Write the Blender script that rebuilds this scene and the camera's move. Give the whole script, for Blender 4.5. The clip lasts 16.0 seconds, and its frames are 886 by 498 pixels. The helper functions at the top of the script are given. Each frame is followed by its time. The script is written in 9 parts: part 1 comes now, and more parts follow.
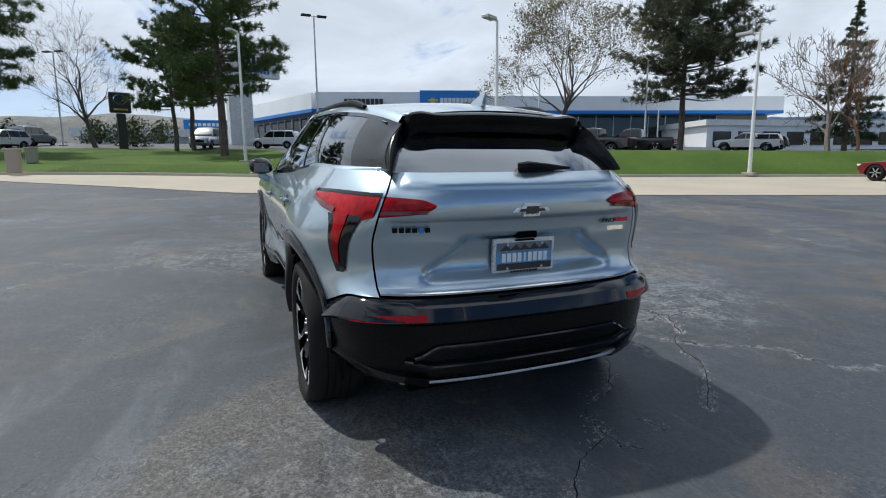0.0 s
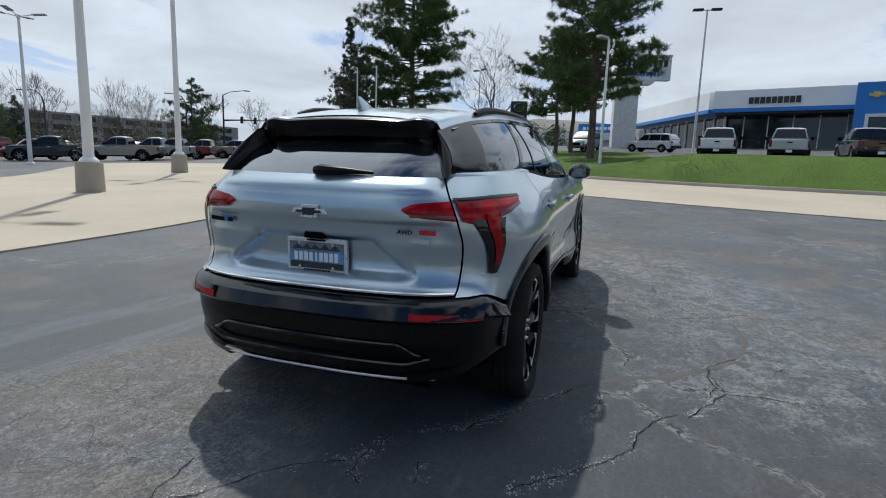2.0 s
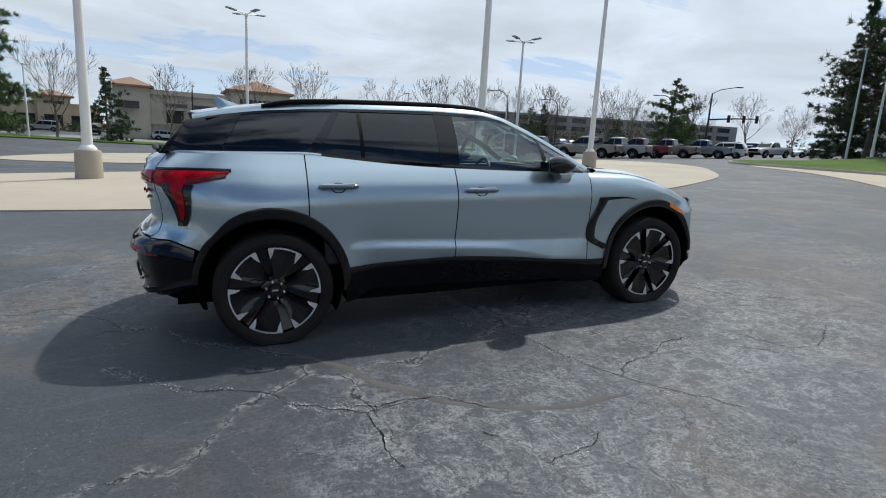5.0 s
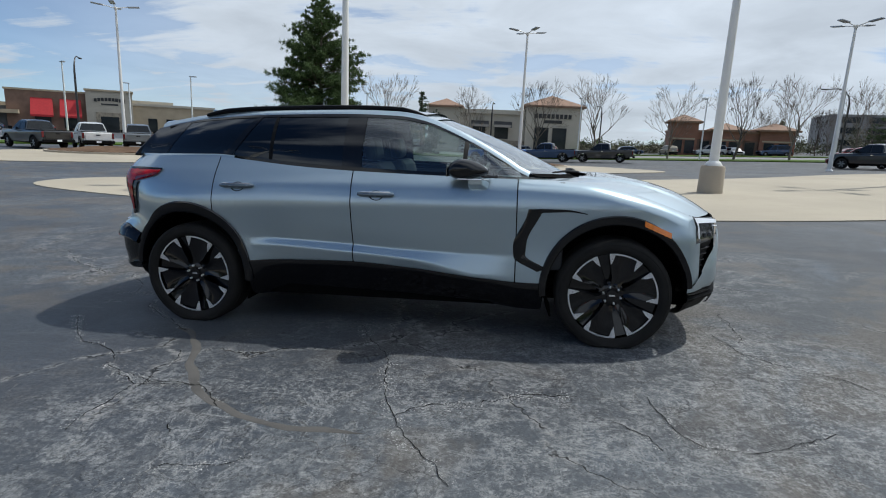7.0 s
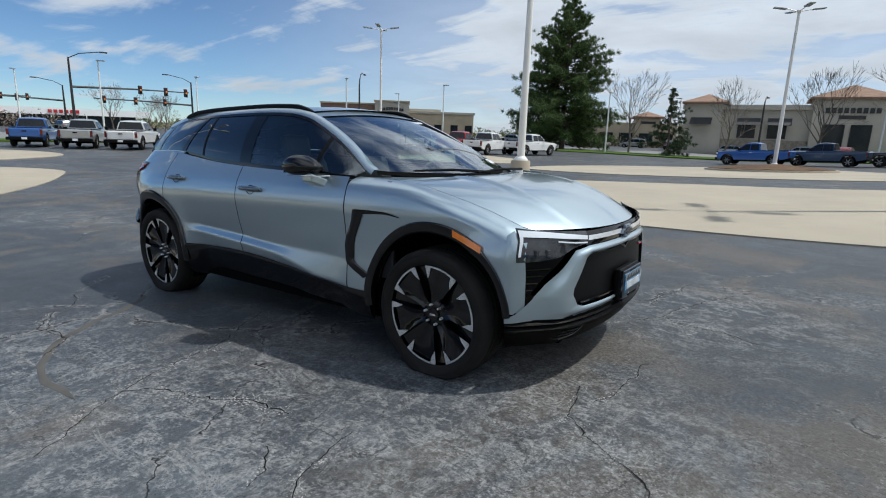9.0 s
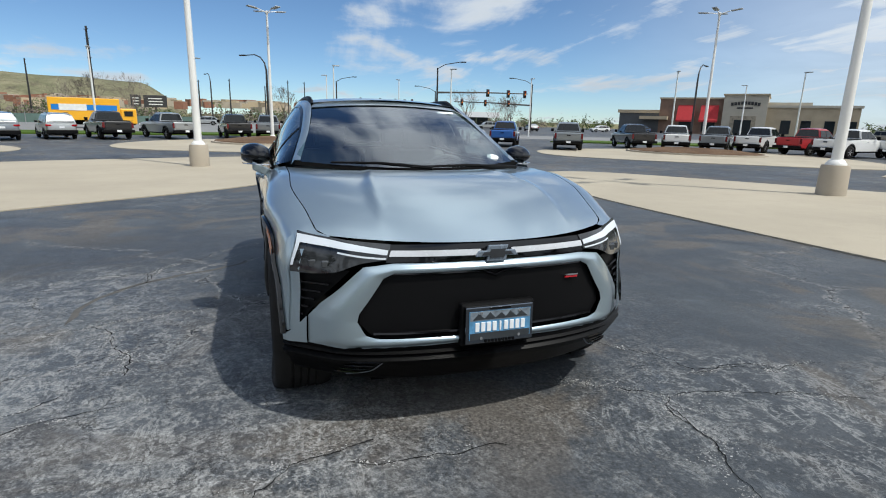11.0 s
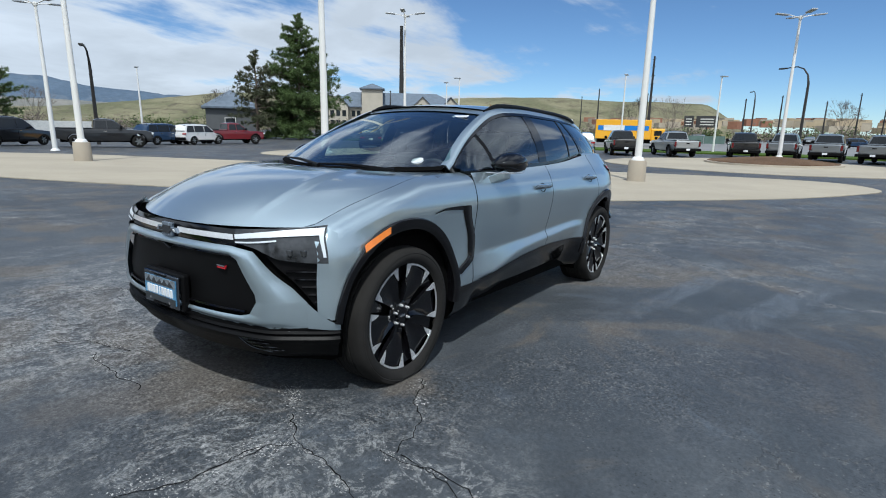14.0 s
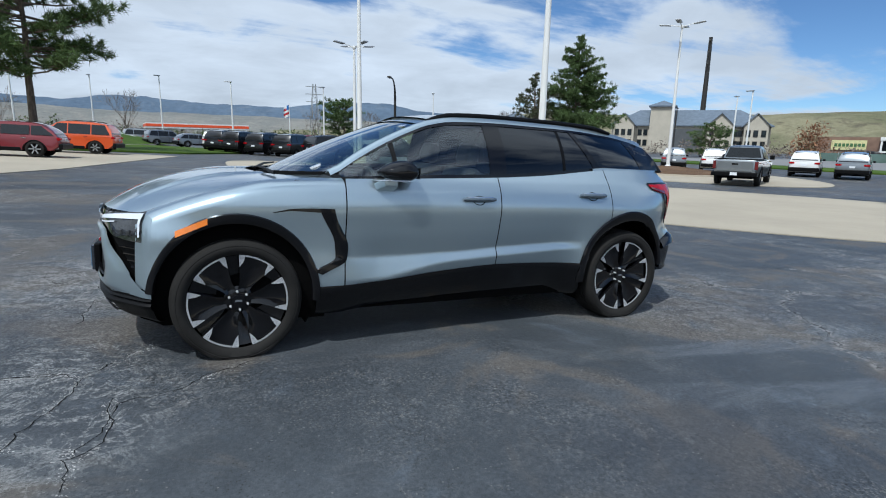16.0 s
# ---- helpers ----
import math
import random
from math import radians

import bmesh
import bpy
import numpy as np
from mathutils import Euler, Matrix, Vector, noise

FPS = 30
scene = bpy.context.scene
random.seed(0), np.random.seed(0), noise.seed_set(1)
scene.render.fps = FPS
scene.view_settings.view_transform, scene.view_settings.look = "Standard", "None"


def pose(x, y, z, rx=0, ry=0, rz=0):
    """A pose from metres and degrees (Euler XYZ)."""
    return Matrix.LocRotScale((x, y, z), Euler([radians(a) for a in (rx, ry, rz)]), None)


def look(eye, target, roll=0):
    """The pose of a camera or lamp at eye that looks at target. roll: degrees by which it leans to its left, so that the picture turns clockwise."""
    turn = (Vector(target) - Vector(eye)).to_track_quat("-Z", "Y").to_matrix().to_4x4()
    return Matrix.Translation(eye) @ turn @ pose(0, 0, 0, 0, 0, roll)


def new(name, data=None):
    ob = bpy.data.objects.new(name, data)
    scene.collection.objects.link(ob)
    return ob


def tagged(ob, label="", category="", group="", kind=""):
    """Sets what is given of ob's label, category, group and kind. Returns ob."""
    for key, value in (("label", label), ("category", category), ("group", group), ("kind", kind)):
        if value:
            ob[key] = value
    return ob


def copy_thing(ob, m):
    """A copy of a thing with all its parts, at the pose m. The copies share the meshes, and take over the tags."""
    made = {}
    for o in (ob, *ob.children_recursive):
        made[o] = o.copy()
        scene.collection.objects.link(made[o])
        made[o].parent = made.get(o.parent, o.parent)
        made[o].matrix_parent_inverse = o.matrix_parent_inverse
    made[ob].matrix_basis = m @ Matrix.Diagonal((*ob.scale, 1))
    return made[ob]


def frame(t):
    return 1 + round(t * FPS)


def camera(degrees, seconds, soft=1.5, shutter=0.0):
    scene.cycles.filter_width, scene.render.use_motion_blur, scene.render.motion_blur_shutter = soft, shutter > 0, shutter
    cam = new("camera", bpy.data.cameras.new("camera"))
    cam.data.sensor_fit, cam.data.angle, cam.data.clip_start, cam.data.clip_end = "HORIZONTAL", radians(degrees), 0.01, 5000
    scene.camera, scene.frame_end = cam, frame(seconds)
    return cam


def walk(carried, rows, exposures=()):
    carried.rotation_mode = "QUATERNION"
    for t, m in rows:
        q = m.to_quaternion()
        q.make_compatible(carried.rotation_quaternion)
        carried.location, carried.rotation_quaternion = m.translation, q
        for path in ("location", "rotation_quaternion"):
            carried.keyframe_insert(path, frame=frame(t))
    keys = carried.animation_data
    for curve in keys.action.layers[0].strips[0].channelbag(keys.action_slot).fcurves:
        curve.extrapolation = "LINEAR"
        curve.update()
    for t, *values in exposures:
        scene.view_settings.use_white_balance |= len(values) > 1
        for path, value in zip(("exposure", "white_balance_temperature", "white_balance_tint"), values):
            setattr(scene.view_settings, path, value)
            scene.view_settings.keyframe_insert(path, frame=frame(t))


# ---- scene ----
# The walk round the car: seconds, eye, yaw, pitch, roll (degrees).
cam = camera(79.1, 16.0, 1.05)
PATH = [
    (0.0, -4.449, 1.261, 1.179, -111.84, -8.72, -0.52),
    (0.5, -4.617, 0.626, 1.166, -101.66, -8.69, 0.43),
    (1.0, -4.647, -0.035, 1.198, -91.83, -8.84, 1.74),
    (1.5, -4.663, -0.705, 1.197, -81.06, -8.52, 1.71),
    (2.0, -4.511, -1.358, 1.213, -71.71, -8.88, 1.86),
    (2.5, -4.338, -2.036, 1.216, -63.53, -9.13, 3.01),
    (3.0, -4.005, -2.619, 1.246, -55.18, -9.69, 3.49),
    (3.5, -3.600, -3.217, 1.256, -47.34, -9.17, 3.24),
    (4.0, -3.138, -3.751, 1.276, -39.10, -9.51, 3.32),
    (4.5, -2.529, -4.165, 1.298, -30.69, -10.28, 3.35),
    (5.0, -1.831, -4.454, 1.319, -22.28, -11.17, 3.31),
    (5.5, -1.102, -4.610, 1.339, -14.05, -11.85, 3.20),
    (6.0, -0.399, -4.624, 1.357, -6.17, -11.99, 3.02),
    (6.5, 0.296, -4.603, 1.389, 0.58, -11.44, 3.04),
    (7.0, 0.940, -4.508, 1.388, 9.13, -11.54, 2.58),
    (7.5, 1.608, -4.302, 1.416, 15.18, -11.90, 1.79),
    (8.0, 2.240, -4.019, 1.422, 22.07, -11.94, 2.00),
    (8.5, 2.823, -3.696, 1.436, 28.76, -12.15, 1.85),
    (9.0, 3.282, -3.243, 1.444, 35.97, -12.37, 1.88),
    (9.5, 3.639, -2.704, 1.448, 43.82, -12.61, 2.01),
    (10.0, 3.911, -2.119, 1.450, 52.40, -12.88, 2.15),
    (10.5, 4.117, -1.530, 1.451, 61.83, -13.18, 2.18),
    (11.0, 4.363, -0.970, 1.455, 70.77, -13.56, 1.44),
    (11.5, 4.478, -0.379, 1.454, 81.60, -13.81, 2.08),
    (12.0, 4.547, 0.284, 1.449, 91.29, -13.63, 0.87),
    (12.5, 4.447, 0.923, 1.426, 100.32, -13.45, 0.69),
    (13.0, 4.290, 1.559, 1.429, 108.36, -12.97, 0.43),
    (13.5, 4.031, 2.117, 1.418, 116.72, -12.67, 1.56),
    (14.0, 3.696, 2.663, 1.422, 124.67, -12.76, 1.10),
    (14.5, 3.322, 3.165, 1.427, 132.94, -12.69, 1.68),
    (15.0, 2.840, 3.602, 1.435, 140.47, -12.50, 1.62),
    (15.5, 2.325, 4.015, 1.430, 148.10, -11.85, 1.80),
    (16.0, 1.759, 4.281, 1.402, 154.44, -11.41, 1.30),
]


def way(yaw, pitch):
    a, b = radians(yaw), radians(pitch)
    return Vector((-math.sin(a) * math.cos(b), math.cos(a) * math.cos(b), math.sin(b)))


EXPOSURES = [(0.0, 0.04, 6150, 8), (1.5, -0.06, 6180, 8), (3.5, -0.09, 6220, 8), (6.0, 0.03, 6150, 7), (7.0, -0.12, 6150, 7), (8.0, -0.12, 6150, 7), (11.0, 0.05, 6320, 7), (13.0, -0.01, 6030, 6), (14.5, -0.03, 5900, 6), (16.0, -0.05, 5800, 6)]
walk(cam, [(t, look(Vector((x, y, z)), Vector((x, y, z)) + way(yaw, pitch), roll)) for t, x, y, z, yaw, pitch, roll in PATH], EXPOSURES)

# ---- sky and sun ----
SUN_WAY = Vector((0.49, 0.37, 1.02)).normalized()
world = bpy.data.worlds.new("sky")
scene.world = world
world.use_nodes = True
wt = world.node_tree
wt.nodes.clear()


def wnode(kind, **values):
    n = wt.nodes.new(kind)
    for key, value in values.items():
        n.inputs[key].default_value = value
    return n


def wmath(op, a, b=None, clamp=False):
    n = wt.nodes.new("ShaderNodeMath")
    n.operation, n.use_clamp = op, clamp
    for k, v in enumerate((a, b)):
        if v is None:
            continue
        if isinstance(v, (int, float)):
            n.inputs[k].default_value = v
        else:
            wt.links.new(v, n.inputs[k])
    return n.outputs[0]


sky = wt.nodes.new("ShaderNodeTexSky")
sky.sky_type, sky.sun_disc = "NISHITA", False
sky.sun_elevation = math.asin(SUN_WAY.z)
sky.sun_rotation = math.atan2(SUN_WAY.x, SUN_WAY.y)
sky.altitude, sky.air_density, sky.dust_density, sky.ozone_density = 2600, 1.0, 0.0, 1.4
coord = wt.nodes.new("ShaderNodeTexCoord")
split = wt.nodes.new("ShaderNodeSeparateXYZ")
wt.links.new(coord.outputs["Generated"], split.inputs[0])
up = wmath("ADD", wmath("MAXIMUM", split.outputs[2], 0.0), 0.16)
plane = wt.nodes.new("ShaderNodeCombineXYZ")
wt.links.new(wmath("DIVIDE", split.outputs[0], up), plane.inputs[0])
wt.links.new(wmath("DIVIDE", split.outputs[1], up), plane.inputs[1])
puff = wnode("ShaderNodeTexNoise", Scale=1.25, Detail=9.0, Roughness=0.56, Distortion=0.35)
wt.links.new(plane.outputs[0], puff.inputs["Vector"])
stretch = wt.nodes.new("ShaderNodeMapping")
stretch.inputs["Scale"].default_value = (0.5, 1.6, 1.0)
stretch.inputs["Rotation"].default_value = (0, 0, radians(18))
wt.links.new(plane.outputs[0], stretch.inputs[0])
wisp = wnode("ShaderNodeTexNoise", Scale=0.8, Detail=8.0, Roughness=0.6, Distortion=0.6)
wt.links.new(stretch.outputs[0], wisp.inputs["Vector"])
# the cloud deck is thicker towards the sun's side and breaks up to the west
side = wmath("ADD", wmath("MULTIPLY", split.outputs[0], 0.42), wmath("MULTIPLY", split.outputs[1], 0.5))
side = wmath("ADD", side, wmath("MULTIPLY", wmath("POWER", wmath("MAXIMUM", split.outputs[2], 0.0), 2.0), 0.35))
low_down = wmath("POWER", wmath("SUBTRACT", 1.0, wmath("MAXIMUM", split.outputs[2], 0.0)), 2.2)
side = wmath("ADD", side, wmath("MULTIPLY", wmath("MULTIPLY", wmath("ABSOLUTE", wmath("MINIMUM", split.outputs[1], 0.0)), low_down), 1.7))
cover = wmath("ADD", wmath("MULTIPLY", side, 0.19), wmath("MULTIPLY", wmath("ADD", puff.outputs[0], wisp.outputs[0]), 0.5))
ramp = wt.nodes.new("ShaderNodeMapRange")
ramp.interpolation_type = "SMOOTHSTEP"
ramp.inputs["From Min"].default_value, ramp.inputs["From Max"].default_value = 0.474, 0.585
wt.links.new(cover, ramp.inputs["Value"])
shade = wt.nodes.new("ShaderNodeMapRange")
shade.inputs["From Min"].default_value, shade.inputs["From Max"].default_value = 0.38, 0.66
shade.inputs["To Min"].default_value, shade.inputs["To Max"].default_value = 1.10, 0.84
wt.links.new(puff.outputs[0], shade.inputs["Value"])
white = wt.nodes.new("ShaderNodeMixRGB")
white.blend_type, white.inputs[0].default_value = "MULTIPLY", 1.0
white.inputs[1].default_value = (8.6, 9.1, 9.8, 1)
# the deck is brighter overhead, nearer the sun
bright = wmath("MULTIPLY", shade.outputs[0], wmath("ADD", 0.80, wmath("MULTIPLY", wmath("MAXIMUM", split.outputs[2], 0.0), 0.62)))
wt.links.new(bright, white.inputs[2])
# a milky veil low over the northern and eastern horizon
low = wt.nodes.new("ShaderNodeMapRange")
low.interpolation_type = "SMOOTHSTEP"
low.inputs["From Min"].default_value, low.inputs["From Max"].default_value = 0.50, 0.05
wt.links.new(split.outputs[2], low.inputs["Value"])
north = wt.nodes.new("ShaderNodeMapRange")
north.interpolation_type = "SMOOTHSTEP"
north.inputs["From Min"].default_value, north.inputs["From Max"].default_value = -0.35, 0.35
wt.links.new(wmath("ADD", wmath("MULTIPLY", split.outputs[0], 0.75), wmath("MULTIPLY", split.outputs[1], 0.75)), north.inputs["Value"])
veil = wmath("MULTIPLY", wmath("MULTIPLY", low.outputs[0], north.outputs[0]), 0.62)
mixed = wt.nodes.new("ShaderNodeMixRGB")
wt.links.new(wmath("MAXIMUM", wmath("MULTIPLY", ramp.outputs[0], 0.95), veil), mixed.inputs[0])
deep = wt.nodes.new("ShaderNodeMixRGB")
deep.blend_type, deep.inputs[0].default_value = "MULTIPLY", 1.0
deep.inputs[2].default_value = (0.84, 1.0, 1.14, 1)
wt.links.new(sky.outputs[0], deep.inputs[1])
wt.links.new(deep.outputs[0], mixed.inputs[1])
wt.links.new(white.outputs[0], mixed.inputs[2])
back = wnode("ShaderNodeBackground", Strength=0.094)
wt.links.new(mixed.outputs[0], back.inputs[0])
wt.links.new(back.outputs[0], wt.nodes.new("ShaderNodeOutputWorld").inputs[0])

sun = new("sun", bpy.data.lights.new("sun", "SUN"))
sun.data.energy, sun.data.angle, sun.data.color = 3.8, radians(1.2), (1.0, 0.95, 0.87)
sun.matrix_basis = look(SUN_WAY * 50, (0, 0, 0))

# ---- materials ----
def rgba(c):
    return (c[0], c[1], c[2], 1.0) if not isinstance(c, (int, float)) else (c, c, c, 1.0)


class Nodes:
    """A small helper round one material's node tree."""

    def __init__(self, name):
        self.mat = bpy.data.materials.new(name)
        self.mat.use_nodes = True
        self.t = self.mat.node_tree
        self.bsdf = self.t.nodes["Principled BSDF"]
        self.out = self.t.nodes["Material Output"]
        self.co = self.t.nodes.new("ShaderNodeTexCoord").outputs["Object"]

    def link(self, a, b):
        self.t.links.new(a, b)

    def put(self, key, value):
        if isinstance(value, (int, float)):
            self.bsdf.inputs[key].default_value = value
        elif isinstance(value, (tuple, list)):
            self.bsdf.inputs[key].default_value = rgba(value)
        else:
            self.link(value, self.bsdf.inputs[key])

    def scaled(self, s, turn=0.0):
        m = self.t.nodes.new("ShaderNodeMapping")
        m.inputs["Scale"].default_value = s
        m.inputs["Rotation"].default_value = (0, 0, radians(turn))
        self.link(self.co, m.inputs[0])
        return m.outputs[0]

    def noise(self, scale, detail=4.0, rough=0.55, distortion=0.0, at=None):
        n = self.t.nodes.new("ShaderNodeTexNoise")
        n.inputs["Scale"].default_value, n.inputs["Detail"].default_value = scale, detail
        n.inputs["Roughness"].default_value, n.inputs["Distortion"].default_value = rough, distortion
        self.link(at or self.co, n.inputs["Vector"])
        return n.outputs[0]

    def cells(self, scale, feature="F1", at=None, out=0, random_=1.0):
        n = self.t.nodes.new("ShaderNodeTexVoronoi")
        n.feature = feature
        n.inputs["Scale"].default_value, n.inputs["Randomness"].default_value = scale, random_
        self.link(at or self.co, n.inputs["Vector"])
        return n.outputs[out]

    def math(self, op, a, b=0.0, c=None, clamp=False):
        n = self.t.nodes.new("ShaderNodeMath")
        n.operation, n.use_clamp = op, clamp
        for k, v in enumerate((a, b, c)):
            if v is None:
                continue
            if isinstance(v, (int, float)):
                n.inputs[k].default_value = v
            else:
                self.link(v, n.inputs[k])
        return n.outputs[0]

    def step(self, v, lo, hi, a=0.0, b=1.0):
        n = self.t.nodes.new("ShaderNodeMapRange")
        n.interpolation_type = "SMOOTHSTEP"
        for key, value in (("From Min", lo), ("From Max", hi), ("To Min", a), ("To Max", b)):
            n.inputs[key].default_value = value
        self.link(v, n.inputs["Value"])
        return n.outputs[0]

    def mix(self, f, a, b, mode="MIX"):
        n = self.t.nodes.new("ShaderNodeMixRGB")
        n.blend_type = mode
        for k, v in enumerate((f, a, b)):
            if isinstance(v, (int, float)) and k == 0:
                n.inputs[0].default_value = v
            elif isinstance(v, (int, float, tuple, list)):
                n.inputs[k].default_value = rgba(v)
            else:
                self.link(v, n.inputs[k])
        return n.outputs[0]

    def bump(self, height, strength=0.3, distance=0.01):
        n = self.t.nodes.new("ShaderNodeBump")
        n.inputs["Strength"].default_value, n.inputs["Distance"].default_value = strength, distance
        self.link(height, n.inputs["Height"])
        self.link(n.outputs[0], self.bsdf.inputs["Normal"])


def plain(name, color, rough=0.5, metal=0.0, vary=0.12, scale=3.0, grain=40.0, bump=0.0, coat=0.0, random_=0.0, depth=0.004, spec=0.5):
    """A painted, moulded or cast surface: colour with soft variation at two scales, and a fine relief."""
    n = Nodes(name)
    low = n.noise(scale, 3.0)
    fine = n.noise(grain, 3.0)
    f = n.math("ADD", n.math("MULTIPLY", low, 0.65), n.math("MULTIPLY", fine, 0.35))
    dark = tuple(c * (1 - vary) for c in color)
    lite = tuple(min(1.0, c * (1 + vary)) for c in color)
    col = n.mix(n.step(f, 0.3, 0.7), dark, lite)
    if random_:
        info = n.t.nodes.new("ShaderNodeObjectInfo").outputs["Random"]
        col = n.mix(1.0, col, n.mix(info, 1.0 - random_, 1.0 + random_), "MULTIPLY")
    n.put("Base Color", col)
    n.put("Roughness", n.step(fine, 0.3, 0.7, max(0.02, rough - 0.06), min(1.0, rough + 0.06)))
    n.put("Metallic", metal)
    n.put("Specular IOR Level", spec)
    if coat:
        n.put("Coat Weight", coat)
        n.put("Coat Roughness", 0.03)
    if bump:
        n.bump(fine, bump, depth)
    return n.mat


def asphalt_mat():
    n = Nodes("worn asphalt")
    big = n.noise(0.16, 5.0, 0.6)
    mid = n.noise(0.9, 7.0, 0.66, 0.5)
    stone = n.noise(48.0, 5.0, 0.8)
    cell = n.t.nodes.new("ShaderNodeTexVoronoi")
    cell.inputs["Scale"].default_value = 105.0
    n.link(n.co, cell.inputs["Vector"])
    grey = n.t.nodes.new("ShaderNodeRGBToBW")
    n.link(cell.outputs[1], grey.inputs[0])
    chip = grey.outputs[0]

    def warp(scale, amount):
        wob = n.t.nodes.new("ShaderNodeTexNoise")
        wob.inputs["Scale"].default_value, wob.inputs["Detail"].default_value, wob.inputs["Roughness"].default_value = scale, 6.0, 0.6
        n.link(n.co, wob.inputs["Vector"])
        small, added = n.t.nodes.new("ShaderNodeVectorMath"), n.t.nodes.new("ShaderNodeVectorMath")
        small.operation, added.operation = "SCALE", "ADD"
        small.inputs["Scale"].default_value = amount
        n.link(wob.outputs[1], small.inputs[0])
        n.link(n.co, added.inputs[0])
        n.link(small.outputs[0], added.inputs[1])
        return added.outputs[0]

    wide = warp(1.1, 1.15)
    def zone(x, y, r):
        d = n.t.nodes.new("ShaderNodeVectorMath")
        d.operation = "DISTANCE"
        d.inputs[1].default_value = (x + 0.57, y + 0.57, 0.0)
        n.link(wide, d.inputs[0])
        return n.step(d.outputs["Value"], r * 0.45, r * 1.25, 1.0, 0.0)

    base = n.mix(n.step(big, 0.35, 0.65), (0.040, 0.046, 0.053), (0.064, 0.072, 0.082))
    base = n.mix(n.step(mid, 0.42, 0.72, 0.0, 0.75), base, (0.094, 0.104, 0.116))
    # brown dust drifts and cooler, washed spots
    drift = n.noise(0.75, 6.0, 0.62, 0.9)
    base = n.mix(n.step(drift, 0.49, 0.60, 0.0, 0.85), base, (0.096, 0.086, 0.075))
    base = n.mix(n.step(drift, 0.30, 0.42, 0.75, 0.0), base, (0.088, 0.107, 0.132))
    # sealed, darker lanes, smooth sealed spots and one broad darker patch
    lane = n.noise(0.33, 3.0, 0.5, 0.3, n.scaled((0.35, 1.3, 1.0), 24))
    sealed_dark = n.math("MAXIMUM", n.step(lane, 0.54, 0.60, 0.0, 0.55), n.math("MULTIPLY", n.math("MAXIMUM", zone(-0.3, 2.8, 1.0), n.math("MAXIMUM", zone(2.95, -0.1, 0.85), zone(-2.0, -2.2, 2.1))), 0.75))
    base = n.mix(sealed_dark, base, (0.040, 0.045, 0.054))
    # pitted ground with lost binder: open grain, pale and tan stones
    pit_at = n.math("MAXIMUM", n.step(n.noise(0.62, 6.0, 0.68, 0.4), 0.46, 0.60), n.math("MAXIMUM", zone(2.2, 0.5, 1.0), zone(1.0, 1.7, 0.9)))
    pit_at = n.math("MULTIPLY", pit_at, n.math("SUBTRACT", 1.0, n.math("MULTIPLY", sealed_dark, 1.1)), clamp=True)
    streak = n.noise(2.6, 8.0, 0.75, 0.6, n.scaled((0.6, 2.2, 1.0), 38))
    base = n.mix(n.math("MULTIPLY", n.step(streak, 0.54, 0.66), 0.16), base, (0.17, 0.175, 0.18))
    # two polished wheel tracks beside the car
    sep = n.t.nodes.new("ShaderNodeSeparateXYZ")
    n.link(warp(2.2, 0.22), sep.inputs[0])
    polish = None
    for rise, y0, half in ((0.31, 2.0, 0.17), (0.18, 1.45, 0.12)):
        off = n.math("ABSOLUTE", n.math("SUBTRACT", n.math("ADD", sep.outputs[1], n.math("MULTIPLY", sep.outputs[0], rise)), y0 + 0.15))
        track = n.math("MULTIPLY", n.step(off, half * 0.6, half * 1.3, 1.0, 0.0), n.math("MULTIPLY", n.step(sep.outputs[0], -1.9, 0.6, 1.0, 0.0), n.step(sep.outputs[0], -3.2, -2.2)))
        base = n.mix(n.math("MULTIPLY", track, n.step(streak, 0.38, 0.60, 0.15, 0.5)), base, (0.120, 0.128, 0.138))
        polish = track if polish is None else n.math("MAXIMUM", polish, track)
    patch = n.step(n.noise(0.55, 5.0, 0.65), 0.46, 0.62)
    worn = n.math("MAXIMUM", n.math("MAXIMUM", zone(2.5, -1.6, 1.1), zone(1.2, -2.1, 1.4)), n.math("MAXIMUM", zone(2.2, -1.4, 1.5), zone(-0.4, -2.5, 1.3)))
    patch = n.math("ADD", n.math("MULTIPLY", n.math("MULTIPLY", worn, 0.85), n.math("ADD", n.math("MULTIPLY", patch, 0.5), 0.5)), n.math("MULTIPLY", patch, 0.15), clamp=True)
    worm = n.math("ABSOLUTE", n.math("SUBTRACT", n.noise(3.4, 9.0, 0.74, 0.7), 0.5))
    worm2 = n.math("ABSOLUTE", n.math("SUBTRACT", n.noise(8.5, 8.0, 0.76, 0.5), 0.5))
    bits = n.step(n.noise(38.0, 5.0, 0.8), 0.46, 0.54)
    flake = n.step(n.noise(11.0, 6.0, 0.75), 0.50, 0.57)
    scuff = n.math("MAXIMUM", n.math("MULTIPLY", n.step(worm, 0.0, 0.045, 1.0, 0.0), bits), n.math("MULTIPLY", n.step(worm2, 0.0, 0.045, 1.0, 0.0), flake))
    scuff = n.math("MULTIPLY", scuff, patch)
    base = n.mix(n.math("MULTIPLY", scuff, 0.6), base, (0.30, 0.305, 0.305))
    # torn flakes of pale binder, long and thin, and broad milky haze round them
    torn = n.noise(5.2, 9.0, 0.72, 0.9, n.scaled((1.0, 2.3, 1.0), -28))
    torn2 = n.noise(9.5, 8.0, 0.74, 0.7, n.scaled((2.0, 0.9, 1.0), 12))
    rag = n.math("MAXIMUM", n.step(torn, 0.575, 0.615), n.step(torn2, 0.595, 0.63))
    rag = n.math("MULTIPLY", rag, n.step(n.noise(42.0, 4.0, 0.75), 0.40, 0.56, 0.25, 1.0))
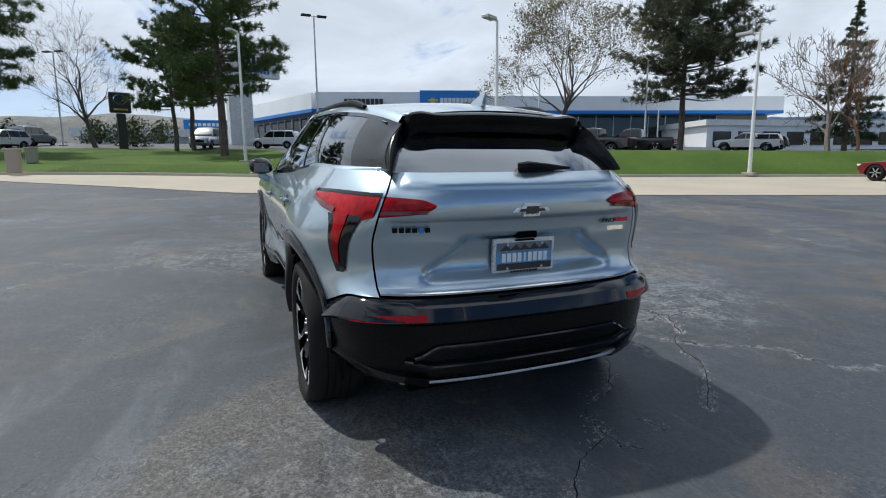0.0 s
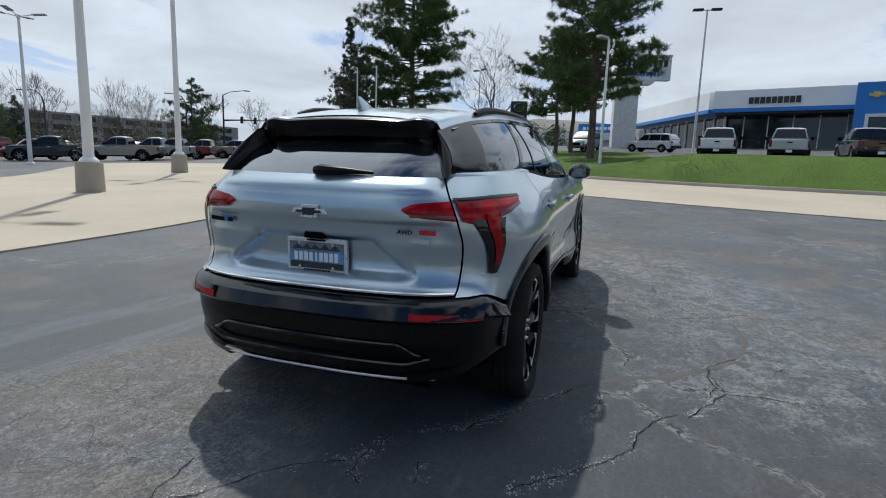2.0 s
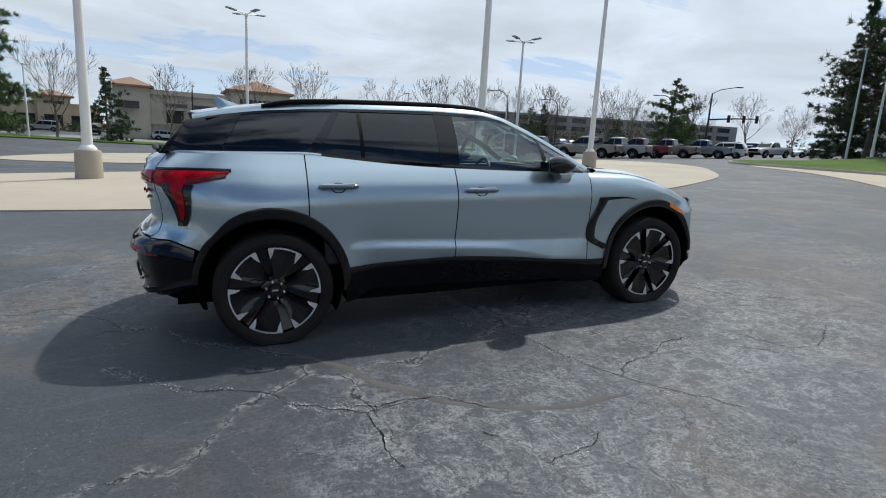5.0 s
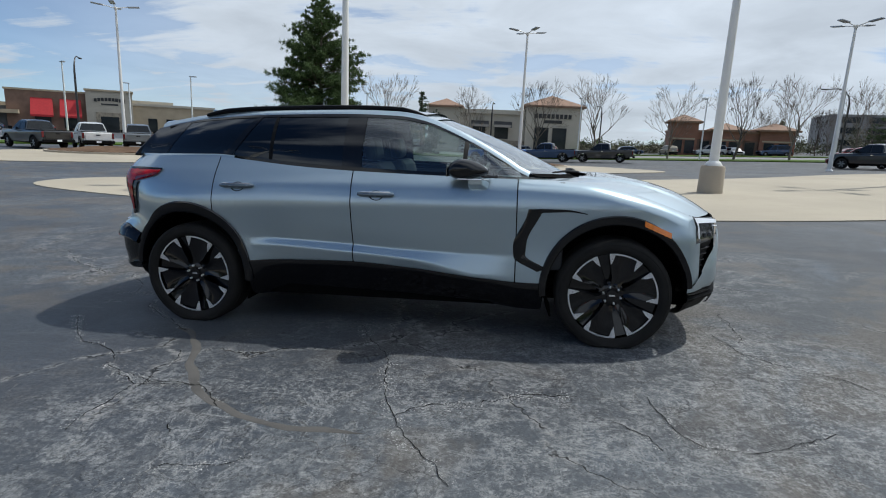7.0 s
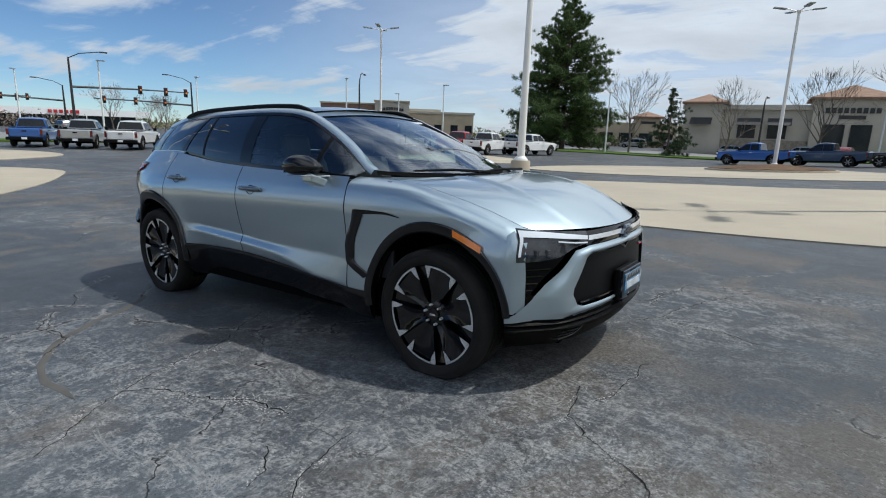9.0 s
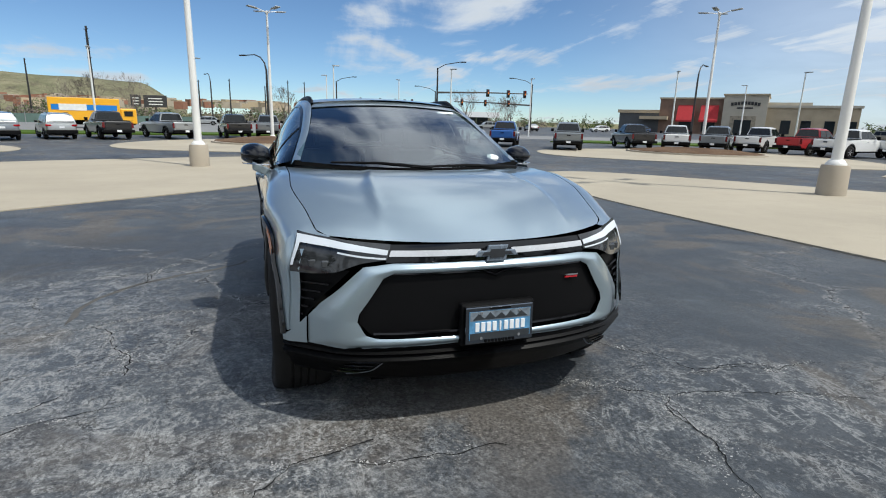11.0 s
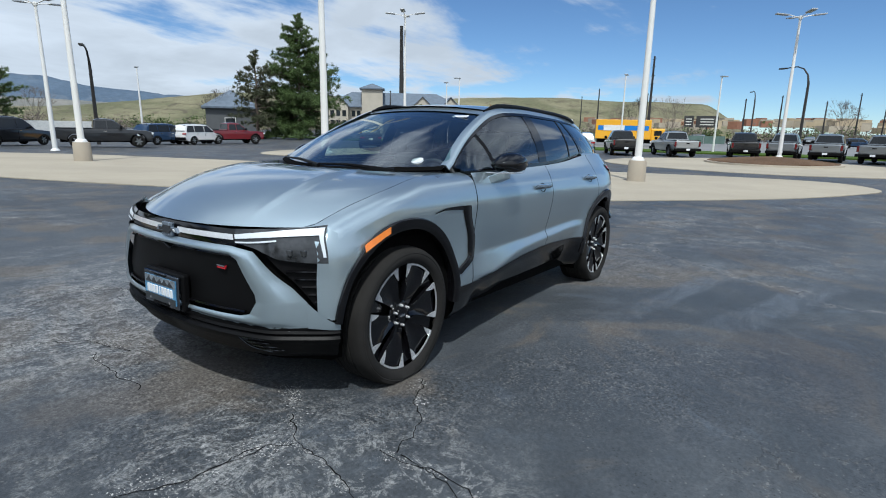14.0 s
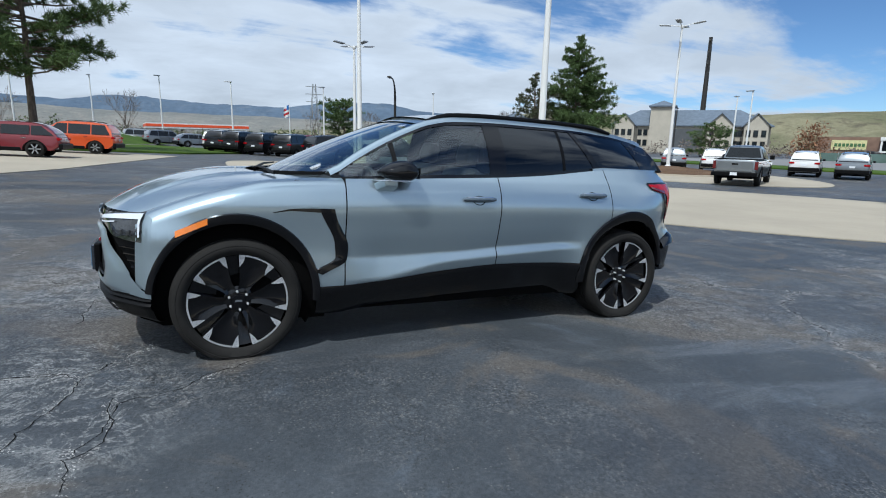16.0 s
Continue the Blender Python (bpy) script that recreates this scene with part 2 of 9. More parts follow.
    torn_at = n.math("ADD", n.math("MULTIPLY", worn, n.step(n.noise(0.8, 5.0, 0.65), 0.36, 0.52)), n.step(n.noise(0.42, 6.0, 0.7, 0.6), 0.555, 0.66, 0.0, 0.55), clamp=True)
    base = n.mix(n.math("MULTIPLY", rag, n.math("MULTIPLY", torn_at, 0.45)), base, (0.25, 0.255, 0.25))
    base = n.mix(n.math("MULTIPLY", n.step(n.noise(2.1, 7.0, 0.72), 0.50, 0.66), n.math("MULTIPLY", torn_at, 0.30)), base, (0.140, 0.150, 0.164))
    # pale broken veins, drawn out along the worn ground
    vein_at = n.math("MAXIMUM", n.math("MULTIPLY", worn, 0.9), n.math("MAXIMUM", zone(2.7, 1.3, 1.2), n.step(n.noise(0.30, 4.0, 0.6, 0.4), 0.51, 0.61, 0.0, 0.45)))
    vein = n.math("ABSOLUTE", n.math("SUBTRACT", n.noise(1.9, 9.0, 0.70, 1.2, n.scaled((0.8, 1.6, 1.0), 30)), 0.5))
    vein2 = n.math("ABSOLUTE", n.math("SUBTRACT", n.noise(4.6, 8.0, 0.72, 0.9, n.scaled((1.5, 0.8, 1.0), 15)), 0.5))
    vein = n.math("MAXIMUM", n.step(vein, 0.006, 0.034, 1.0, 0.0), n.math("MULTIPLY", n.step(vein2, 0.006, 0.034, 1.0, 0.0), 0.8))
    vein = n.math("MULTIPLY", n.math("MULTIPLY", vein, vein_at), n.math("MULTIPLY", n.step(n.noise(5.5, 6.0, 0.72), 0.43, 0.53), n.step(n.noise(60.0, 4.0, 0.78), 0.38, 0.54, 0.15, 1.0)))
    base = n.mix(n.math("MULTIPLY", vein, 0.75), base, (0.32, 0.325, 0.32))
    # fine crazing: small pale plates with dark seams between them
    craze_edge = n.cells(11.0, "DISTANCE_TO_EDGE", warp(9.0, 0.22))
    craze_at = n.math("MULTIPLY", n.math("MAXIMUM", worn, n.math("MAXIMUM", zone(-2.9, 1.2, 1.1), zone(2.6, 1.0, 0.9))), n.step(n.noise(1.3, 6.0, 0.68, 0.5), 0.49, 0.60))
    plate = n.math("MULTIPLY", n.step(craze_edge, 0.05, 0.16), n.step(n.noise(26.0, 5.0, 0.78), 0.42, 0.58))
    base = n.mix(n.math("MULTIPLY", n.math("MULTIPLY", plate, craze_at), 0.36), base, (0.215, 0.220, 0.222))
    seam = n.math("MULTIPLY", n.step(craze_edge, 0.015, 0.055, 1.0, 0.0), n.math("MULTIPLY", craze_at, n.step(n.noise(9.0, 3.0), 0.40, 0.52)))
    base = n.mix(n.math("MULTIPLY", seam, 0.5), base, (0.022, 0.022, 0.023))
    # small tar pits
    hole = n.math("MULTIPLY", n.step(n.cells(46.0), 0.16, 0.24, 1.0, 0.0), n.step(n.noise(2.4, 5.0, 0.7), 0.47, 0.56))
    base = n.mix(n.math("MULTIPLY", hole, 0.7), base, (0.020, 0.020, 0.021))
    # loose stone and open grain
    open_ = n.math("ADD", n.math("MULTIPLY", pit_at, 0.60), 0.40)
    base = n.mix(open_, base, n.mix(1.0, base, n.mix(n.step(stone, 0.36, 0.64), 0.46, 1.38), "MULTIPLY"))
    base = n.mix(open_, base, n.mix(1.0, base, n.mix(chip, 0.74, 1.26), "MULTIPLY"))
    pale = n.math("MULTIPLY", n.step(chip, 0.72, 0.80), n.math("MULTIPLY", pit_at, n.step(n.noise(7.0, 5.0, 0.7), 0.42, 0.58)))
    base = n.mix(n.math("MULTIPLY", pale, 0.4), base, (0.25, 0.235, 0.215))
    loose = n.math("MULTIPLY", n.step(n.cells(34.0), 0.13, 0.20, 1.0, 0.0), n.step(n.noise(5.0, 5.0, 0.7), 0.50, 0.62))
    base = n.mix(n.math("MULTIPLY", loose, 0.4), base, (0.26, 0.255, 0.245))
    # long cracks with a pale, crumbled margin, and finer map cracking
    edge = n.cells(0.40, "DISTANCE_TO_EDGE", wide)
    where = n.step(n.noise(0.30, 2.0), 0.47, 0.54)
    crumb = n.step(n.noise(14.0, 7.0, 0.8), 0.46, 0.56)
    rim = n.math("MULTIPLY", n.step(edge, 0.0, 0.028, 1.0, 0.0), n.math("MULTIPLY", where, crumb))
    fine = warp(3.0, 0.42)
    net_edge = n.cells(3.2, "DISTANCE_TO_EDGE", fine)
    net_where = n.math("MAXIMUM", n.step(n.noise(0.36, 3.0, 0.6), 0.50, 0.58, 0.0, 0.8), n.math("MAXIMUM", zone(-2.75, 0.95, 0.7), n.math("MULTIPLY", zone(-0.3, -2.4, 1.3), 0.7)))
    net_rim = n.math("MULTIPLY", n.step(net_edge, 0.0, 0.05, 1.0, 0.0), n.math("MULTIPLY", net_where, n.math("MULTIPLY", crumb, bits)))
    base = n.mix(n.math("MULTIPLY", n.math("MAXIMUM", rim, net_rim), 0.7), base, (0.28, 0.275, 0.265))
    gap = n.step(n.noise(3.5, 3.0), 0.38, 0.5)
    crack = n.math("MULTIPLY", n.step(edge, 0.0012, 0.0045, 1.0, 0.0), n.math("MULTIPLY", where, gap))
    net = n.math("MULTIPLY", n.step(net_edge, 0.005, 0.017, 1.0, 0.0), n.math("MULTIPLY", net_where, gap))
    lines = n.math("MAXIMUM", crack, n.math("MULTIPLY", net, 0.8))
    base = n.mix(lines, base, (0.014, 0.014, 0.015))
    n.put("Base Color", base)
    n.put("Roughness", n.math("SUBTRACT", n.step(mid, 0.3, 0.75, 0.50, 0.72), n.math("MULTIPLY", n.math("MULTIPLY", polish, n.step(streak, 0.40, 0.58, 0.4, 1.0)), 0.16)))
    n.put("Specular IOR Level", 0.34)
    n.put("Diffuse Roughness", 0.3)
    h = n.math("SUBTRACT", n.math("ADD", n.math("MULTIPLY", stone, 0.7), n.math("MULTIPLY", chip, 0.35)), n.math("MULTIPLY", lines, 1.5))
    n.bump(h, 0.5, 0.006)
    return n.mat


def concrete_mat(name, color, joint=False):
    n = Nodes(name)
    big = n.noise(0.25, 4.0, 0.6)
    mid = n.noise(3.0, 6.0, 0.65)
    fine = n.noise(70.0, 3.0, 0.7)
    col = n.mix(n.step(big, 0.3, 0.7), tuple(c * 0.9 for c in color), tuple(c * 1.07 for c in color))
    col = n.mix(n.step(mid, 0.5, 0.75, 0.0, 0.35), col, tuple(c * 0.8 for c in color))
    spot = n.step(n.cells(0.9), 0.0, 0.035, 0.6, 0.0)
    col = n.mix(spot, col, tuple(c * 0.35 for c in color))
    col = n.mix(1.0, col, n.mix(fine, 0.86, 1.12), "MULTIPLY")
    n.put("Base Color", col)
    n.put("Roughness", 0.86)
    n.bump(n.math("ADD", fine, mid), 0.2, 0.004)
    return n.mat


def grass_mat(name, a, b, c):
    n = Nodes(name)
    big = n.noise(0.3, 4.0, 0.6)
    tuft = n.noise(14.0, 5.0, 0.75)
    col = n.mix(n.step(big, 0.35, 0.65), a, b)
    col = n.mix(n.step(tuft, 0.45, 0.75, 0.0, 0.8), col, c)
    col = n.mix(1.0, col, n.mix(n.noise(60.0, 3.0, 0.8), 0.5, 1.45), "MULTIPLY")
    n.put("Base Color", col)
    n.put("Roughness", 0.9)
    n.put("Specular IOR Level", 0.2)
    n.bump(tuft, 0.7, 0.05)
    return n.mat


def leaf_mat(name, color, vary=0.45, rough=0.6):
    n = Nodes(name)
    geo = n.t.nodes.new("ShaderNodeNewGeometry").outputs["Random Per Island"]
    col = n.mix(geo, tuple(x * (1 - vary) for x in color), tuple(x * (1 + vary) for x in color))
    col = n.mix(n.step(n.noise(0.6, 2.0), 0.35, 0.65, 0.0, 0.5), col, tuple(x * 0.6 for x in color))
    n.put("Base Color", col)
    n.put("Roughness", rough)
    n.put("Specular IOR Level", 0.25)
    return n.mat


def bark_mat(name, color):
    n = Nodes(name)
    ridge = n.noise(9.0, 5.0, 0.7, 0.4, n.scaled((1.0, 1.0, 0.22)))
    n.put("Base Color", n.mix(n.step(ridge, 0.35, 0.65), tuple(x * 0.55 for x in color), tuple(x * 1.25 for x in color)))
    n.put("Roughness", 0.92)
    n.bump(ridge, 0.7, 0.02)
    return n.mat


def glass_mat(name, tint, face=0.05, rise=4.0):
    """Thin glazing: a tinted clear pane with a mirror gloss that rises towards the rim."""
    n = Nodes(name)
    n.t.nodes.remove(n.bsdf)
    clear = n.t.nodes.new("ShaderNodeBsdfTransparent")
    clear.inputs[0].default_value = rgba(tint)
    gloss = n.t.nodes.new("ShaderNodeBsdfGlossy")
    gloss.inputs["Color"].default_value, gloss.inputs["Roughness"].default_value = (0.94, 0.97, 1.0, 1), 0.01
    rim = n.t.nodes.new("ShaderNodeLayerWeight")
    rim.inputs["Blend"].default_value = 0.5
    m = n.t.nodes.new("ShaderNodeMixShader")
    n.link(n.math("ADD", n.math("MULTIPLY", n.math("POWER", rim.outputs["Facing"], rise), 1.0 - face), face, clamp=True), m.inputs[0])
    n.link(clear.outputs[0], m.inputs[1])
    n.link(gloss.outputs[0], m.inputs[2])
    n.link(m.outputs[0], n.out.inputs[0])
    return n.mat


def glow_mat(name, color, strength):
    n = Nodes(name)
    n.put("Base Color", color)
    n.put("Roughness", 0.3)
    n.put("Emission Color", color)
    n.put("Emission Strength", strength)
    return n.mat


def car_paint(name, color, metal=0.55, rough=0.32):
    n = Nodes(name)
    flake = n.cells(1400.0, out=1)
    dust = n.noise(2.5, 5.0, 0.6)
    col = n.mix(n.step(dust, 0.4, 0.75, 0.0, 0.05), color, tuple(min(1.0, c * 1.2 + 0.02) for c in color))
    n.put("Base Color", n.mix(0.025, col, flake, "OVERLAY"))
    n.put("Metallic", metal)
    n.put("Roughness", n.step(n.noise(0.9, 2.0), 0.3, 0.7, rough - 0.015, rough + 0.02))
    n.put("Coat Weight", 1.0)
    n.put("Coat Roughness", 0.025)
    return n.mat


ASPHALT = asphalt_mat()
CONCRETE = concrete_mat("pale tan concrete", (0.37, 0.325, 0.25))
KERB = concrete_mat("kerb concrete", (0.42, 0.37, 0.30))
BASE = concrete_mat("lamp base concrete", (0.40, 0.35, 0.28))
ROAD = concrete_mat("pale road", (0.20, 0.20, 0.20))
GRASS = grass_mat("mown grass", (0.050, 0.092, 0.010), (0.076, 0.128, 0.016), (0.026, 0.052, 0.007))
DRY = grass_mat("dry grassland", (0.16, 0.15, 0.075), (0.22, 0.19, 0.10), (0.11, 0.115, 0.05))
MULCH = grass_mat("bark mulch", (0.10, 0.060, 0.035), (0.16, 0.10, 0.06), (0.06, 0.038, 0.024))
WHITE = plain("white enamel", (0.74, 0.74, 0.72), 0.35, 0, 0.05, 0.7, 20)
STEEL = plain("galvanised steel", (0.42, 0.43, 0.44), 0.45, 0.7, 0.1)
DARKMETAL = plain("dark bronze metal", (0.035, 0.033, 0.032), 0.5, 0.3)
PAINT = car_paint("blue grey metallic paint", (0.415, 0.505, 0.558), 0.78, 0.29)
GLOSSBLACK = plain("gloss black plastic", (0.004, 0.004, 0.005), 0.05, 0, 0.2, 3, 40, spec=0.5)
BLACK = plain("grained black plastic", (0.004, 0.004, 0.0045), 0.45, 0, 0.15, 4, 300, 0.12, 0, 0, 0.001, 0.13)
SATIN = plain("satin black bumper", (0.005, 0.005, 0.0055), 0.24, 0, 0.15, 4, 200, 0, 0, 0, 0.001, 0.22)
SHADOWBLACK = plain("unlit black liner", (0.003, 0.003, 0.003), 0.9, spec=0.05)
RUBBER = plain("tyre rubber", (0.018, 0.0172, 0.0162), 0.85, 0, 0.25, 6, 90, 0.2, 0, 0, 0.002, 0.2)
ALLOY = plain("machined alloy", (0.70, 0.71, 0.72), 0.32, 0.65, 0.05, 8, 120)
BRIGHT = plain("bright zinc nut", (0.86, 0.87, 0.88), 0.3, 0.6, 0.03)
DARKCHROME = plain("dark chrome", (0.16, 0.18, 0.21), 0.12, 1.0, 0.05)
CHROME = plain("bright chrome", (0.80, 0.81, 0.82), 0.08, 1.0, 0.03)
TINT = glass_mat("privacy glass", (0.016, 0.019, 0.022), 0.055, 3.4)
REARGLASS = glass_mat("rear screen glass", (0.03, 0.033, 0.036), 0.17, 2.4)
CLEAR = glass_mat("green tinted glass", (0.66, 0.78, 0.73), 0.11)
SCREEN = glass_mat("windscreen glass", (0.62, 0.74, 0.70), 0.14, 3.0)
SMOKED = plain("smoked headlamp cover", (0.030, 0.032, 0.035), 0.10, 0.0, 0.5, 9, 40, 0, 0.5)
DARKLENS = plain("smoked lamp lens", (0.10, 0.105, 0.11), 0.12, 0.6, 0.2, 20, 60)
REDLENS = plain("red lamp lens", (0.36, 0.003, 0.007), 0.14, 0, 0.55, 9, 45, 0, 0.15, 0, 0.004, 0.15)
DARKRED = plain("dark red reflector", (0.12, 0.006, 0.008), 0.15, 0, 0.2, 20, 200, 0, 0.5)
REFLEX = plain("red bumper reflector", (0.34, 0.006, 0.010), 0.3, 0, 0.2, 20, 200, 0, 0, 0, 0.004, 0.2)
SILVER = plain("satin silver badge rim", (0.72, 0.74, 0.77), 0.25, 0.35, 0.04)
# body-coloured handle; the dark it reflects is put into the base colour
HANDLE = plain("metallic handle, dark reflections painted in", (0.15, 0.19, 0.23), 0.22, 0.6, 0.05, 3, 40, 0, 0.6)
RIMGREY = plain("dark grey badge rim", (0.20, 0.24, 0.29), 0.25, 0.4, 0.04)
ENAMEL = plain("dark badge enamel", (0.030, 0.032, 0.036), 0.22)
AMBER = plain("amber reflector", (0.85, 0.22, 0.02), 0.2, 0, 0.1, 20, 200, 0, 1.0)
LIGHTBAR = plain("frosted light guide", (0.60, 0.62, 0.65), 0.22, 0.1, 0.04, 12, 90, 0, 1.0)
RUNLIGHT = glow_mat("lit running light", (0.60, 0.64, 0.69), 0.06)
LAMPWHITE = plain("clear lamp lens", (0.80, 0.82, 0.84), 0.12, 0, 0.06, 20, 200, 0, 1.0)
SEAT = plain("dark seat leather", (0.030, 0.032, 0.036), 0.55, 0, 0.15, 5, 80, 0.15)
LINER = plain("pale headliner", (0.28, 0.28, 0.27), 0.9)

# ---- mesh helpers ----
class Build:
    """Collects faces for one mesh object."""

    def __init__(self):
        self.v, self.f, self.m = [], [], []

    def add(self, verts, faces, mi=0):
        k = len(self.v)
        self.v += [tuple(p) for p in verts]
        self.f += [tuple(i + k for i in q) for q in faces]
        self.m += [mi] * len(faces)
        return self

    def box(self, c, s, m=None, mi=0, taper=1.0):
        x, y, z = (a / 2 for a in s)
        pts = [Vector((i * x * (taper if k > 0 else 1), j * y * (taper if k > 0 else 1), k * z)) for k in (-1, 1) for i, j in ((-1, -1), (1, -1), (1, 1), (-1, 1))]
        pts = [(m @ p if m else p) + Vector(c) for p in pts]
        return self.add(pts, [(3, 2, 1, 0), (4, 5, 6, 7), (0, 1, 5, 4), (1, 2, 6, 5), (2, 3, 7, 6), (3, 0, 4, 7)], mi)

    def tube(self, path, radii, n=8, mi=0, caps=True):
        path = [Vector(p) for p in path]
        rings = []
        for k, p in enumerate(path):
            d = (path[min(k + 1, len(path) - 1)] - path[max(k - 1, 0)]).normalized()
            a = d.orthogonal().normalized() if k == 0 else (a - d * a.dot(d)).normalized()
            b = d.cross(a)
            r = radii[k] if hasattr(radii, "__len__") else radii
            rings.append([p + (a * math.cos(2 * math.pi * j / n) + b * math.sin(2 * math.pi * j / n)) * r for j in range(n)])
        return self.rings(rings, mi, caps)

    def rings(self, rings, mi=0, caps=True, closed=True):
        n = len(rings[0])
        faces = []
        for k in range(len(rings) - 1):
            for j in range(n if closed else n - 1):
                q = (j + 1) % n
                faces.append((k * n + j, k * n + q, (k + 1) * n + q, (k + 1) * n + j))
        if caps:
            faces += [tuple(range(n - 1, -1, -1)), tuple((len(rings) - 1) * n + j for j in range(n))]
        return self.add([p for r in rings for p in r], faces, mi)

    def grid(self, rows, mi=0):
        return self.rings(rows, mi, False, False)

    def spin(self, profile, n=24, axis="z", c=(0, 0, 0), mi=0, caps=True):
        """profile: (radius, height) pairs turned round an axis through c."""
        rings = []
        for r, h in profile:
            ring = []
            for j in range(n):
                a = 2 * math.pi * j / n
                u, w = r * math.cos(a), r * math.sin(a)
                p = (u, w, h) if axis == "z" else (u, h, -w) if axis == "y" else (h, u, w)
                ring.append(Vector(p) + Vector(c))
            rings.append(ring)
        return self.rings(rings, mi, caps)

    def prism(self, outline, depth, m=None, mi=0):
        """A flat outline (u, v) in the plane of x and z, thick along y."""
        n = len(outline)
        pts = [Vector((u, s * depth / 2, v)) for s in (-1, 1) for u, v in outline]
        pts = [m @ p for p in pts] if m else pts
        return self.add(pts, [tuple(range(n)), tuple(range(2 * n - 1, n - 1, -1))] + [((k + 1) % n, k, n + k, n + (k + 1) % n) for k in range(n)], mi)

    def make(self, name, material, parent=None, label="", smooth=False, bevel=0.0, solid=0.0, sharp=40):
        me = bpy.data.meshes.new(name)
        me.from_pydata(self.v, [], self.f)
        for mt in material if isinstance(material, (list, tuple)) else [material]:
            me.materials.append(mt)
        if any(self.m):
            me.polygons.foreach_set("material_index", self.m)
        me.validate()
        if smooth:
            me.polygons.foreach_set("use_smooth", [True] * len(me.polygons))
            if sharp < 180:
                me.set_sharp_from_angle(angle=radians(sharp))
        me.update()
        ob = new(name, me)
        if parent:
            ob.parent = parent
        if label:
            ob["label"] = label
        if solid:
            mod = ob.modifiers.new("thick", "SOLIDIFY")
            mod.thickness, mod.offset = abs(solid), -1 if solid > 0 else 1
        if bevel:
            mod = ob.modifiers.new("bevel", "BEVEL")
            mod.width, mod.segments, mod.limit_method, mod.angle_limit = bevel, 2, "ANGLE", radians(35)
        return ob


def part(name, build, material, parent, label="", **how):
    return build.make(name, material, parent, label, **how)


def thing(name, m, label, category, group="", kind=""):
    e = new(name)
    e.matrix_basis = m
    return tagged(e, label, category, group, kind)


def smooth_step(a, b, v):
    t = min(1.0, max(0.0, (v - a) / (b - a)))
    return t * t * (3 - 2 * t)


def table(v, rows):
    """Smooth interpolation in a short table of (v, value)."""
    for (a, p), (b, q) in zip(rows, rows[1:]):
        if v <= b:
            t = max(0.0, (v - a) / (b - a))
            return p + (q - p) * t
    return rows[-1][1]


def curve(points, per=8, closed=False):
    """Catmull-Rom through the points."""
    pts = [Vector(p) for p in points]
    out, n = [], len(pts)
    for k in range(n if closed else n - 1):
        p = [pts[(k + d) % n] if closed else pts[min(max(k + d, 0), n - 1)] for d in (-1, 0, 1, 2)]
        for j in range(per):
            t = j / per
            out.append(0.5 * (2 * p[1] + (p[2] - p[0]) * t + (2 * p[0] - 5 * p[1] + 4 * p[2] - p[3]) * t * t + (3 * p[1] - p[0] - 3 * p[2] + p[3]) * t**3))
    if not closed:
        out.append(pts[-1])
    return out


# ---- ground ----
TILT = 2.1
SLOPE = math.tan(radians(TILT))


def ground_z(x, y):
    """The lot climbs gently towards the showroom and runs out level to the west."""
    if x < -4:
        z = -4 * SLOPE - 0.35 * (1 - math.exp((x + 4) * SLOPE / 0.35))
    elif x < 80:
        z = x * SLOPE
    else:
        z = 80 * SLOPE + 1.5 * (1 - math.exp(-(x - 80) * SLOPE / 1.5))
    return z - 0.5 * smooth_step(15, 50, y) * smooth_step(-25, -5, x)


def steps(near, far, grow=1.22, first=2.0):
    out, v, d = [0.0], 0.0, first
    while v < far:
        if v > near:
            d *= grow
        v += d
        out.append(v)
    return [-a for a in reversed(out[1:])] + out


axis = steps(50, 2600)
flat = [[(x, y, ground_z(x, y)) for y in axis] for x in axis]
ground = Build()
ground.grid(flat)
nrow = len(axis)
ground.m = [1 if max(abs(axis[k // (nrow - 1)]), abs(axis[k % (nrow - 1)])) > 190 else 0 for k in range(len(ground.f))]
gob = ground.make("ground", [ASPHALT, DRY], smooth=True, sharp=180)
tagged(gob, "cracked grey asphalt parking lot with worn patches", "asphalt", kind="structure")


def slab(name, outline, height, material, label, category, crown=0.0, centre=None, step=2.0):
    """A flat paved or planted piece that follows the ground, with a real edge."""
    bm = bmesh.new()
    ring = [bm.verts.new((p[0], p[1], 0)) for p in outline]
    bm.faces.new(ring)
    bmesh.ops.triangulate(bm, faces=bm.faces[:])
    for ax in (0, 1):
        vals = [p[ax] for p in outline]
        v = math.floor(min(vals) / step) * step + step
        while v < max(vals):
            no = Vector((1, 0, 0)) if ax == 0 else Vector((0, 1, 0))
            bmesh.ops.bisect_plane(bm, geom=bm.verts[:] + bm.edges[:] + bm.faces[:], plane_co=no * v, plane_no=no)
            v += step
    top = bm.faces[:]
    for f in top:
        if f.normal.z < 0:
            f.normal_flip()
    low = bmesh.ops.extrude_face_region(bm, geom=top)
    fresh = {v for v in low["geom"] if isinstance(v, bmesh.types.BMVert)}
    edge_pts = [Vector((p[0], p[1])) for p in outline]
    for v in bm.verts:
        z = ground_z(v.co.x, v.co.y)
        if v in fresh:
            rise = 0.0
            if crown:
                d = min((Vector((v.co.x, v.co.y)) - p).length for p in edge_pts)
                rise = crown * min(1.0, d / 2.5)
            v.co.z = z + height + rise
        else:
            v.co.z = z - 0.12
    bmesh.ops.recalc_face_normals(bm, faces=bm.faces[:])
    me = bpy.data.meshes.new(name)
    bm.to_mesh(me)
    bm.free()
    me.materials.append(material)
    return tagged(new(name, me), label, category, kind="structure")


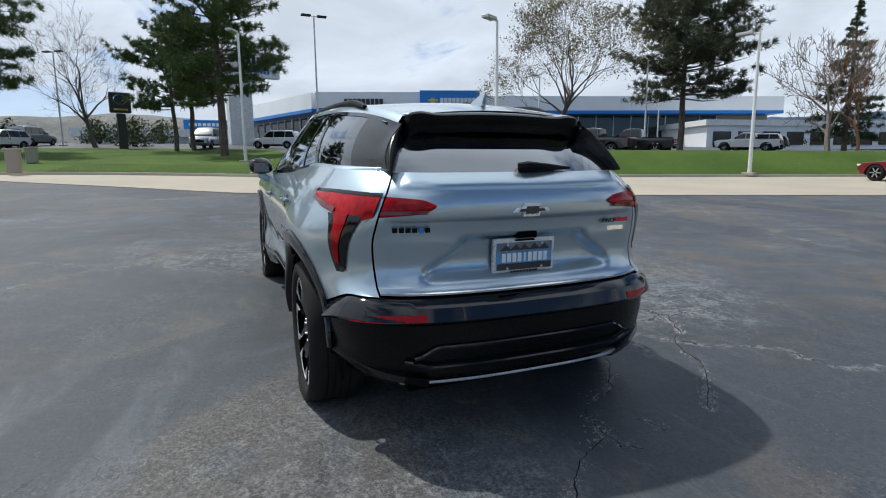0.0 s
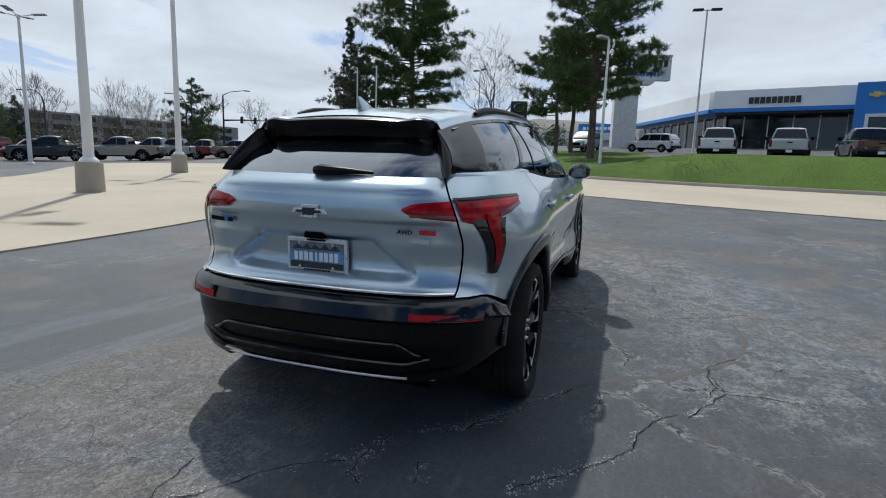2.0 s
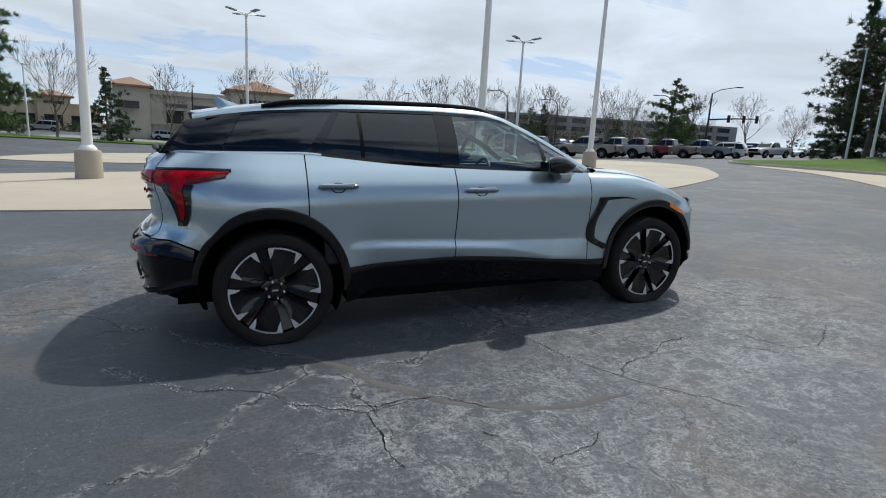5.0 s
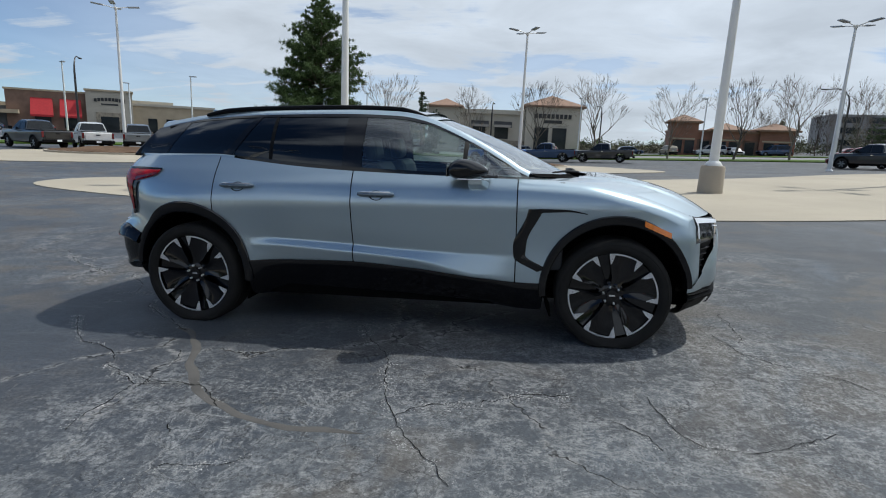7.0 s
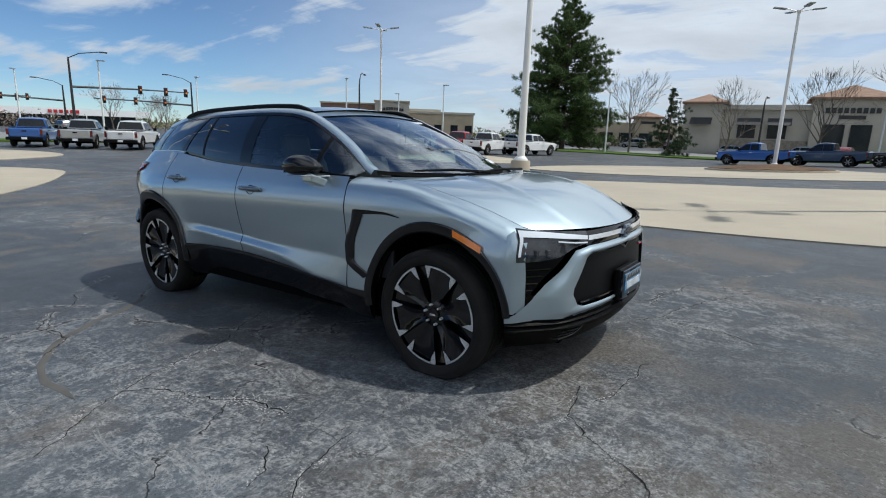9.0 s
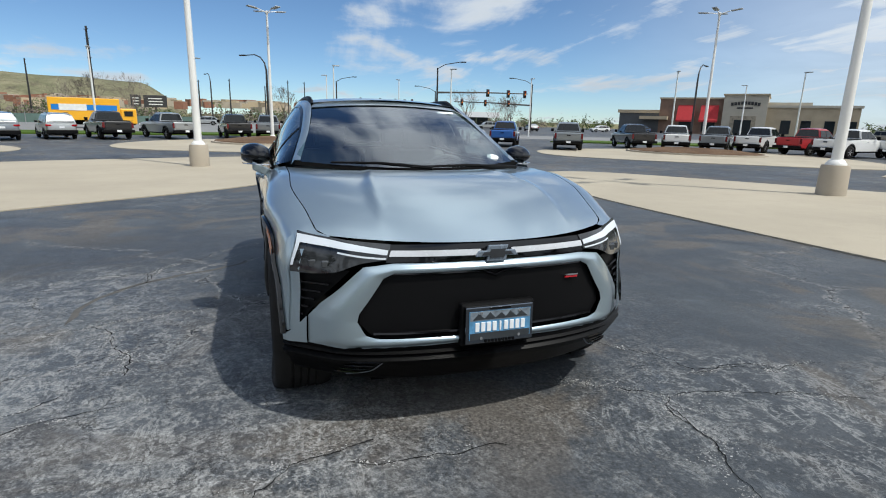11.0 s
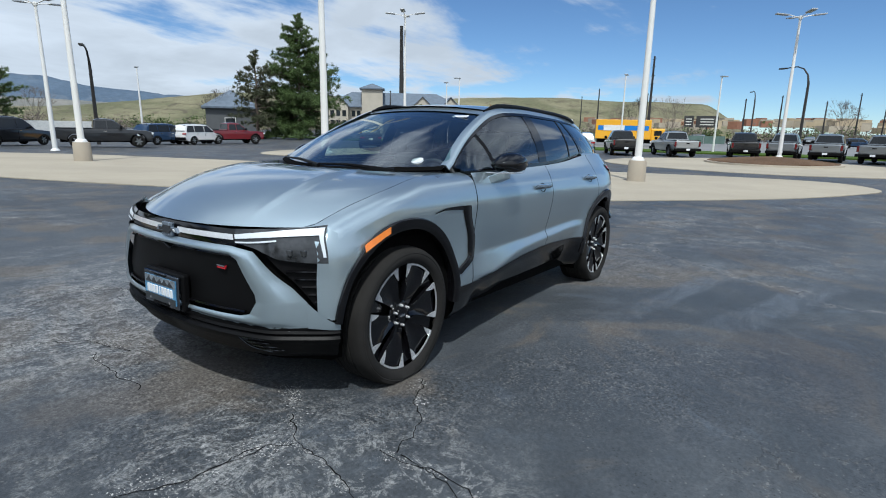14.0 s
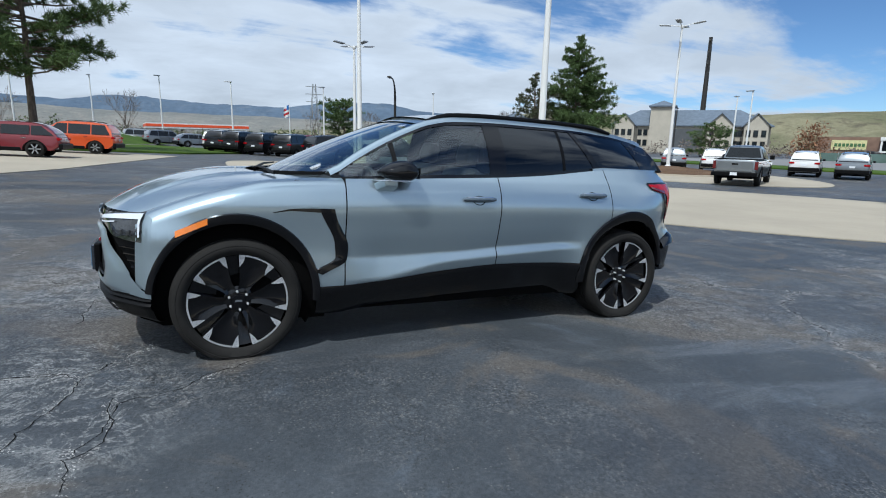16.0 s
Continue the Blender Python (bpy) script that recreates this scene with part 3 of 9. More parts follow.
APRON_A = [(-13.6, 9.9), (-12.6, 8.3), (-9, 7.0), (-5, 6.25), (0, 5.7), (3, 5.6), (6, 6.1), (9, 7.2), (12, 8.7), (16.5, 11.6), (20, 15.2), (22.5, 18.5), (25, 25), (23, 31), (17, 27), (11.5, 21.5), (8, 18.8), (3, 16.4), (-1, 16.0), (-6, 15), (-10, 13.4), (-12.9, 11.6)]
APRON_B = [(-0.3, -28), (-0.1, -20.3), (-0.9, -15.5), (-2.1, -12.4), (-3.8, -9.2), (-5.3, -6.4), (-7.4, -4.0), (-9.2, -2), (-11, -0.5), (-14.3, 2.0), (-17.5, 3.7), (-20, 4.5), (-22.5, 3.4), (-22.8, 0.8), (-21.7, -3.6), (-19.7, -8.6), (-17, -13.2), (-14, -17.5), (-11.5, -22.5), (-9, -28), (-5, -31.2), (-2, -30.8)]
ISLAND_W = [(-29, -8), (-26.5, -4), (-25.8, 0), (-27, 4), (-30, 8), (-34.5, 8.5), (-39, 6), (-42.5, 2), (-42.5, -3), (-39, -7), (-34, -9)]
ISLAND_SW = [(-17.7, -26), (-19.2, -20), (-21.5, -15.5), (-26, -11.7), (-31, -14), (-34.5, -20), (-34.5, -26.5), (-30, -30), (-23, -30)]
ISLAND_NW = [(-25, 15.8), (-21, 17.5), (-17, 22), (-14, 28.5), (-17, 34), (-24, 36.5), (-30, 34), (-32, 26), (-30, 18.5)]
ISLAND_N = [(-11, 24), (-6, 21), (0, 21.3), (4.5, 23), (8, 26.5), (7, 33), (3.5, 41), (-4, 42.5), (-9.5, 35)]
for nm, ring in (("pavement_north", APRON_A), ("pavement_south", APRON_B)):
    slab(nm, curve(ring, 5, True), 0.022, CONCRETE, "pale tan concrete apron round the lot", "pavement")
for nm, ring in (("pavement_west", ISLAND_W), ("pavement_southwest", ISLAND_SW), ("pavement_northwest", ISLAND_NW), ("pavement_far_north", ISLAND_N)):
    slab(nm, curve(ring, 5, True), 0.03, CONCRETE, "pale concrete traffic island with a planted middle", "pavement")


def oval(x, y, rx, ry, turn=0.0, n=28):
    a0 = radians(turn)
    pts = [(rx * math.cos(2 * math.pi * k / n), ry * math.sin(2 * math.pi * k / n)) for k in range(n)]
    return [(x + u * math.cos(a0) - w * math.sin(a0), y + u * math.sin(a0) + w * math.cos(a0)) for u, w in pts]


for nm, spec in (("planting_bed_west", (-37.2, 0.0, 4.6, 3.9, 0)), ("planting_bed_southwest", (-29.0, -23.3, 5.0, 3.6, 50)), ("planting_bed_northwest", (-26.2, 28.2, 4.6, 3.4, 35)), ("planting_bed_north", (-0.3, 36.0, 3.6, 4.6, 0))):
    slab(nm + "_kerb", oval(*spec), 0.14, KERB, "low kerb round a planting bed", "kerb")
    slab(nm, oval(spec[0], spec[1], spec[2] - 0.2, spec[3] - 0.2, spec[4]), 0.16, MULCH, "brown mulch bed with dry grass", "planting bed", crown=0.28)

# the grass bank below the showroom, behind a kerb
KERB_LINE = [(-75, 2.0), (-60, 6.0), (-45, 9.2), (-30, 12.6), (-18, 15.9), (-10, 17.6), (-4, 19.1), (0, 21.3), (4, 24.0), (8, 25.8), (12, 26.8), (16, 27.5), (20, 28.6), (24, 31.5), (27, 36.0)]


def kerb_x(y):
    return table(y, KERB_LINE)


def bank_z(x, y):
    d = max(0.0, x - kerb_x(y))
    low = 0.038 * min(d, 40.0)
    crest = table(d, [(0, 0.0), (1.0, 0.24), (3.0, 0.72), (5.0, 1.10), (6.0, 1.16), (8.0, 0.60), (70, 1.75), (200, 1.9)])
    f = smooth_step(1.5, -5.0, y)
    g = smooth_step(27, 18, y)
    return ground_z(x, y) + 0.14 + (low * (1 - f) + crest * f) * g


bank = Build()
deep = [0, 0.5, 1, 2, 3, 4, 5, 5.6, 6.3, 7, 8, 10, 12, 15, 18, 22, 27, 33, 40, 50, 60, 75, 95, 120, 160, 220]
ys = [-75 + 1.5 * k for k in range(69)]
bank.grid([[(kerb_x(y) + d, y, bank_z(kerb_x(y) + d, y)) for d in deep] for y in ys])
nd = len(deep) - 1
bank.m = [1 if deep[k % nd] >= (8.0 if ys[k // nd] < -3 else 27) else 0 for k in range(len(bank.f))]
tagged(bank.make("grass_bank", [GRASS, ASPHALT], smooth=True, sharp=180), "mown green grass bank rising to the showroom lot", "grass", kind="structure")
kerb = Build()
kl = curve([(kerb_x(y), y, 0) for y in [-75 + 3 * k for k in range(35)]], 4)
kerb.grid([[(p.x - 0.16 + o, p.y, ground_z(p.x, p.y) + h) for o, h in ((0.0, -0.1), (0.015, 0.12), (0.04, 0.15), (0.19, 0.15), (0.2, -0.1))] for p in kl])
tagged(kerb.make("kerb_east", KERB, smooth=True), "rounded concrete kerb along the grass bank", "kerb", kind="structure")
STRIP = [(2.2, -33), (5.5, -17), (8.0, -10), (10.6, -3), (12.5, 1), (16.9, 5.2), (20.9, 9.2), (24.0, 13.0), (26.6, 18)] + [(kerb_x(y) - 0.1, y) for y in (20, 16, 12, 8, 4, 0, -4, -10, -18, -30, -36)]
slab("pavement_east", STRIP, 0.022, CONCRETE, "pale concrete strip along the kerb", "pavement")


def verge(name, outline, height, mat_, label):
    return slab(name, outline, height, mat_, label, "grass", step=6.0)


# far verges and roads along the edge of the lot
verge("grass_verge_west", [(-50.5, -70), (-47.0, -30), (-50.5, -4), (-50.5, 12), (-47, 22), (-49, 24), (-55.5, 14), (-56.5, -4), (-55, -32), (-56, -70)], 0.12, GRASS, "green grass verge beyond the parked trucks")
verge("grass_verge_northwest", [(-44, 27), (-36, 43), (-24, 57), (-10, 63), (60, 62), (60, 69), (-12, 70), (-28, 63), (-40, 50), (-48, 32)], 0.12, GRASS, "green grass verge along the road")
slab("road_north", [(-140, -60), (-60, -60), (-58, 16), (-50, 34), (-42, 52), (-29, 66), (-12, 73), (140, 72), (140, 86), (-16, 87), (-40, 80), (-58, 60), (-66, 36), (-80, 20), (-140, 20)], 0.02, ROAD, "pale grey road beyond the verge", "road", step=10.0)
verge("grass_verge_far", [(-12, 88), (140, 87), (140, 93), (-14, 94)], 0.13, GRASS, "green verge on the far side of the road")
verge("grass_verge_south", [(1.5, -38), (8.5, -36), (6.5, -60), (-2, -56), (-3.5, -47)], 0.12, GRASS, "green grass patch beside the parked cars")


# ---- cracks in the asphalt: a dark split with a pale, crumbled margin ----
CRUMB = plain("crumbled asphalt margin", (0.33, 0.33, 0.32), 0.9, 0, 0.6, 7.0, 60.0, 0.5, 0, 0, 0.004)
SPLIT = plain("dark crack", (0.012, 0.012, 0.012), 0.95, spec=0.1)


def crack(points, wide, seed, gaps=0.25):
    """A split that wanders along the given way, with broken pale scraps on both sides."""
    rnd = random.Random(seed)
    way_ = [Vector((x, y, 0)) for x, y in points]
    line = []
    for a, b in zip(way_, way_[1:]):
        n = max(3, int((b - a).length / 0.022))
        side = Vector((-(b - a).y, (b - a).x, 0)).normalized()
        for k in range(n):
            t = k / n
            p = a.lerp(b, t)
            w = (noise.noise((p.x * 4 + seed, p.y * 4, 0.5)) * 0.045 + noise.noise((p.x * 16, p.y * 16 + seed, 2.5)) * 0.022 + noise.noise((p.x * 45, p.y * 45 + seed, 6.5)) * 0.011) * math.sin(math.pi * t) ** 0.4
            line.append(p + side * w)
    e = tagged(new("asphalt_crack"), "crack in the asphalt with pale crumbled edges", "crack", kind="structure")
    split, crumbs = Build(), Build()

    def lay(q, up):
        return Vector((q.x, q.y, ground_z(q.x, q.y) + up))

    for k in range(len(line) - 1):
        p, q = line[k], line[k + 1]
        d = (q - p).normalized()
        side = Vector((-d.y, d.x, 0))
        if noise.noise((p.x * 2.5, p.y * 2.5, seed)) > -0.28:
            w0, w1 = [0.0014 + 0.0034 * abs(noise.noise((v.x * 9, v.y * 9, seed + 3.0))) for v in (p, q)]
            split.add([lay(p - side * w0, 0.0042), lay(p + side * w0, 0.0042), lay(q + side * w1, 0.0042), lay(q - side * w1, 0.0042)], [(3, 2, 1, 0)])
        for s in (1, -1):
            rich = noise.noise((p.x * 3.1 + 5 * s, p.y * 3.1, seed * 0.7))
            if rnd.random() < gaps or rich < -0.12:
                continue
            for m in range(int(rnd.uniform(10, 26) * (0.5 + rich))):
                off = abs(rnd.gauss(0, wide * (1.0 + 1.6 * max(0.0, rich))))
                c = p + side * s * off + d * rnd.uniform(-0.03, 0.03)
                r = rnd.choice((0.0014, 0.0019, 0.0026, 0.0036)) * rnd.uniform(0.7, 1.4)
                turn, long_ = rnd.uniform(0, 6.28), rnd.uniform(1.0, 1.8)
                u = Vector((math.cos(turn), math.sin(turn), 0))
                w = Vector((-u.y, u.x, 0))
                ring = [lay(c + (u * long_ * math.cos(j * 1.5708) + w * math.sin(j * 1.5708)) * r * rnd.uniform(0.5, 1.3), 0.0012) for j in range(4)]
                crumbs.add(ring + [lay(c, 0.0012 + r * 0.3)], [(j, (j + 1) % 4, 4) for j in range(4)])
    part("split", split, SPLIT, e, "dark open split")
    part("margin", crumbs, CRUMB, e, "pale crumbled margin")


CRACKS_FRONT = (
    (0.022, 0.3, [(2.02, 0.55), (2.25, 0.82), (2.36, 1.04), (2.40, 1.30), (2.52, 1.54), (2.58, 1.75), (2.70, 1.98)]),
    (0.020, 0.4, [(1.49, 1.01), (1.70, 1.13), (1.92, 1.30), (2.14, 1.37), (2.18, 1.60), (2.26, 1.80), (2.29, 2.20)]),
    (0.050, 0.1, [(2.36, 0.98), (2.56, 0.88), (2.72, 0.87), (2.95, 0.78), (3.20, 0.70)]),
    (0.030, 0.2, [(2.44, 0.90), (2.64, 0.88), (2.82, 0.89)]),
    (0.016, 0.5, [(2.17, 1.30), (2.14, 1.55), (2.16, 1.74), (2.30, 1.84), (2.28, 2.10)]),
    (0.024, 0.3, [(2.30, -0.55), (2.38, -0.91), (2.51, -1.04), (2.86, -1.26), (2.95, -1.42), (2.99, -1.65)]),
    (0.016, 0.5, [(2.52, -0.01), (2.49, -0.50), (2.43, -0.71)]),
)
CRACKS_SOUTH = (
    (0.026, 0.2, [(-0.25, -0.81), (0.13, -1.42), (0.22, -1.81), (0.34, -2.10), (0.48, -2.32), (0.71, -2.63)]),
    (0.024, 0.2, [(0.34, -2.10), (0.56, -1.94), (0.77, -1.85), (0.99, -1.74), (1.29, -1.72)]),
    (0.012, 0.5, [(1.42, -1.96), (1.57, -2.07), (1.60, -2.21)]),
    (0.018, 0.4, [(1.64, -1.65), (1.70, -1.95), (1.80, -2.12), (2.10, -2.09), (2.48, -1.88)]),
    (0.016, 0.5, [(-0.80, -1.97), (-1.06, -1.98), (-1.19, -2.02), (-1.18, -2.38), (-1.13, -2.53)]),
    (0.016, 0.5, [(-1.19, -2.02), (-1.37, -1.92), (-1.59, -1.75)]),
    (0.014, 0.5, [(-1.14, -2.00), (-1.16, -1.74), (-1.28, -1.50)]),
    (0.010, 0.7, [(-0.80, -1.97), (-0.67, -2.09), (-0.56, -2.17)]),
    (0.014, 0.4, [(-0.62, -2.80), (-0.53, -2.69), (-0.54, -2.60), (-0.63, -2.48), (-0.74, -2.36)]),
    (0.020, 0.4, [(-0.53, -2.69), (-0.38, -2.66), (-0.16, -2.55)]),
)
CRACKS_REAR = (
    (0.022, 0.2, [(-3.05, 0.28), (-2.71, -0.04), (-2.53, -0.34), (-2.28, -0.40), (-2.13, -0.69), (-1.82, -0.93), (-1.43, -1.18)]),
    (0.014, 0.3, [(-2.53, -0.34), (-2.63, -0.33), (-2.69, -0.44)]),
    (0.018, 0.3, [(-2.44, -0.59), (-2.62, -0.63)]),
    (0.020, 0.35, [(-2.50, -1.02), (-2.32, -1.22), (-2.00, -1.50), (-1.68, -1.61), (-1.40, -1.87), (-1.13, -1.98), (-0.84, -1.94)]),
    (0.020, 0.3, [(-2.76, 0.35), (-3.34, 0.24), (-4.14, 0.68), (-4.71, 1.19)]),
    (0.020, 0.4, [(-4.85, -0.48), (-5.70, 0.06), (-6.00, 0.46)]),
)
for k, (w, g, way_) in enumerate(CRACKS_FRONT + CRACKS_SOUTH + CRACKS_REAR):
    crack(way_, w, 300 + k, g)


# old filled cracks: smooth brown-grey bands
FILLER = plain("brown-grey crack filler", (0.074, 0.070, 0.065), 0.9, 0, 0.3, 3.0, 90.0, 0.3, 0, 0, 0.003)


def filled_crack(points, half, seed):
    line = [p + Vector((noise.noise((p.x * 5, p.y * 5, seed)), noise.noise((p.x * 5, p.y * 5, seed + 9)), 0)) * 0.03 for p in curve([(x, y, 0) for x, y in points], 14)]
    rows_ = []
    for k, p in enumerate(line):
        d = (line[min(k + 1, len(line) - 1)] - line[max(k - 1, 0)]).normalized()
        side = Vector((-d.y, d.x, 0))
        end = min(1.0, k / 6, (len(line) - 1 - k) / 6)
        a, b = [half * end * (1 + 0.7 * noise.noise((p.x * 8, p.y * 8, seed + q))) for q in (1.5, 4.5)]
        ends = [p - side * a, p - side * a * 0.6, p + side * b * 0.6, p + side * b]
        rows_.append([Vector((q.x, q.y, ground_z(q.x, q.y) + up)) for q, up in zip(ends, (0.0004, 0.0022, 0.0022, 0.0004))])
    f = Build()
    f.grid([r[::-1] for r in rows_])
    tagged(f.make("crack_filler", FILLER, smooth=True, sharp=180), "brown-grey filler smeared over an old crack", "crack filler", kind="structure")


filled_crack([(0.23, -2.29), (-0.29, -2.27), (-0.84, -1.97), (-1.28, -1.31), (-1.55, -1.10)], 0.024, 7)

# ---- the parked electric SUV ----
car = thing("sport_utility_car", pose(0, 0, 0, 0, -TILT, 0), "blue-grey metallic sport utility car with gloss black trim on asphalt", "car")
WB, HUB_Z, TYRE_R = 1.547, 0.385, 0.384
PLAN = [(-2.40, 0), (-2.395, 0.25), (-2.365, 0.5), (-2.30, 0.67), (-2.20, 0.785), (-2.0, 0.868), (-1.75, 0.925), (-1.45, 0.952), (-0.8, 0.957), (0, 0.955), (0.9, 0.951), (1.5, 0.944), (1.8, 0.934), (1.95, 0.916), (2.03, 0.888), (2.09, 0.828), (2.16, 0.748), (2.235, 0.645), (2.295, 0.45), (2.325, 0.25), (2.335, 0)]
_dense = [(-2.40, -0.25, 0)] + [(x, y, 0) for x, y in PLAN] + [(2.325, -0.25, 0)]
_plan = curve(_dense, 14)[14:-14]
PX = np.array([p.x for p in _plan])
PY = np.array([p.y for p in _plan])
PS = np.r_[0, np.cumsum(np.hypot(np.diff(PX), np.diff(PY)))]
PLEN = PS[-1]
_nx = np.gradient(PY, PS) * -1
_ny = np.gradient(PX, PS)


def spl(v, rows):
    """Smooth table lookup: piecewise cubic with flat-limited slopes."""
    xs, ys_ = [r[0] for r in rows], [r[1] for r in rows]
    if v <= xs[0]:
        return ys_[0]
    if v >= xs[-1]:
        return ys_[-1]
    k = next(i for i in range(len(xs) - 1) if v <= xs[i + 1])
    d = [(ys_[i + 1] - ys_[i]) / (xs[i + 1] - xs[i]) for i in range(len(xs) - 1)]

    def slope(i):
        if i == 0:
            return d[0]
        if i == len(xs) - 1:
            return d[-1]
        return 0.0 if d[i - 1] * d[i] <= 0 else 2 * d[i - 1] * d[i] / (d[i - 1] + d[i])

    h = xs[k + 1] - xs[k]
    t = (v - xs[k]) / h
    return (2 * t**3 - 3 * t**2 + 1) * ys_[k] + (t**3 - 2 * t**2 + t) * h * slope(k) + (-2 * t**3 + 3 * t**2) * ys_[k + 1] + (t**3 - t**2) * h * slope(k + 1)


WIDE = [(0.15, 0.93), (0.3, 0.975), (0.45, 0.995), (0.55, 0.99), (0.66, 0.982), (0.8, 0.988), (0.93, 1.0), (1.03, 0.977), (1.12, 0.930), (1.2, 0.868), (1.3, 0.790)]
REAR = [(0.2, 0.12), (0.3, 0.05), (0.4, 0.01), (0.52, 0.0), (0.68, 0.0), (0.72, 0.03), (0.75, 0.075), (0.85, 0.105), (0.95, 0.095), (1.03, 0.075), (1.09, 0.072), (1.14, 0.082), (1.19, 0.115), (1.24, 0.162), (1.3, 0.23)]
FRONT = [(0.15, -0.17), (0.25, -0.06), (0.36, -0.01), (0.5, 0.0), (0.65, -0.005), (0.75, -0.012), (0.83, -0.02), (0.88, -0.05), (0.95, -0.12)]


FOLD = [(-0.85, 0.668), (-0.28, 0.642), (0.05, 0.620), (0.62, 0.608)]
EDGE = [(-0.80, 0.614), (-0.27, 0.584), (0.05, 0.562), (0.17, 0.550), (0.60, 0.455)]


def lerp(a, b, t):
    return a + (b - a) * t


def skin(s, z, out=0.0):
    """A point of the body at s metres along the half outline (from the tail's middle to the nose's middle) and height z."""
    x, y = float(np.interp(s, PS, PX)), float(np.interp(s, PS, PY))
    nx, ny = float(np.interp(s, PS, _nx)), float(np.interp(s, PS, _ny))
    wr, wf = smooth_step(-1.75, -2.22, x), smooth_step(1.85, 2.2, x)
    k = spl(z, WIDE)
    bulge = (0.022 if x < 0 else 0.004) * math.exp(-(((abs(x) - WB) / 0.45) ** 2)) * math.exp(-(((z - 0.86) / 0.16) ** 2))
    # the doors draw in to a fold, flare out below it and turn under at the edge
    fold, edge = spl(x, FOLD), spl(x, EDGE)
    if z > fold:
        draw = -0.032 * max(0.0, 1 - (z - fold) / 0.24) ** 2
    elif z > edge:
        draw = lerp(-0.032, -0.008, (fold - z) / (fold - edge))
    else:
        draw = -0.008 - 0.35 * (edge - z)
    draw *= smooth_step(-1.12, -0.82, x) * smooth_step(0.96, 0.66, x)
    px = x + wr * spl(z, REAR) + wf * spl(z, FRONT)
    py = y * (k + bulge) + draw - 0.055 * smooth_step(0.72, 0.92, z) * smooth_step(1.5, 2.0, x)
    return Vector((px + nx * out, py + ny * out, z))


_top = int(np.argmax(PY))


def at_x(x):
    return float(np.interp(x, PX, PS))


def at_rear(y):
    return float(np.interp(y, PY[: _top + 1], PS[: _top + 1]))


def at_front(y):
    return float(np.interp(-y, -PY[_top:], PS[_top:]))


def flip(p, s):
    return Vector((p.x, p.y * s, p.z))


def sheet(rows, s=1):
    """A grid whose first index runs forward along the car's left side and the second upward; s = -1 mirrors it to the right."""
    rows = [[flip(p, s) for p in r] for r in rows]
    return Build().grid(rows if s > 0 else rows[::-1])


ARCH_R, OPEN_R = 0.515, 0.450


def arch_point(c, a, r):
    """A point (x, z) round the front (c = 1) or rear wheel: a circle at the opening that grows into an oval at the paint's edge."""
    u, v = math.cos(a), math.sin(a)
    wide = (0.487 if u > 0 else 0.503) if c > 0 else (0.512 if u > 0 else 0.490)
    tall = 0.517 if c > 0 else 0.535
    f = (r - OPEN_R) / (ARCH_R - OPEN_R)
    return c * WB + lerp(OPEN_R, wide, f) * u, HUB_Z + lerp(OPEN_R, tall, f) * v


def arch_z(x, r):
    c = 1 if x > 0 else -1
    w = arch_point(c, 0 if x > c * WB else math.pi, r)[0] - c * WB
    d = (x - c * WB) / w
    return HUB_Z + (arch_point(c, math.pi / 2, r)[1] - HUB_Z) * math.sqrt(1 - d * d) if abs(d) < 1 else -1.0


def span(a, b, n, sharp=()):
    pts = sorted({round(a + (b - a) * k / n, 5) for k in range(n + 1)} | {round(v, 5) for v in sharp if a < v < b})
    return pts


arch_stations = [arch_point(c, math.pi * k / 30, ARCH_R)[0] for c in (-1, 1) for k in range(31)]
BELT = [(-2.15, 1.245), (-1.35, 1.247), (-1.1, 1.225), (-0.7, 1.185), (-0.3, 1.16), (0.5, 1.132), (0.95, 1.12)]
CREST = [(0.85, 1.115), (1.3, 1.095), (1.6, 1.035), (1.8, 0.972), (1.95, 0.915), (2.08, 0.868), (2.25, 0.852)]
SILL = [(-1.1, 0.490), (-0.3, 0.512), (0.2, 0.482), (0.6, 0.442), (0.9, 0.424), (1.1, 0.424)]


def low_z(x):
    return max(spl(x, SILL), arch_z(x, ARCH_R - 0.004))


def side_rows(x0, x1, top, low=low_z, n=18, nz=16, out=0.0):
    rows = []
    for x in span(x0, x1, n, arch_stations):
        a, b = low(x), top(x)
        rows.append([skin(at_x(x), lerp(a, b, j / nz), out) for j in range(nz + 1)])
    return rows


def belt_z(x):
    return spl(x, BELT) - 0.004


GAP = 0.004


def bumper_drop(q):
    return 0.09 * smooth_step(0.85, 1.2, q)


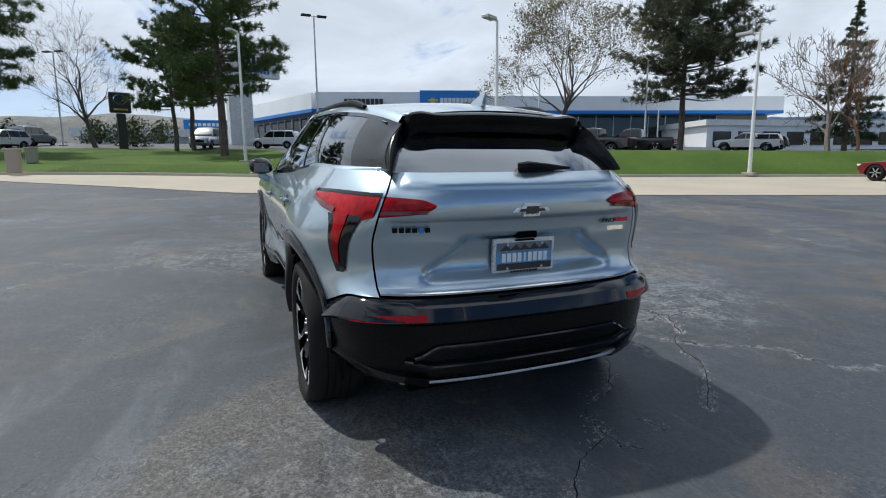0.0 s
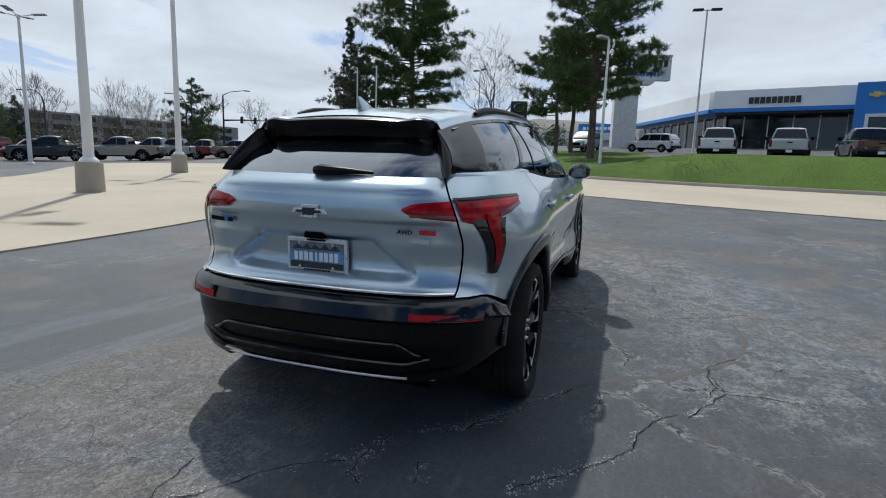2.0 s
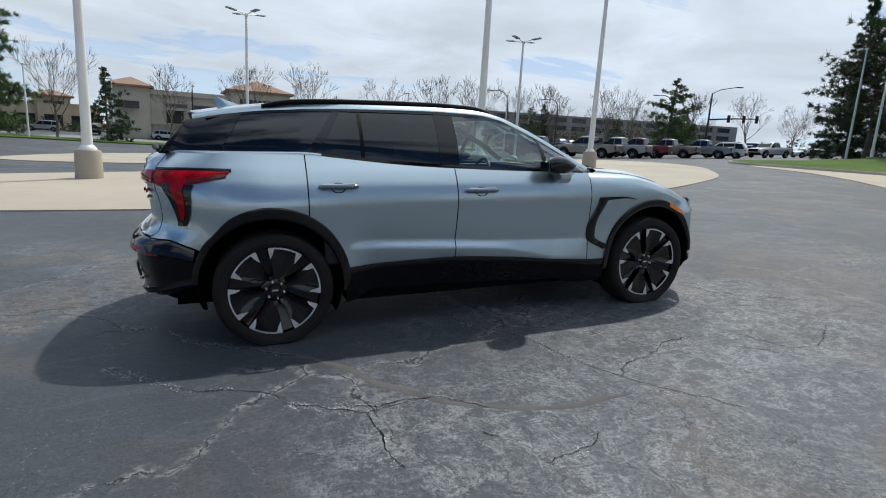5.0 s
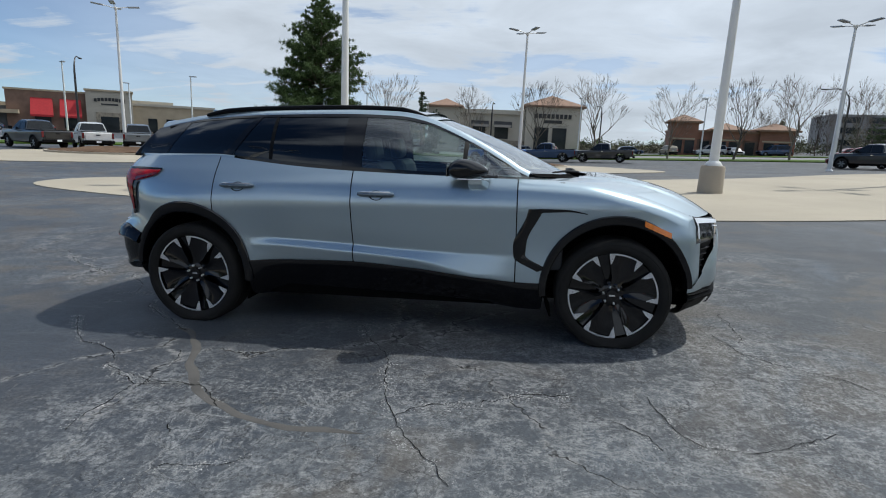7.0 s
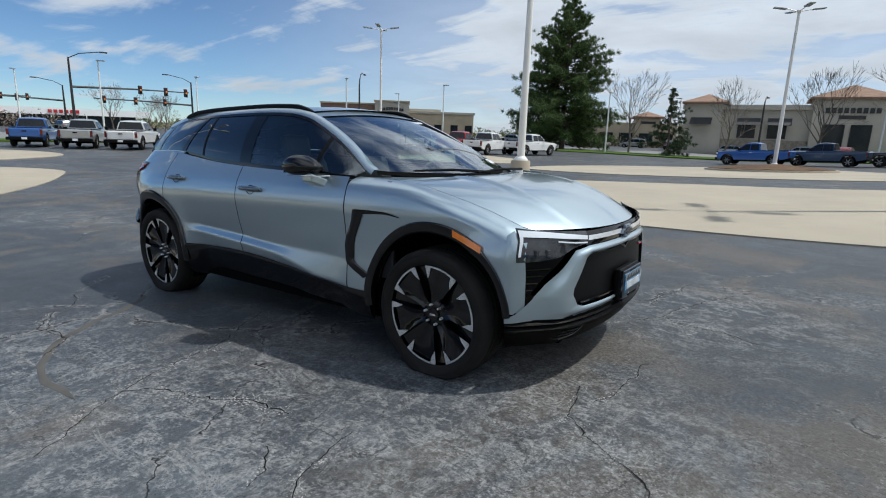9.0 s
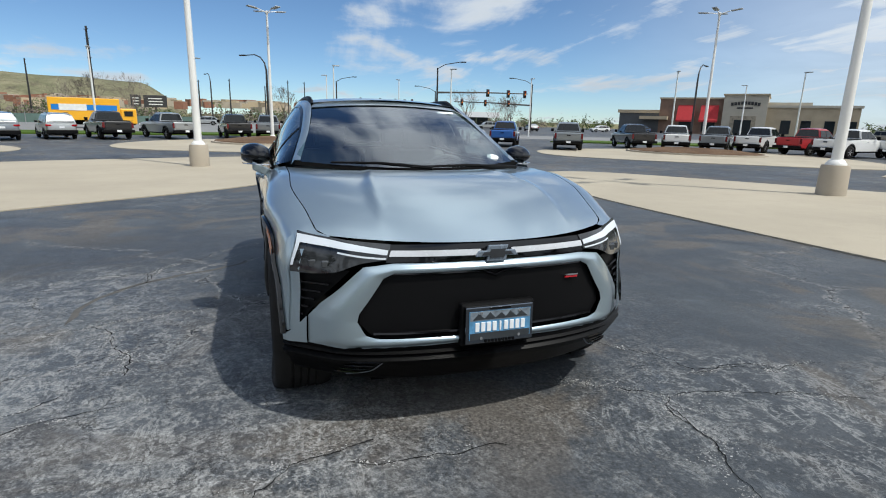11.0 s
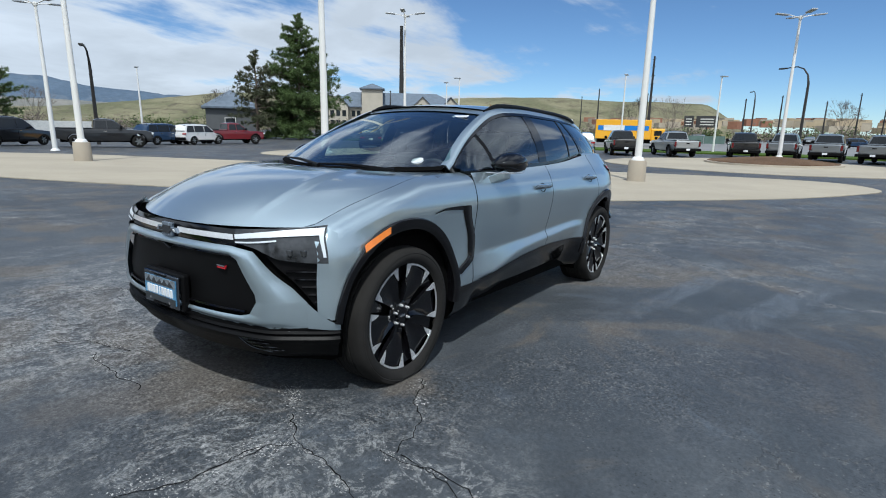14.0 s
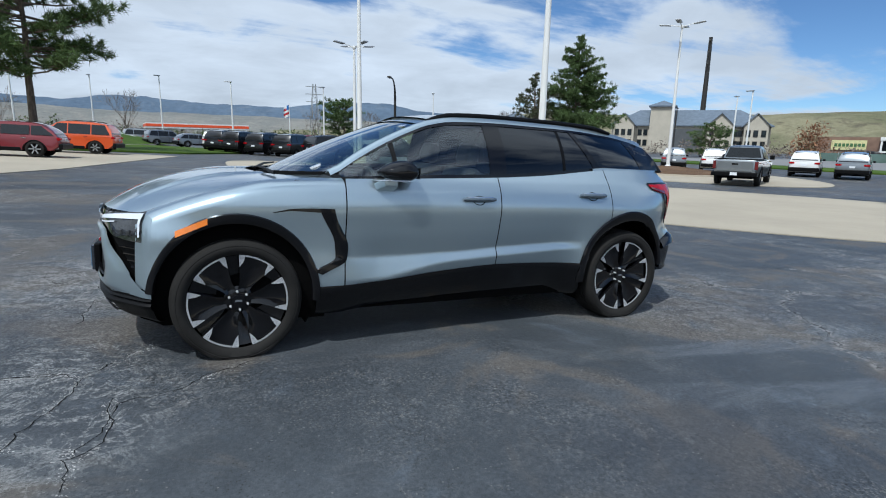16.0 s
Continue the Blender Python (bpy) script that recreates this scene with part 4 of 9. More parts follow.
for s, side_name in ((1, "left"), (-1, "right")):
    door = part("front_door", sheet(side_rows(-0.265 + GAP, 0.885 - GAP, belt_z, n=24, nz=52), s), PAINT, car, smooth=True, sharp=60)
    rear_door = part("rear_door", sheet(side_rows(-1.31 + GAP, -0.265 - GAP, belt_z, nz=52), s), PAINT, car, smooth=True, sharp=60)
    # handles in dark recesses
    for owner, hx, hz in ((door, -0.08, 0.998), (rear_door, -1.115, 1.038)):
        p = skin(at_x(hx), hz)
        rec = Build()
        ring = [[flip(skin(at_x(hx + 0.05 * math.cos(a) * r + 0.0), hz - 0.005 + 0.034 * math.sin(a) * r, 0.002 - 0.012 * (1 - r)), s) for a in [2 * math.pi * k / 20 for k in range(20)]] for r in (1.0, 0.7, 0.1)]
        part("handle_recess", rec.rings(ring, caps=False), SHADOWBLACK, owner)
        bar = [flip(skin(at_x(hx - 0.13 + 0.26 * k / 10), hz + 0.004, 0.012 + 0.014 * math.sin(math.pi * k / 10)), s) for k in range(11)]
        part("handle", Build().tube(bar, [0.010] + [0.017] * 9 + [0.010], 10), HANDLE, owner, "body-coloured pull handle, dark reflections painted in", smooth=True)
        line = [p + Vector((0, 0.006 * s, 0.016)) for p in bar[1:-1]]
        part("handle_trim", Build().tube(line, 0.005, 6), CHROME, owner, "thin chrome strip", smooth=True)
    # front wing, rolled over the top to the bonnet's edge
    rows = []
    for x in span(0.885 + GAP, 2.085, 20, arch_stations):
        a, b = max(low_z(x), 0.455 if x > 1.9 else 0), spl(x, CREST) - 0.075
        col = [skin(at_x(x), lerp(a, b, j / 12)) for j in range(13)]
        p0, c = col[-1], spl(x, CREST)
        p1, p2 = Vector((p0.x, p0.y - 0.012, c - 0.008)), Vector((p0.x, p0.y - 0.125, c + 0.004))
        rows.append(col + [p0 * (1 - t) ** 2 + p1 * 2 * t * (1 - t) + p2 * t * t for t in (0.2, 0.4, 0.6, 0.8, 1.0)])
    part("front_wing", sheet(rows, s), PAINT, car, smooth=True, sharp=60)
    # rear quarter round to the tailgate
    ss = sorted({at_rear(0.694 + GAP) + k * (at_x(-1.31 - GAP) - at_rear(0.694 + GAP)) / 30 for k in range(31)} | {at_x(v) for v in arch_stations if -2.09 < v < -1.32})
    rows = []
    for q in ss:
        x = skin(q, 0.6).x
        a, b = max(0.715 - bumper_drop(q), arch_z(x, ARCH_R - 0.004)) if x < -1.7 else max(spl(x, SILL), arch_z(x, ARCH_R - 0.004)), spl(x, BELT) - 0.004
        rows.append([skin(q, lerp(a, b, j / 18)) for j in range(19)])
    part("rear_quarter", sheet(rows, s), PAINT, car, smooth=True, sharp=60)
    # gloss arch mouldings and rocker
    for c in (-1, 1):
        rows = []
        for k in range(41):
            a = math.pi * lerp(*((-0.03, 0.97) if c < 0 else (0.03, 1.03)), k / 40)
            row = []
            for r, o in ((ARCH_R, 0.004), (ARCH_R - 0.006, 0.016), (ARCH_R - 0.035, 0.017), (OPEN_R + 0.008, 0.012), (OPEN_R, 0.0), (OPEN_R + 0.004, -0.05)):
                x, z = arch_point(c, a, r)
                z = max(0.235, z)
                row.append(skin(at_x(x), z, o))
            rows.append(row)
        part("arch_moulding", sheet(rows, -s), GLOSSBLACK, car, "gloss black wheel arch moulding", smooth=True, sharp=50)
        well = Build()
        turns = [math.pi * lerp(*((-0.15, 0.99) if c < 0 else (0.01, 1.15)), k / 24) for k in range(25)]
        well.grid([[Vector((c * WB + (OPEN_R + 0.02) * math.cos(a), s * yy, HUB_Z + (OPEN_R + 0.02) * math.sin(a))) for yy in (0.86, 0.55)] for a in turns])
        well.add([Vector((c * WB + 0.48 * math.cos(a), s * 0.55, HUB_Z + 0.48 * math.sin(a))) for a in [math.pi * k / 12 - 0.3 for k in range(14)]] + [Vector((c * WB, s * 0.55, 0.2))], [(k, k + 1, 14) for k in range(13)])
        part("wheel_well", well, SHADOWBLACK, car, solid=0.01)
    rows = []
    for x in span(-WB + OPEN_R + 0.03, WB - OPEN_R - 0.03, 24):
        t = spl(x, SILL)
        rows.append([skin(at_x(x), 0.20, -0.10), skin(at_x(x), 0.225, -0.03), skin(at_x(x), 0.27, -0.004), skin(at_x(x), 0.36, 0.0), skin(at_x(x), t - 0.05, 0.004), skin(at_x(x), t - 0.016, 0.010), skin(at_x(x), t + 0.004, 0.004)])
    part("rocker", sheet(rows, s), GLOSSBLACK, car, "gloss black rocker panel", smooth=True, sharp=50)
    # dark slash behind the front wheel
    back = [(0.0, 0.962), (0.12, 0.950), (0.60, 0.866), (0.78, 0.872), (1.0, 1.030)]
    fore = [(0.0, 1.060), (0.12, 1.036), (0.52, 0.957), (0.74, 0.950), (1.0, 1.088)]
    rows = []
    for k in range(25):
        t = k / 24
        z, a, b = lerp(0.930, 0.506, t), spl(t, back), spl(t, fore)
        rows.append([skin(at_x(lerp(a, b, q)), z + 0.024 * q * smooth_step(0.7, 1.0, t), o) for q, o in ((0, 0.003), (0.10, 0.010), (0.90, 0.010), (1, 0.003))])
    part("wing_slash", sheet(rows, -s), GLOSSBLACK, car, "gloss black slash trim", smooth=True, sharp=50)
    rows = [[skin(at_x(lerp(0.985, 1.34, k / 14)), spl(k / 14, [(0, 0.916), (0.3, 0.922), (0.65, 0.924), (1, 0.906)]) + d, 0.006) for d in (-0.016 * (1 - k / 15) ** 0.8, 0.014 * (1 - k / 15) ** 0.8)] for k in range(15)]
    part("wing_slash_top", sheet(rows, s), GLOSSBLACK, car, smooth=True)
    rows = [[skin(at_x(1.70 + 0.17 * k / 6), lerp(0.853, 0.778, k / 6) + d, 0.021) for d in (-0.018, -0.015, 0.015, 0.018)] for k in range(7)]
    part("side_marker", sheet(rows, s), AMBER, car, "amber side marker")

# ---- glasshouse ----
TOPX = [(-2.02, 1.446), (-1.8, 1.488), (-1.5, 1.524), (-1.0, 1.548), (-0.4, 1.553), (0.0, 1.540), (0.2, 1.505), (0.35, 1.448), (0.56, 1.350), (0.8, 1.215), (0.93, 1.13)]
GLASSFOOT = [(-2.13, 0.605), (-1.95, 0.662), (-1.75, 0.715), (-1.5, 0.752), (-1.3, 0.772)]
TOPY = [(-2.02, 0.500), (-1.5, 0.572), (-0.8, 0.62), (-0.2, 0.632), (0.2, 0.622), (0.56, 0.665), (0.8, 0.725), (0.93, 0.765)]


def pane(x, w, out=0.0):
    zb, zt = spl(x, BELT) + 0.004, spl(x, TOPX)
    yb, yt = skin(at_x(x), zb).y - 0.022 if x > -1.3 else spl(x, GLASSFOOT), spl(x, TOPY)
    y = lerp(yb, yt, w) + 0.035 * w * (1 - w) * 4 * min(1.0, (zt - zb) / 0.3)
    return Vector((x, y + out, lerp(zb, zt, w) + out * 0.35))


def pane_rows(x0, x1, slant0=0.0, slant1=0.0, w0=0.0, w1=1.0, n=12, nw=8, out=0.0):
    return [[pane(lerp(x0 + slant0 * (w0 + (w1 - w0) * j / nw), x1 + slant1 * (w0 + (w1 - w0) * j / nw), k / n), lerp(w0, w1, j / nw), out) for j in range(nw + 1)] for k in range(n + 1)]


def quiet(ob):
    ob.visible_shadow = False
    return ob


for s in (1, -1):
    quiet(part("front_door_glass", sheet(pane_rows(-0.215, 0.50, w0=0.03, w1=0.95), s), CLEAR, car, "clear green-tinted door glass", smooth=True, sharp=180))
    quiet(part("front_corner_glass", sheet(pane_rows(0.53, 0.90, w0=0.03, w1=0.93), s), CLEAR, car, smooth=True, sharp=180))
    part("rear_door_glass", sheet(pane_rows(-0.905, -0.36, w0=0.03, w1=0.95), s), TINT, car, "dark privacy glass", smooth=True, sharp=180)
    part("rear_corner_glass", sheet(pane_rows(-1.235, -0.93, 0.20, 0.0, 0.03, 0.95), s), TINT, car, "dark privacy glass", smooth=True, sharp=180)
    part("quarter_glass", sheet(pane_rows(-1.83, -1.30, 0.16, 0.215, 0.02, 0.94, 16), s), TINT, car, "dark privacy quarter glass", smooth=True, sharp=180)
    part("rear_pillar", sheet(pane_rows(-2.125, -1.83, 0.11, 0.16, 0.0, 1.0, 10, out=0.003), s), GLOSSBLACK, car, "gloss black rear pillar", smooth=True, sharp=180)
    part("roof_edge", sheet(pane_rows(-1.70, -1.08, 0.0, 0.0, 0.935, 1.0, 10, 2, out=0.003), s), GLOSSBLACK, car, smooth=True, sharp=180)
    rows = []
    for k in range(25):
        q = lerp(at_rear(0.694), at_x(-1.2), k / 24)
        x = skin(q, 0.6).x
        a, b = skin(q, spl(x, BELT) - 0.005), pane(lerp(-2.125, -1.2, k / 24), 0.0)
        rows.append([a, lerp(a, b, 0.2) + Vector((0, 0.004, 0.010)), lerp(a, b, 0.55) + Vector((0, 0, 0.012)), b + Vector((0, -0.004, 0))])
    part("shoulder", sheet(rows, s), PAINT, car, "body-coloured shoulder under the glass", smooth=True, sharp=180)
    part("middle_pillar", sheet(pane_rows(-0.36, -0.215, out=0.003, n=6), s), GLOSSBLACK, car, "gloss black middle pillar", smooth=True)
    part("slanted_pillar", sheet(pane_rows(-1.30, -1.235, 0.215, 0.20, out=0.004, n=3), s), GLOSSBLACK, car, "gloss black slanted pillar", smooth=True)
    part("glass_divider", sheet(pane_rows(-0.93, -0.905, n=2, out=0.003), s), BLACK, car, solid=0.02)
    part("mirror_divider", sheet(pane_rows(0.50, 0.53, n=2, out=0.003), s), BLACK, car, solid=0.02)
    part("belt_trim", sheet(pane_rows(-1.33, 0.93, w0=-0.03, w1=0.035, n=30, nw=2, out=0.007), s), GLOSSBLACK, car, "black belt moulding", smooth=True)
    part("window_trim", sheet(pane_rows(-1.33, 0.93, w0=0.945, w1=1.0, n=34, nw=2, out=0.005), s), GLOSSBLACK, car, smooth=True)
    # cant rail and windscreen pillar in body colour
    rows = []
    for k in range(41):
        x = lerp(-1.98, 0.95, k / 40)
        e = Vector((x, spl(x, TOPY), spl(x, TOPX)))
        f = smooth_step(0.0, 0.5, x)
        inner = Vector((x + 0.02 * f, e.y - lerp(0.055, 0.050, f), e.z + lerp(0.036, 0.028, f)))
        mid = (e + inner) / 2 + Vector((0, 0.010, 0.014))
        rows.append([e + Vector((0, 0.004, 0)), mid, inner])
    part("cant_rail", sheet(rows, s), PAINT, car, smooth=True, sharp=180)
    rail = [Vector((lerp(-1.55, 0.20, k / 20), s * (0.556 + 0.012 * math.sin(math.pi * k / 20)), spl(lerp(-1.55, 0.20, k / 20), TOPX) + 0.030 + 0.020 * min(1, math.sin(math.pi * k / 20) * 3))) for k in range(21)]
    part("roof_rail", Build().tube(rail, [0.012] + [0.019] * 19 + [0.012], 8), BLACK, car, "black roof rail", smooth=True)

# roof skin, black spoiler, screens
rows = []
for k in range(25):
    x = lerp(-1.98, 0.17, k / 24)
    yt, zt = spl(x, TOPY) - 0.055, spl(x, TOPX) + 0.036
    rows.append([Vector((x + (0.06 * (1 - (v / 10) ** 2) if k == 24 else 0), yt * v / 10, zt + (0.032 if x < 0 else 0.032) * (1 - (v / 10) ** 2))) for v in range(10, -11, -1)])
part("roof", Build().grid(rows), PAINT, car, "body-coloured roof", smooth=True, sharp=180)
rows = []
for k in range(9):
    t = k / 8
    r = []
    for v in range(-12, 13):
        q = v / 12
        y = q * lerp(0.752, 0.552, t)
        r.append(Vector((lerp(1.30 - 0.30 * q * q, 0.20 - 0.015 * q * q, t), y, lerp(1.092 + 0.035 * q * q, 1.566 - 0.035 * q * q, t) + 0.03 * math.sin(math.pi * t))))
    rows.append(r)
quiet(part("windscreen", Build().grid(rows[::-1]), SCREEN, car, "clear raked windscreen", smooth=True, sharp=180))
part("header_panel", Build().grid([[lerp(b, a, f) + Vector((0.004, 0, 0.006)) for a, b in zip(rows[7], rows[8])] for f in (0, 0.35, 0.7)]), PAINT, car, smooth=True)
band = [[p + Vector((0.004, 0, 0.004)) for p in r] for r in (rows[0], [lerp(a, b, 0.35) for a, b in zip(rows[0], rows[1])])]
part("screen_frit", Build().grid(band[::-1]), SHADOWBLACK, car, "black screen border", smooth=True)
cowl = Build()
cowl.grid([[lerp(a, b, f) for f in (0, 0.5, 1)] for a, b in zip([Vector((r.x + 0.13 - 0.02 * abs(r.y), r.y * 1.02, r.z - 0.03)) for r in rows[0]], [r - Vector((0.01, 0, 0.005)) for r in rows[0]])])
part("cowl", cowl, BLACK, car, "black plastic cowl", smooth=True)
for a, b in (((1.28, 0.60, 1.125), (1.32, -0.10, 1.13)), ((1.34, 0.02, 1.125), (1.12, -0.55, 1.15))):
    w = Build().tube([a, lerp(Vector(a), Vector(b), 0.5) + Vector((0.01, 0, 0.012)), b], [0.012, 0.009, 0.006], 6)
    part("front_wiper", w, BLACK, car, "black windscreen wiper")
part("screen_sticker", Build().tube([(1.002, 0.56, 1.172), (1.006, 0.56, 1.181)], 0.040, 20), LAMPWHITE, car, "small round white sticker")
part("screen_label", Build().box((0.345, 0.44, 1.493), (0.035, 0.13, 0.003), Matrix.Rotation(radians(24), 3, "Y")), LAMPWHITE, car, "white paper strip")
# tail: rear screen with flanking black buttresses under a black-lipped spoiler
glass = []
for k in range(9):
    t = k / 8
    glass.append([Vector((lerp(-2.243 + 0.10 * (v / 10) ** 2, -1.90 + 0.04 * (v / 10) ** 2, t) - 0.03 * math.sin(math.pi * t), v / 10 * lerp(0.585, 0.445, t), lerp(1.232, 1.445, t))) for v in range(-10, 11)])
part("rear_screen", Build().grid(glass), REARGLASS, car, "dark privacy rear screen", smooth=True, sharp=180)
for s in (1, -1):
    edge = [flip(g[-1], 1) for g in glass]
    wing = [pane(-2.12 + 0.11 * k / 8, k / 8 * 0.98) for k in range(9)]
    rows = [[lerp(wing[k], edge[k], j / 6) + Vector((-0.050, 0.012, 0)) * math.sin(math.pi * j / 6) ** 0.6 for j in range(7)] for k in range(9)]
    part("buttress", sheet(rows, -s), SATIN, car, "satin black buttress", smooth=True, sharp=180)
spoiler = Build()
lip = []
for v in range(-28, 29):
    q = v / 28
    # a hump near each end, and a deep black rear face
    hump = math.exp(-(((abs(q) - 0.80) / 0.13) ** 2))
    y = q * 0.520
    zt = 1.508 - 0.026 * q * q + 0.016 * hump
    edge = -2.030 + 0.050 * q * q - 0.014 * hump + 0.10 * smooth_step(0.90, 1.0, abs(q))
    deep = 0.088 + 0.030 * smooth_step(0.72, 0.95, abs(q))
    lip.append([Vector((-1.86, y, spl(-1.86, TOPX) + 0.040 - 0.034 * q * q)), Vector((edge + 0.075, y, zt + 0.010)), Vector((edge + 0.016, y, zt)), Vector((edge, y, zt - 0.010)), Vector((edge + 0.010, y * 0.995, zt - deep * 0.5)), Vector((edge + 0.040, y * 0.985, zt - deep)), Vector((-1.88, y * 0.97, zt - deep - 0.006))])
spoiler.grid(lip)
spoiler.m = [0 if k % 6 < 2 else 1 for k in range(len(spoiler.f))]
part("spoiler", spoiler, [PAINT, SATIN], car, "body-coloured spoiler with a deep black lip", smooth=True, sharp=50)
fin = [[Vector((-1.72 + lerp(dx, -0.13, h * 0.85), sgn * 0.032 * (1 - h) * (1 - abs(dx + 0.02) / 0.16), 1.555 + 0.070 * h)) for dx in (-0.11, -0.05, 0.02, 0.10)] for h, sgn in ((0, 1), (0.6, 1), (1, 0), (0.6, -1), (0, -1))]
part("antenna_fin", Build().grid(fin), PAINT, car, "body-coloured shark fin antenna", smooth=True)
part("rear_wiper", Build().tube([(-2.235, 0.02, 1.254), (-2.255, -0.02, 1.258), (-2.240, -0.14, 1.256), (-2.222, -0.27, 1.250)], [0.022, 0.026, 0.016, 0.006], 8), BLACK, car, "black rear wiper", smooth=True)

# ---- bonnet ----
def wing_edge(x):
    p = skin(at_x(x), spl(x, CREST) - 0.075)
    return Vector((p.x, p.y - 0.130, spl(x, CREST) + 0.004))


rows = []
NOSE_X = 2.300
for k in range(21):
    t = k / 20
    xe = lerp(0.97, 2.07, t)
    e = wing_edge(xe)
    c = Vector((lerp(1.40, NOSE_X, t), 0, spl(lerp(1.40, NOSE_X, t), [(1.35, 1.112), (1.6, 1.095), (1.85, 1.055), (2.05, 0.995), (2.2, 0.922), (2.30, 0.860)])))
    r = []
    for v in range(40, -41, -1):
        q = abs(v / 40)
        z = lerp(c.z, e.z, q**2.4) + (0.012 * smooth_step(0.025, -0.025, q - lerp(0.46, 0.64, t)) + 0.008 * math.exp(-(((q - lerp(0.46, 0.64, t)) / 0.030) ** 2))) * math.sin(math.pi * min(1, 0.12 + t * 0.92)) ** 0.7
        r.append(Vector((lerp(c.x, e.x, q**2.2), e.y * v / 40, z)))
    rows.append(r)
part("bonnet", Build().grid(rows), PAINT, car, "sculpted body-coloured bonnet", smooth=True, sharp=180)

# ---- nose ----
def nose(y, z, out=0.0):
    p = skin(at_front(abs(y)), z, out)
    return flip(p, 1 if y >= 0 else -1)


def nose_band(lower, upper, n=24, nv=4, out=0.0, both=False):
    """A strip across the nose between two lines z(y) given as tables, from y0 to y1."""
    y0, y1 = lower[0][0], lower[-1][0]
    return [[nose(lerp(y0, y1, k / n), lerp(spl(lerp(y0, y1, k / n), lower), spl(lerp(y0, y1, k / n), upper), j / nv), out) for j in range(nv + 1)] for k in range(n + 1)]


rows = [[skin(lerp(at_x(1.0), PLEN, k / 60), lerp(0.2, 0.85, j / 10), -0.045) for j in range(11)] for k in range(61)]
rows = [r for r in rows if abs(r[3].x - WB) > 0.46]
for s in (1, -1):
    part("inner_nose", sheet(rows, s), SHADOWBLACK, car)
    band = nose_band([(0.0, 0.783), (0.50, 0.783)], [(0.0, 0.853), (0.50, 0.856)], 14, 3, -0.004)
    part("light_bar_housing", sheet(band[::-1], s), GLOSSBLACK, car, "black light bar housing", smooth=True)
    part("light_bar", sheet(nose_band([(0.105, 0.806), (0.495, 0.810)], [(0.105, 0.832), (0.495, 0.835)], 10, 3, 0.006)[::-1], s), LIGHTBAR, car, "frosted white light bar", smooth=True)
    # headlamp: black body with bright strips, wrapping to the wing
    rows = []
    for k in range(19):
        q = lerp(at_front(0.50), at_front(0.872), k / 18)
        t = k / 18
        lo = spl(t, [(0, 0.795), (0.22, 0.780), (0.5, 0.735), (0.85, 0.722), (1, 0.722)])
        hi = spl(t, [(0, 0.858), (0.45, 0.872), (0.8, 0.884), (1, 0.897)])
        rows.append([skin(q, lerp(lo, hi, j / 5), 0.0) for j in range(6)])
    lamp = part("headlamp", sheet(rows[::-1], s), SMOKED, car, "dark headlamp with white running lights", smooth=True)
    top = [[skin(lerp(at_front(0.505), at_front(0.866), k / 16), spl(k / 16, [(0, 0.816), (0.5, 0.838), (1, 0.852)]) + d * (1 + 0.7 * k / 16), 0.008) for d in (0, 0.010, 0.020)] for k in range(17)]
    part("running_light", sheet(top[::-1], s), RUNLIGHT, lamp, "white running light strip", smooth=True)
    tick = [[skin(lerp(at_front(0.850 + 0.006 * (1 - k / 8)), at_front(0.866), j / 2), lerp(0.752, 0.862, k / 8), 0.009) for j in range(3)] for k in range(9)]
    part("running_light", sheet(tick, s), RUNLIGHT, lamp, smooth=True)
    low = [[skin(lerp(at_front(0.505), at_front(0.70), k / 10), spl(k / 10, [(0, 0.797), (0.4, 0.803), (1, 0.818)]) + d, 0.008) for d in (0, 0.007)] for k in range(11)]
    part("running_light", sheet(low[::-1], s), RUNLIGHT, lamp, smooth=True)
    for yy in (0.735, 0.785):
        c = nose(yy * s, 0.768, -0.004)
        part("projector", Build().box(c, (0.02, 0.040, 0.032)), DARKLENS, lamp, "small projector lens", bevel=0.006)
    # painted surround: top band, slanted leg and lower wing
    inner = [(0.0, 0.742), (0.455, 0.740), (0.500, 0.720), (0.600, 0.565), (0.606, 0.530), (0.570, 0.470), (0.52, 0.455), (0.0, 0.452)]
    outer = [(0.0, 0.780), (0.47, 0.780), (0.585, 0.764), (0.752, 0.600), (0.80, 0.536), (0.80, 0.412), (0.66, 0.405), (0.0, 0.424)]
    rows = []
    for (ya, za), (yb, zb), (yc, zc), (yd, zd) in zip(inner, inner[1:], outer, outer[1:]):
        for k in range(8):
            t = k / 8
            a, b = (lerp(ya, yb, t), lerp(za, zb, t)), (lerp(yc, yd, t), lerp(zc, zd, t))
            rows.append([nose(lerp(a[0], b[0], j / 6), lerp(a[1], b[1], j / 6), 0.016 * math.sin(math.pi * min(1, j / 6 + 0.15)) ) for j in range(7)])
    rows.append([nose(0.0, lerp(inner[-1][1], outer[-1][1], j / 6), 0.008) for j in range(7)])
    part("bumper_surround", sheet(rows[::-1], s), PAINT, car, "body-coloured bumper surround", smooth=True, sharp=60)
    rows = [[skin(lerp(at_x(2.005), at_front(0.80), k / 10), lerp(spl(k / 10, [(0, 0.398), (1, 0.412)]), spl(k / 10, [(0, 0.425), (0.35, 0.450), (0.6, 0.480), (1, 0.536)]), j / 4), 0.006 * k / 10 + 0.004) for j in range(5)] for k in range(11)]
    part("bumper_wing", sheet(rows, s), PAINT, car, smooth=True)
    # vent with slats between lamp and surround
    rows = []
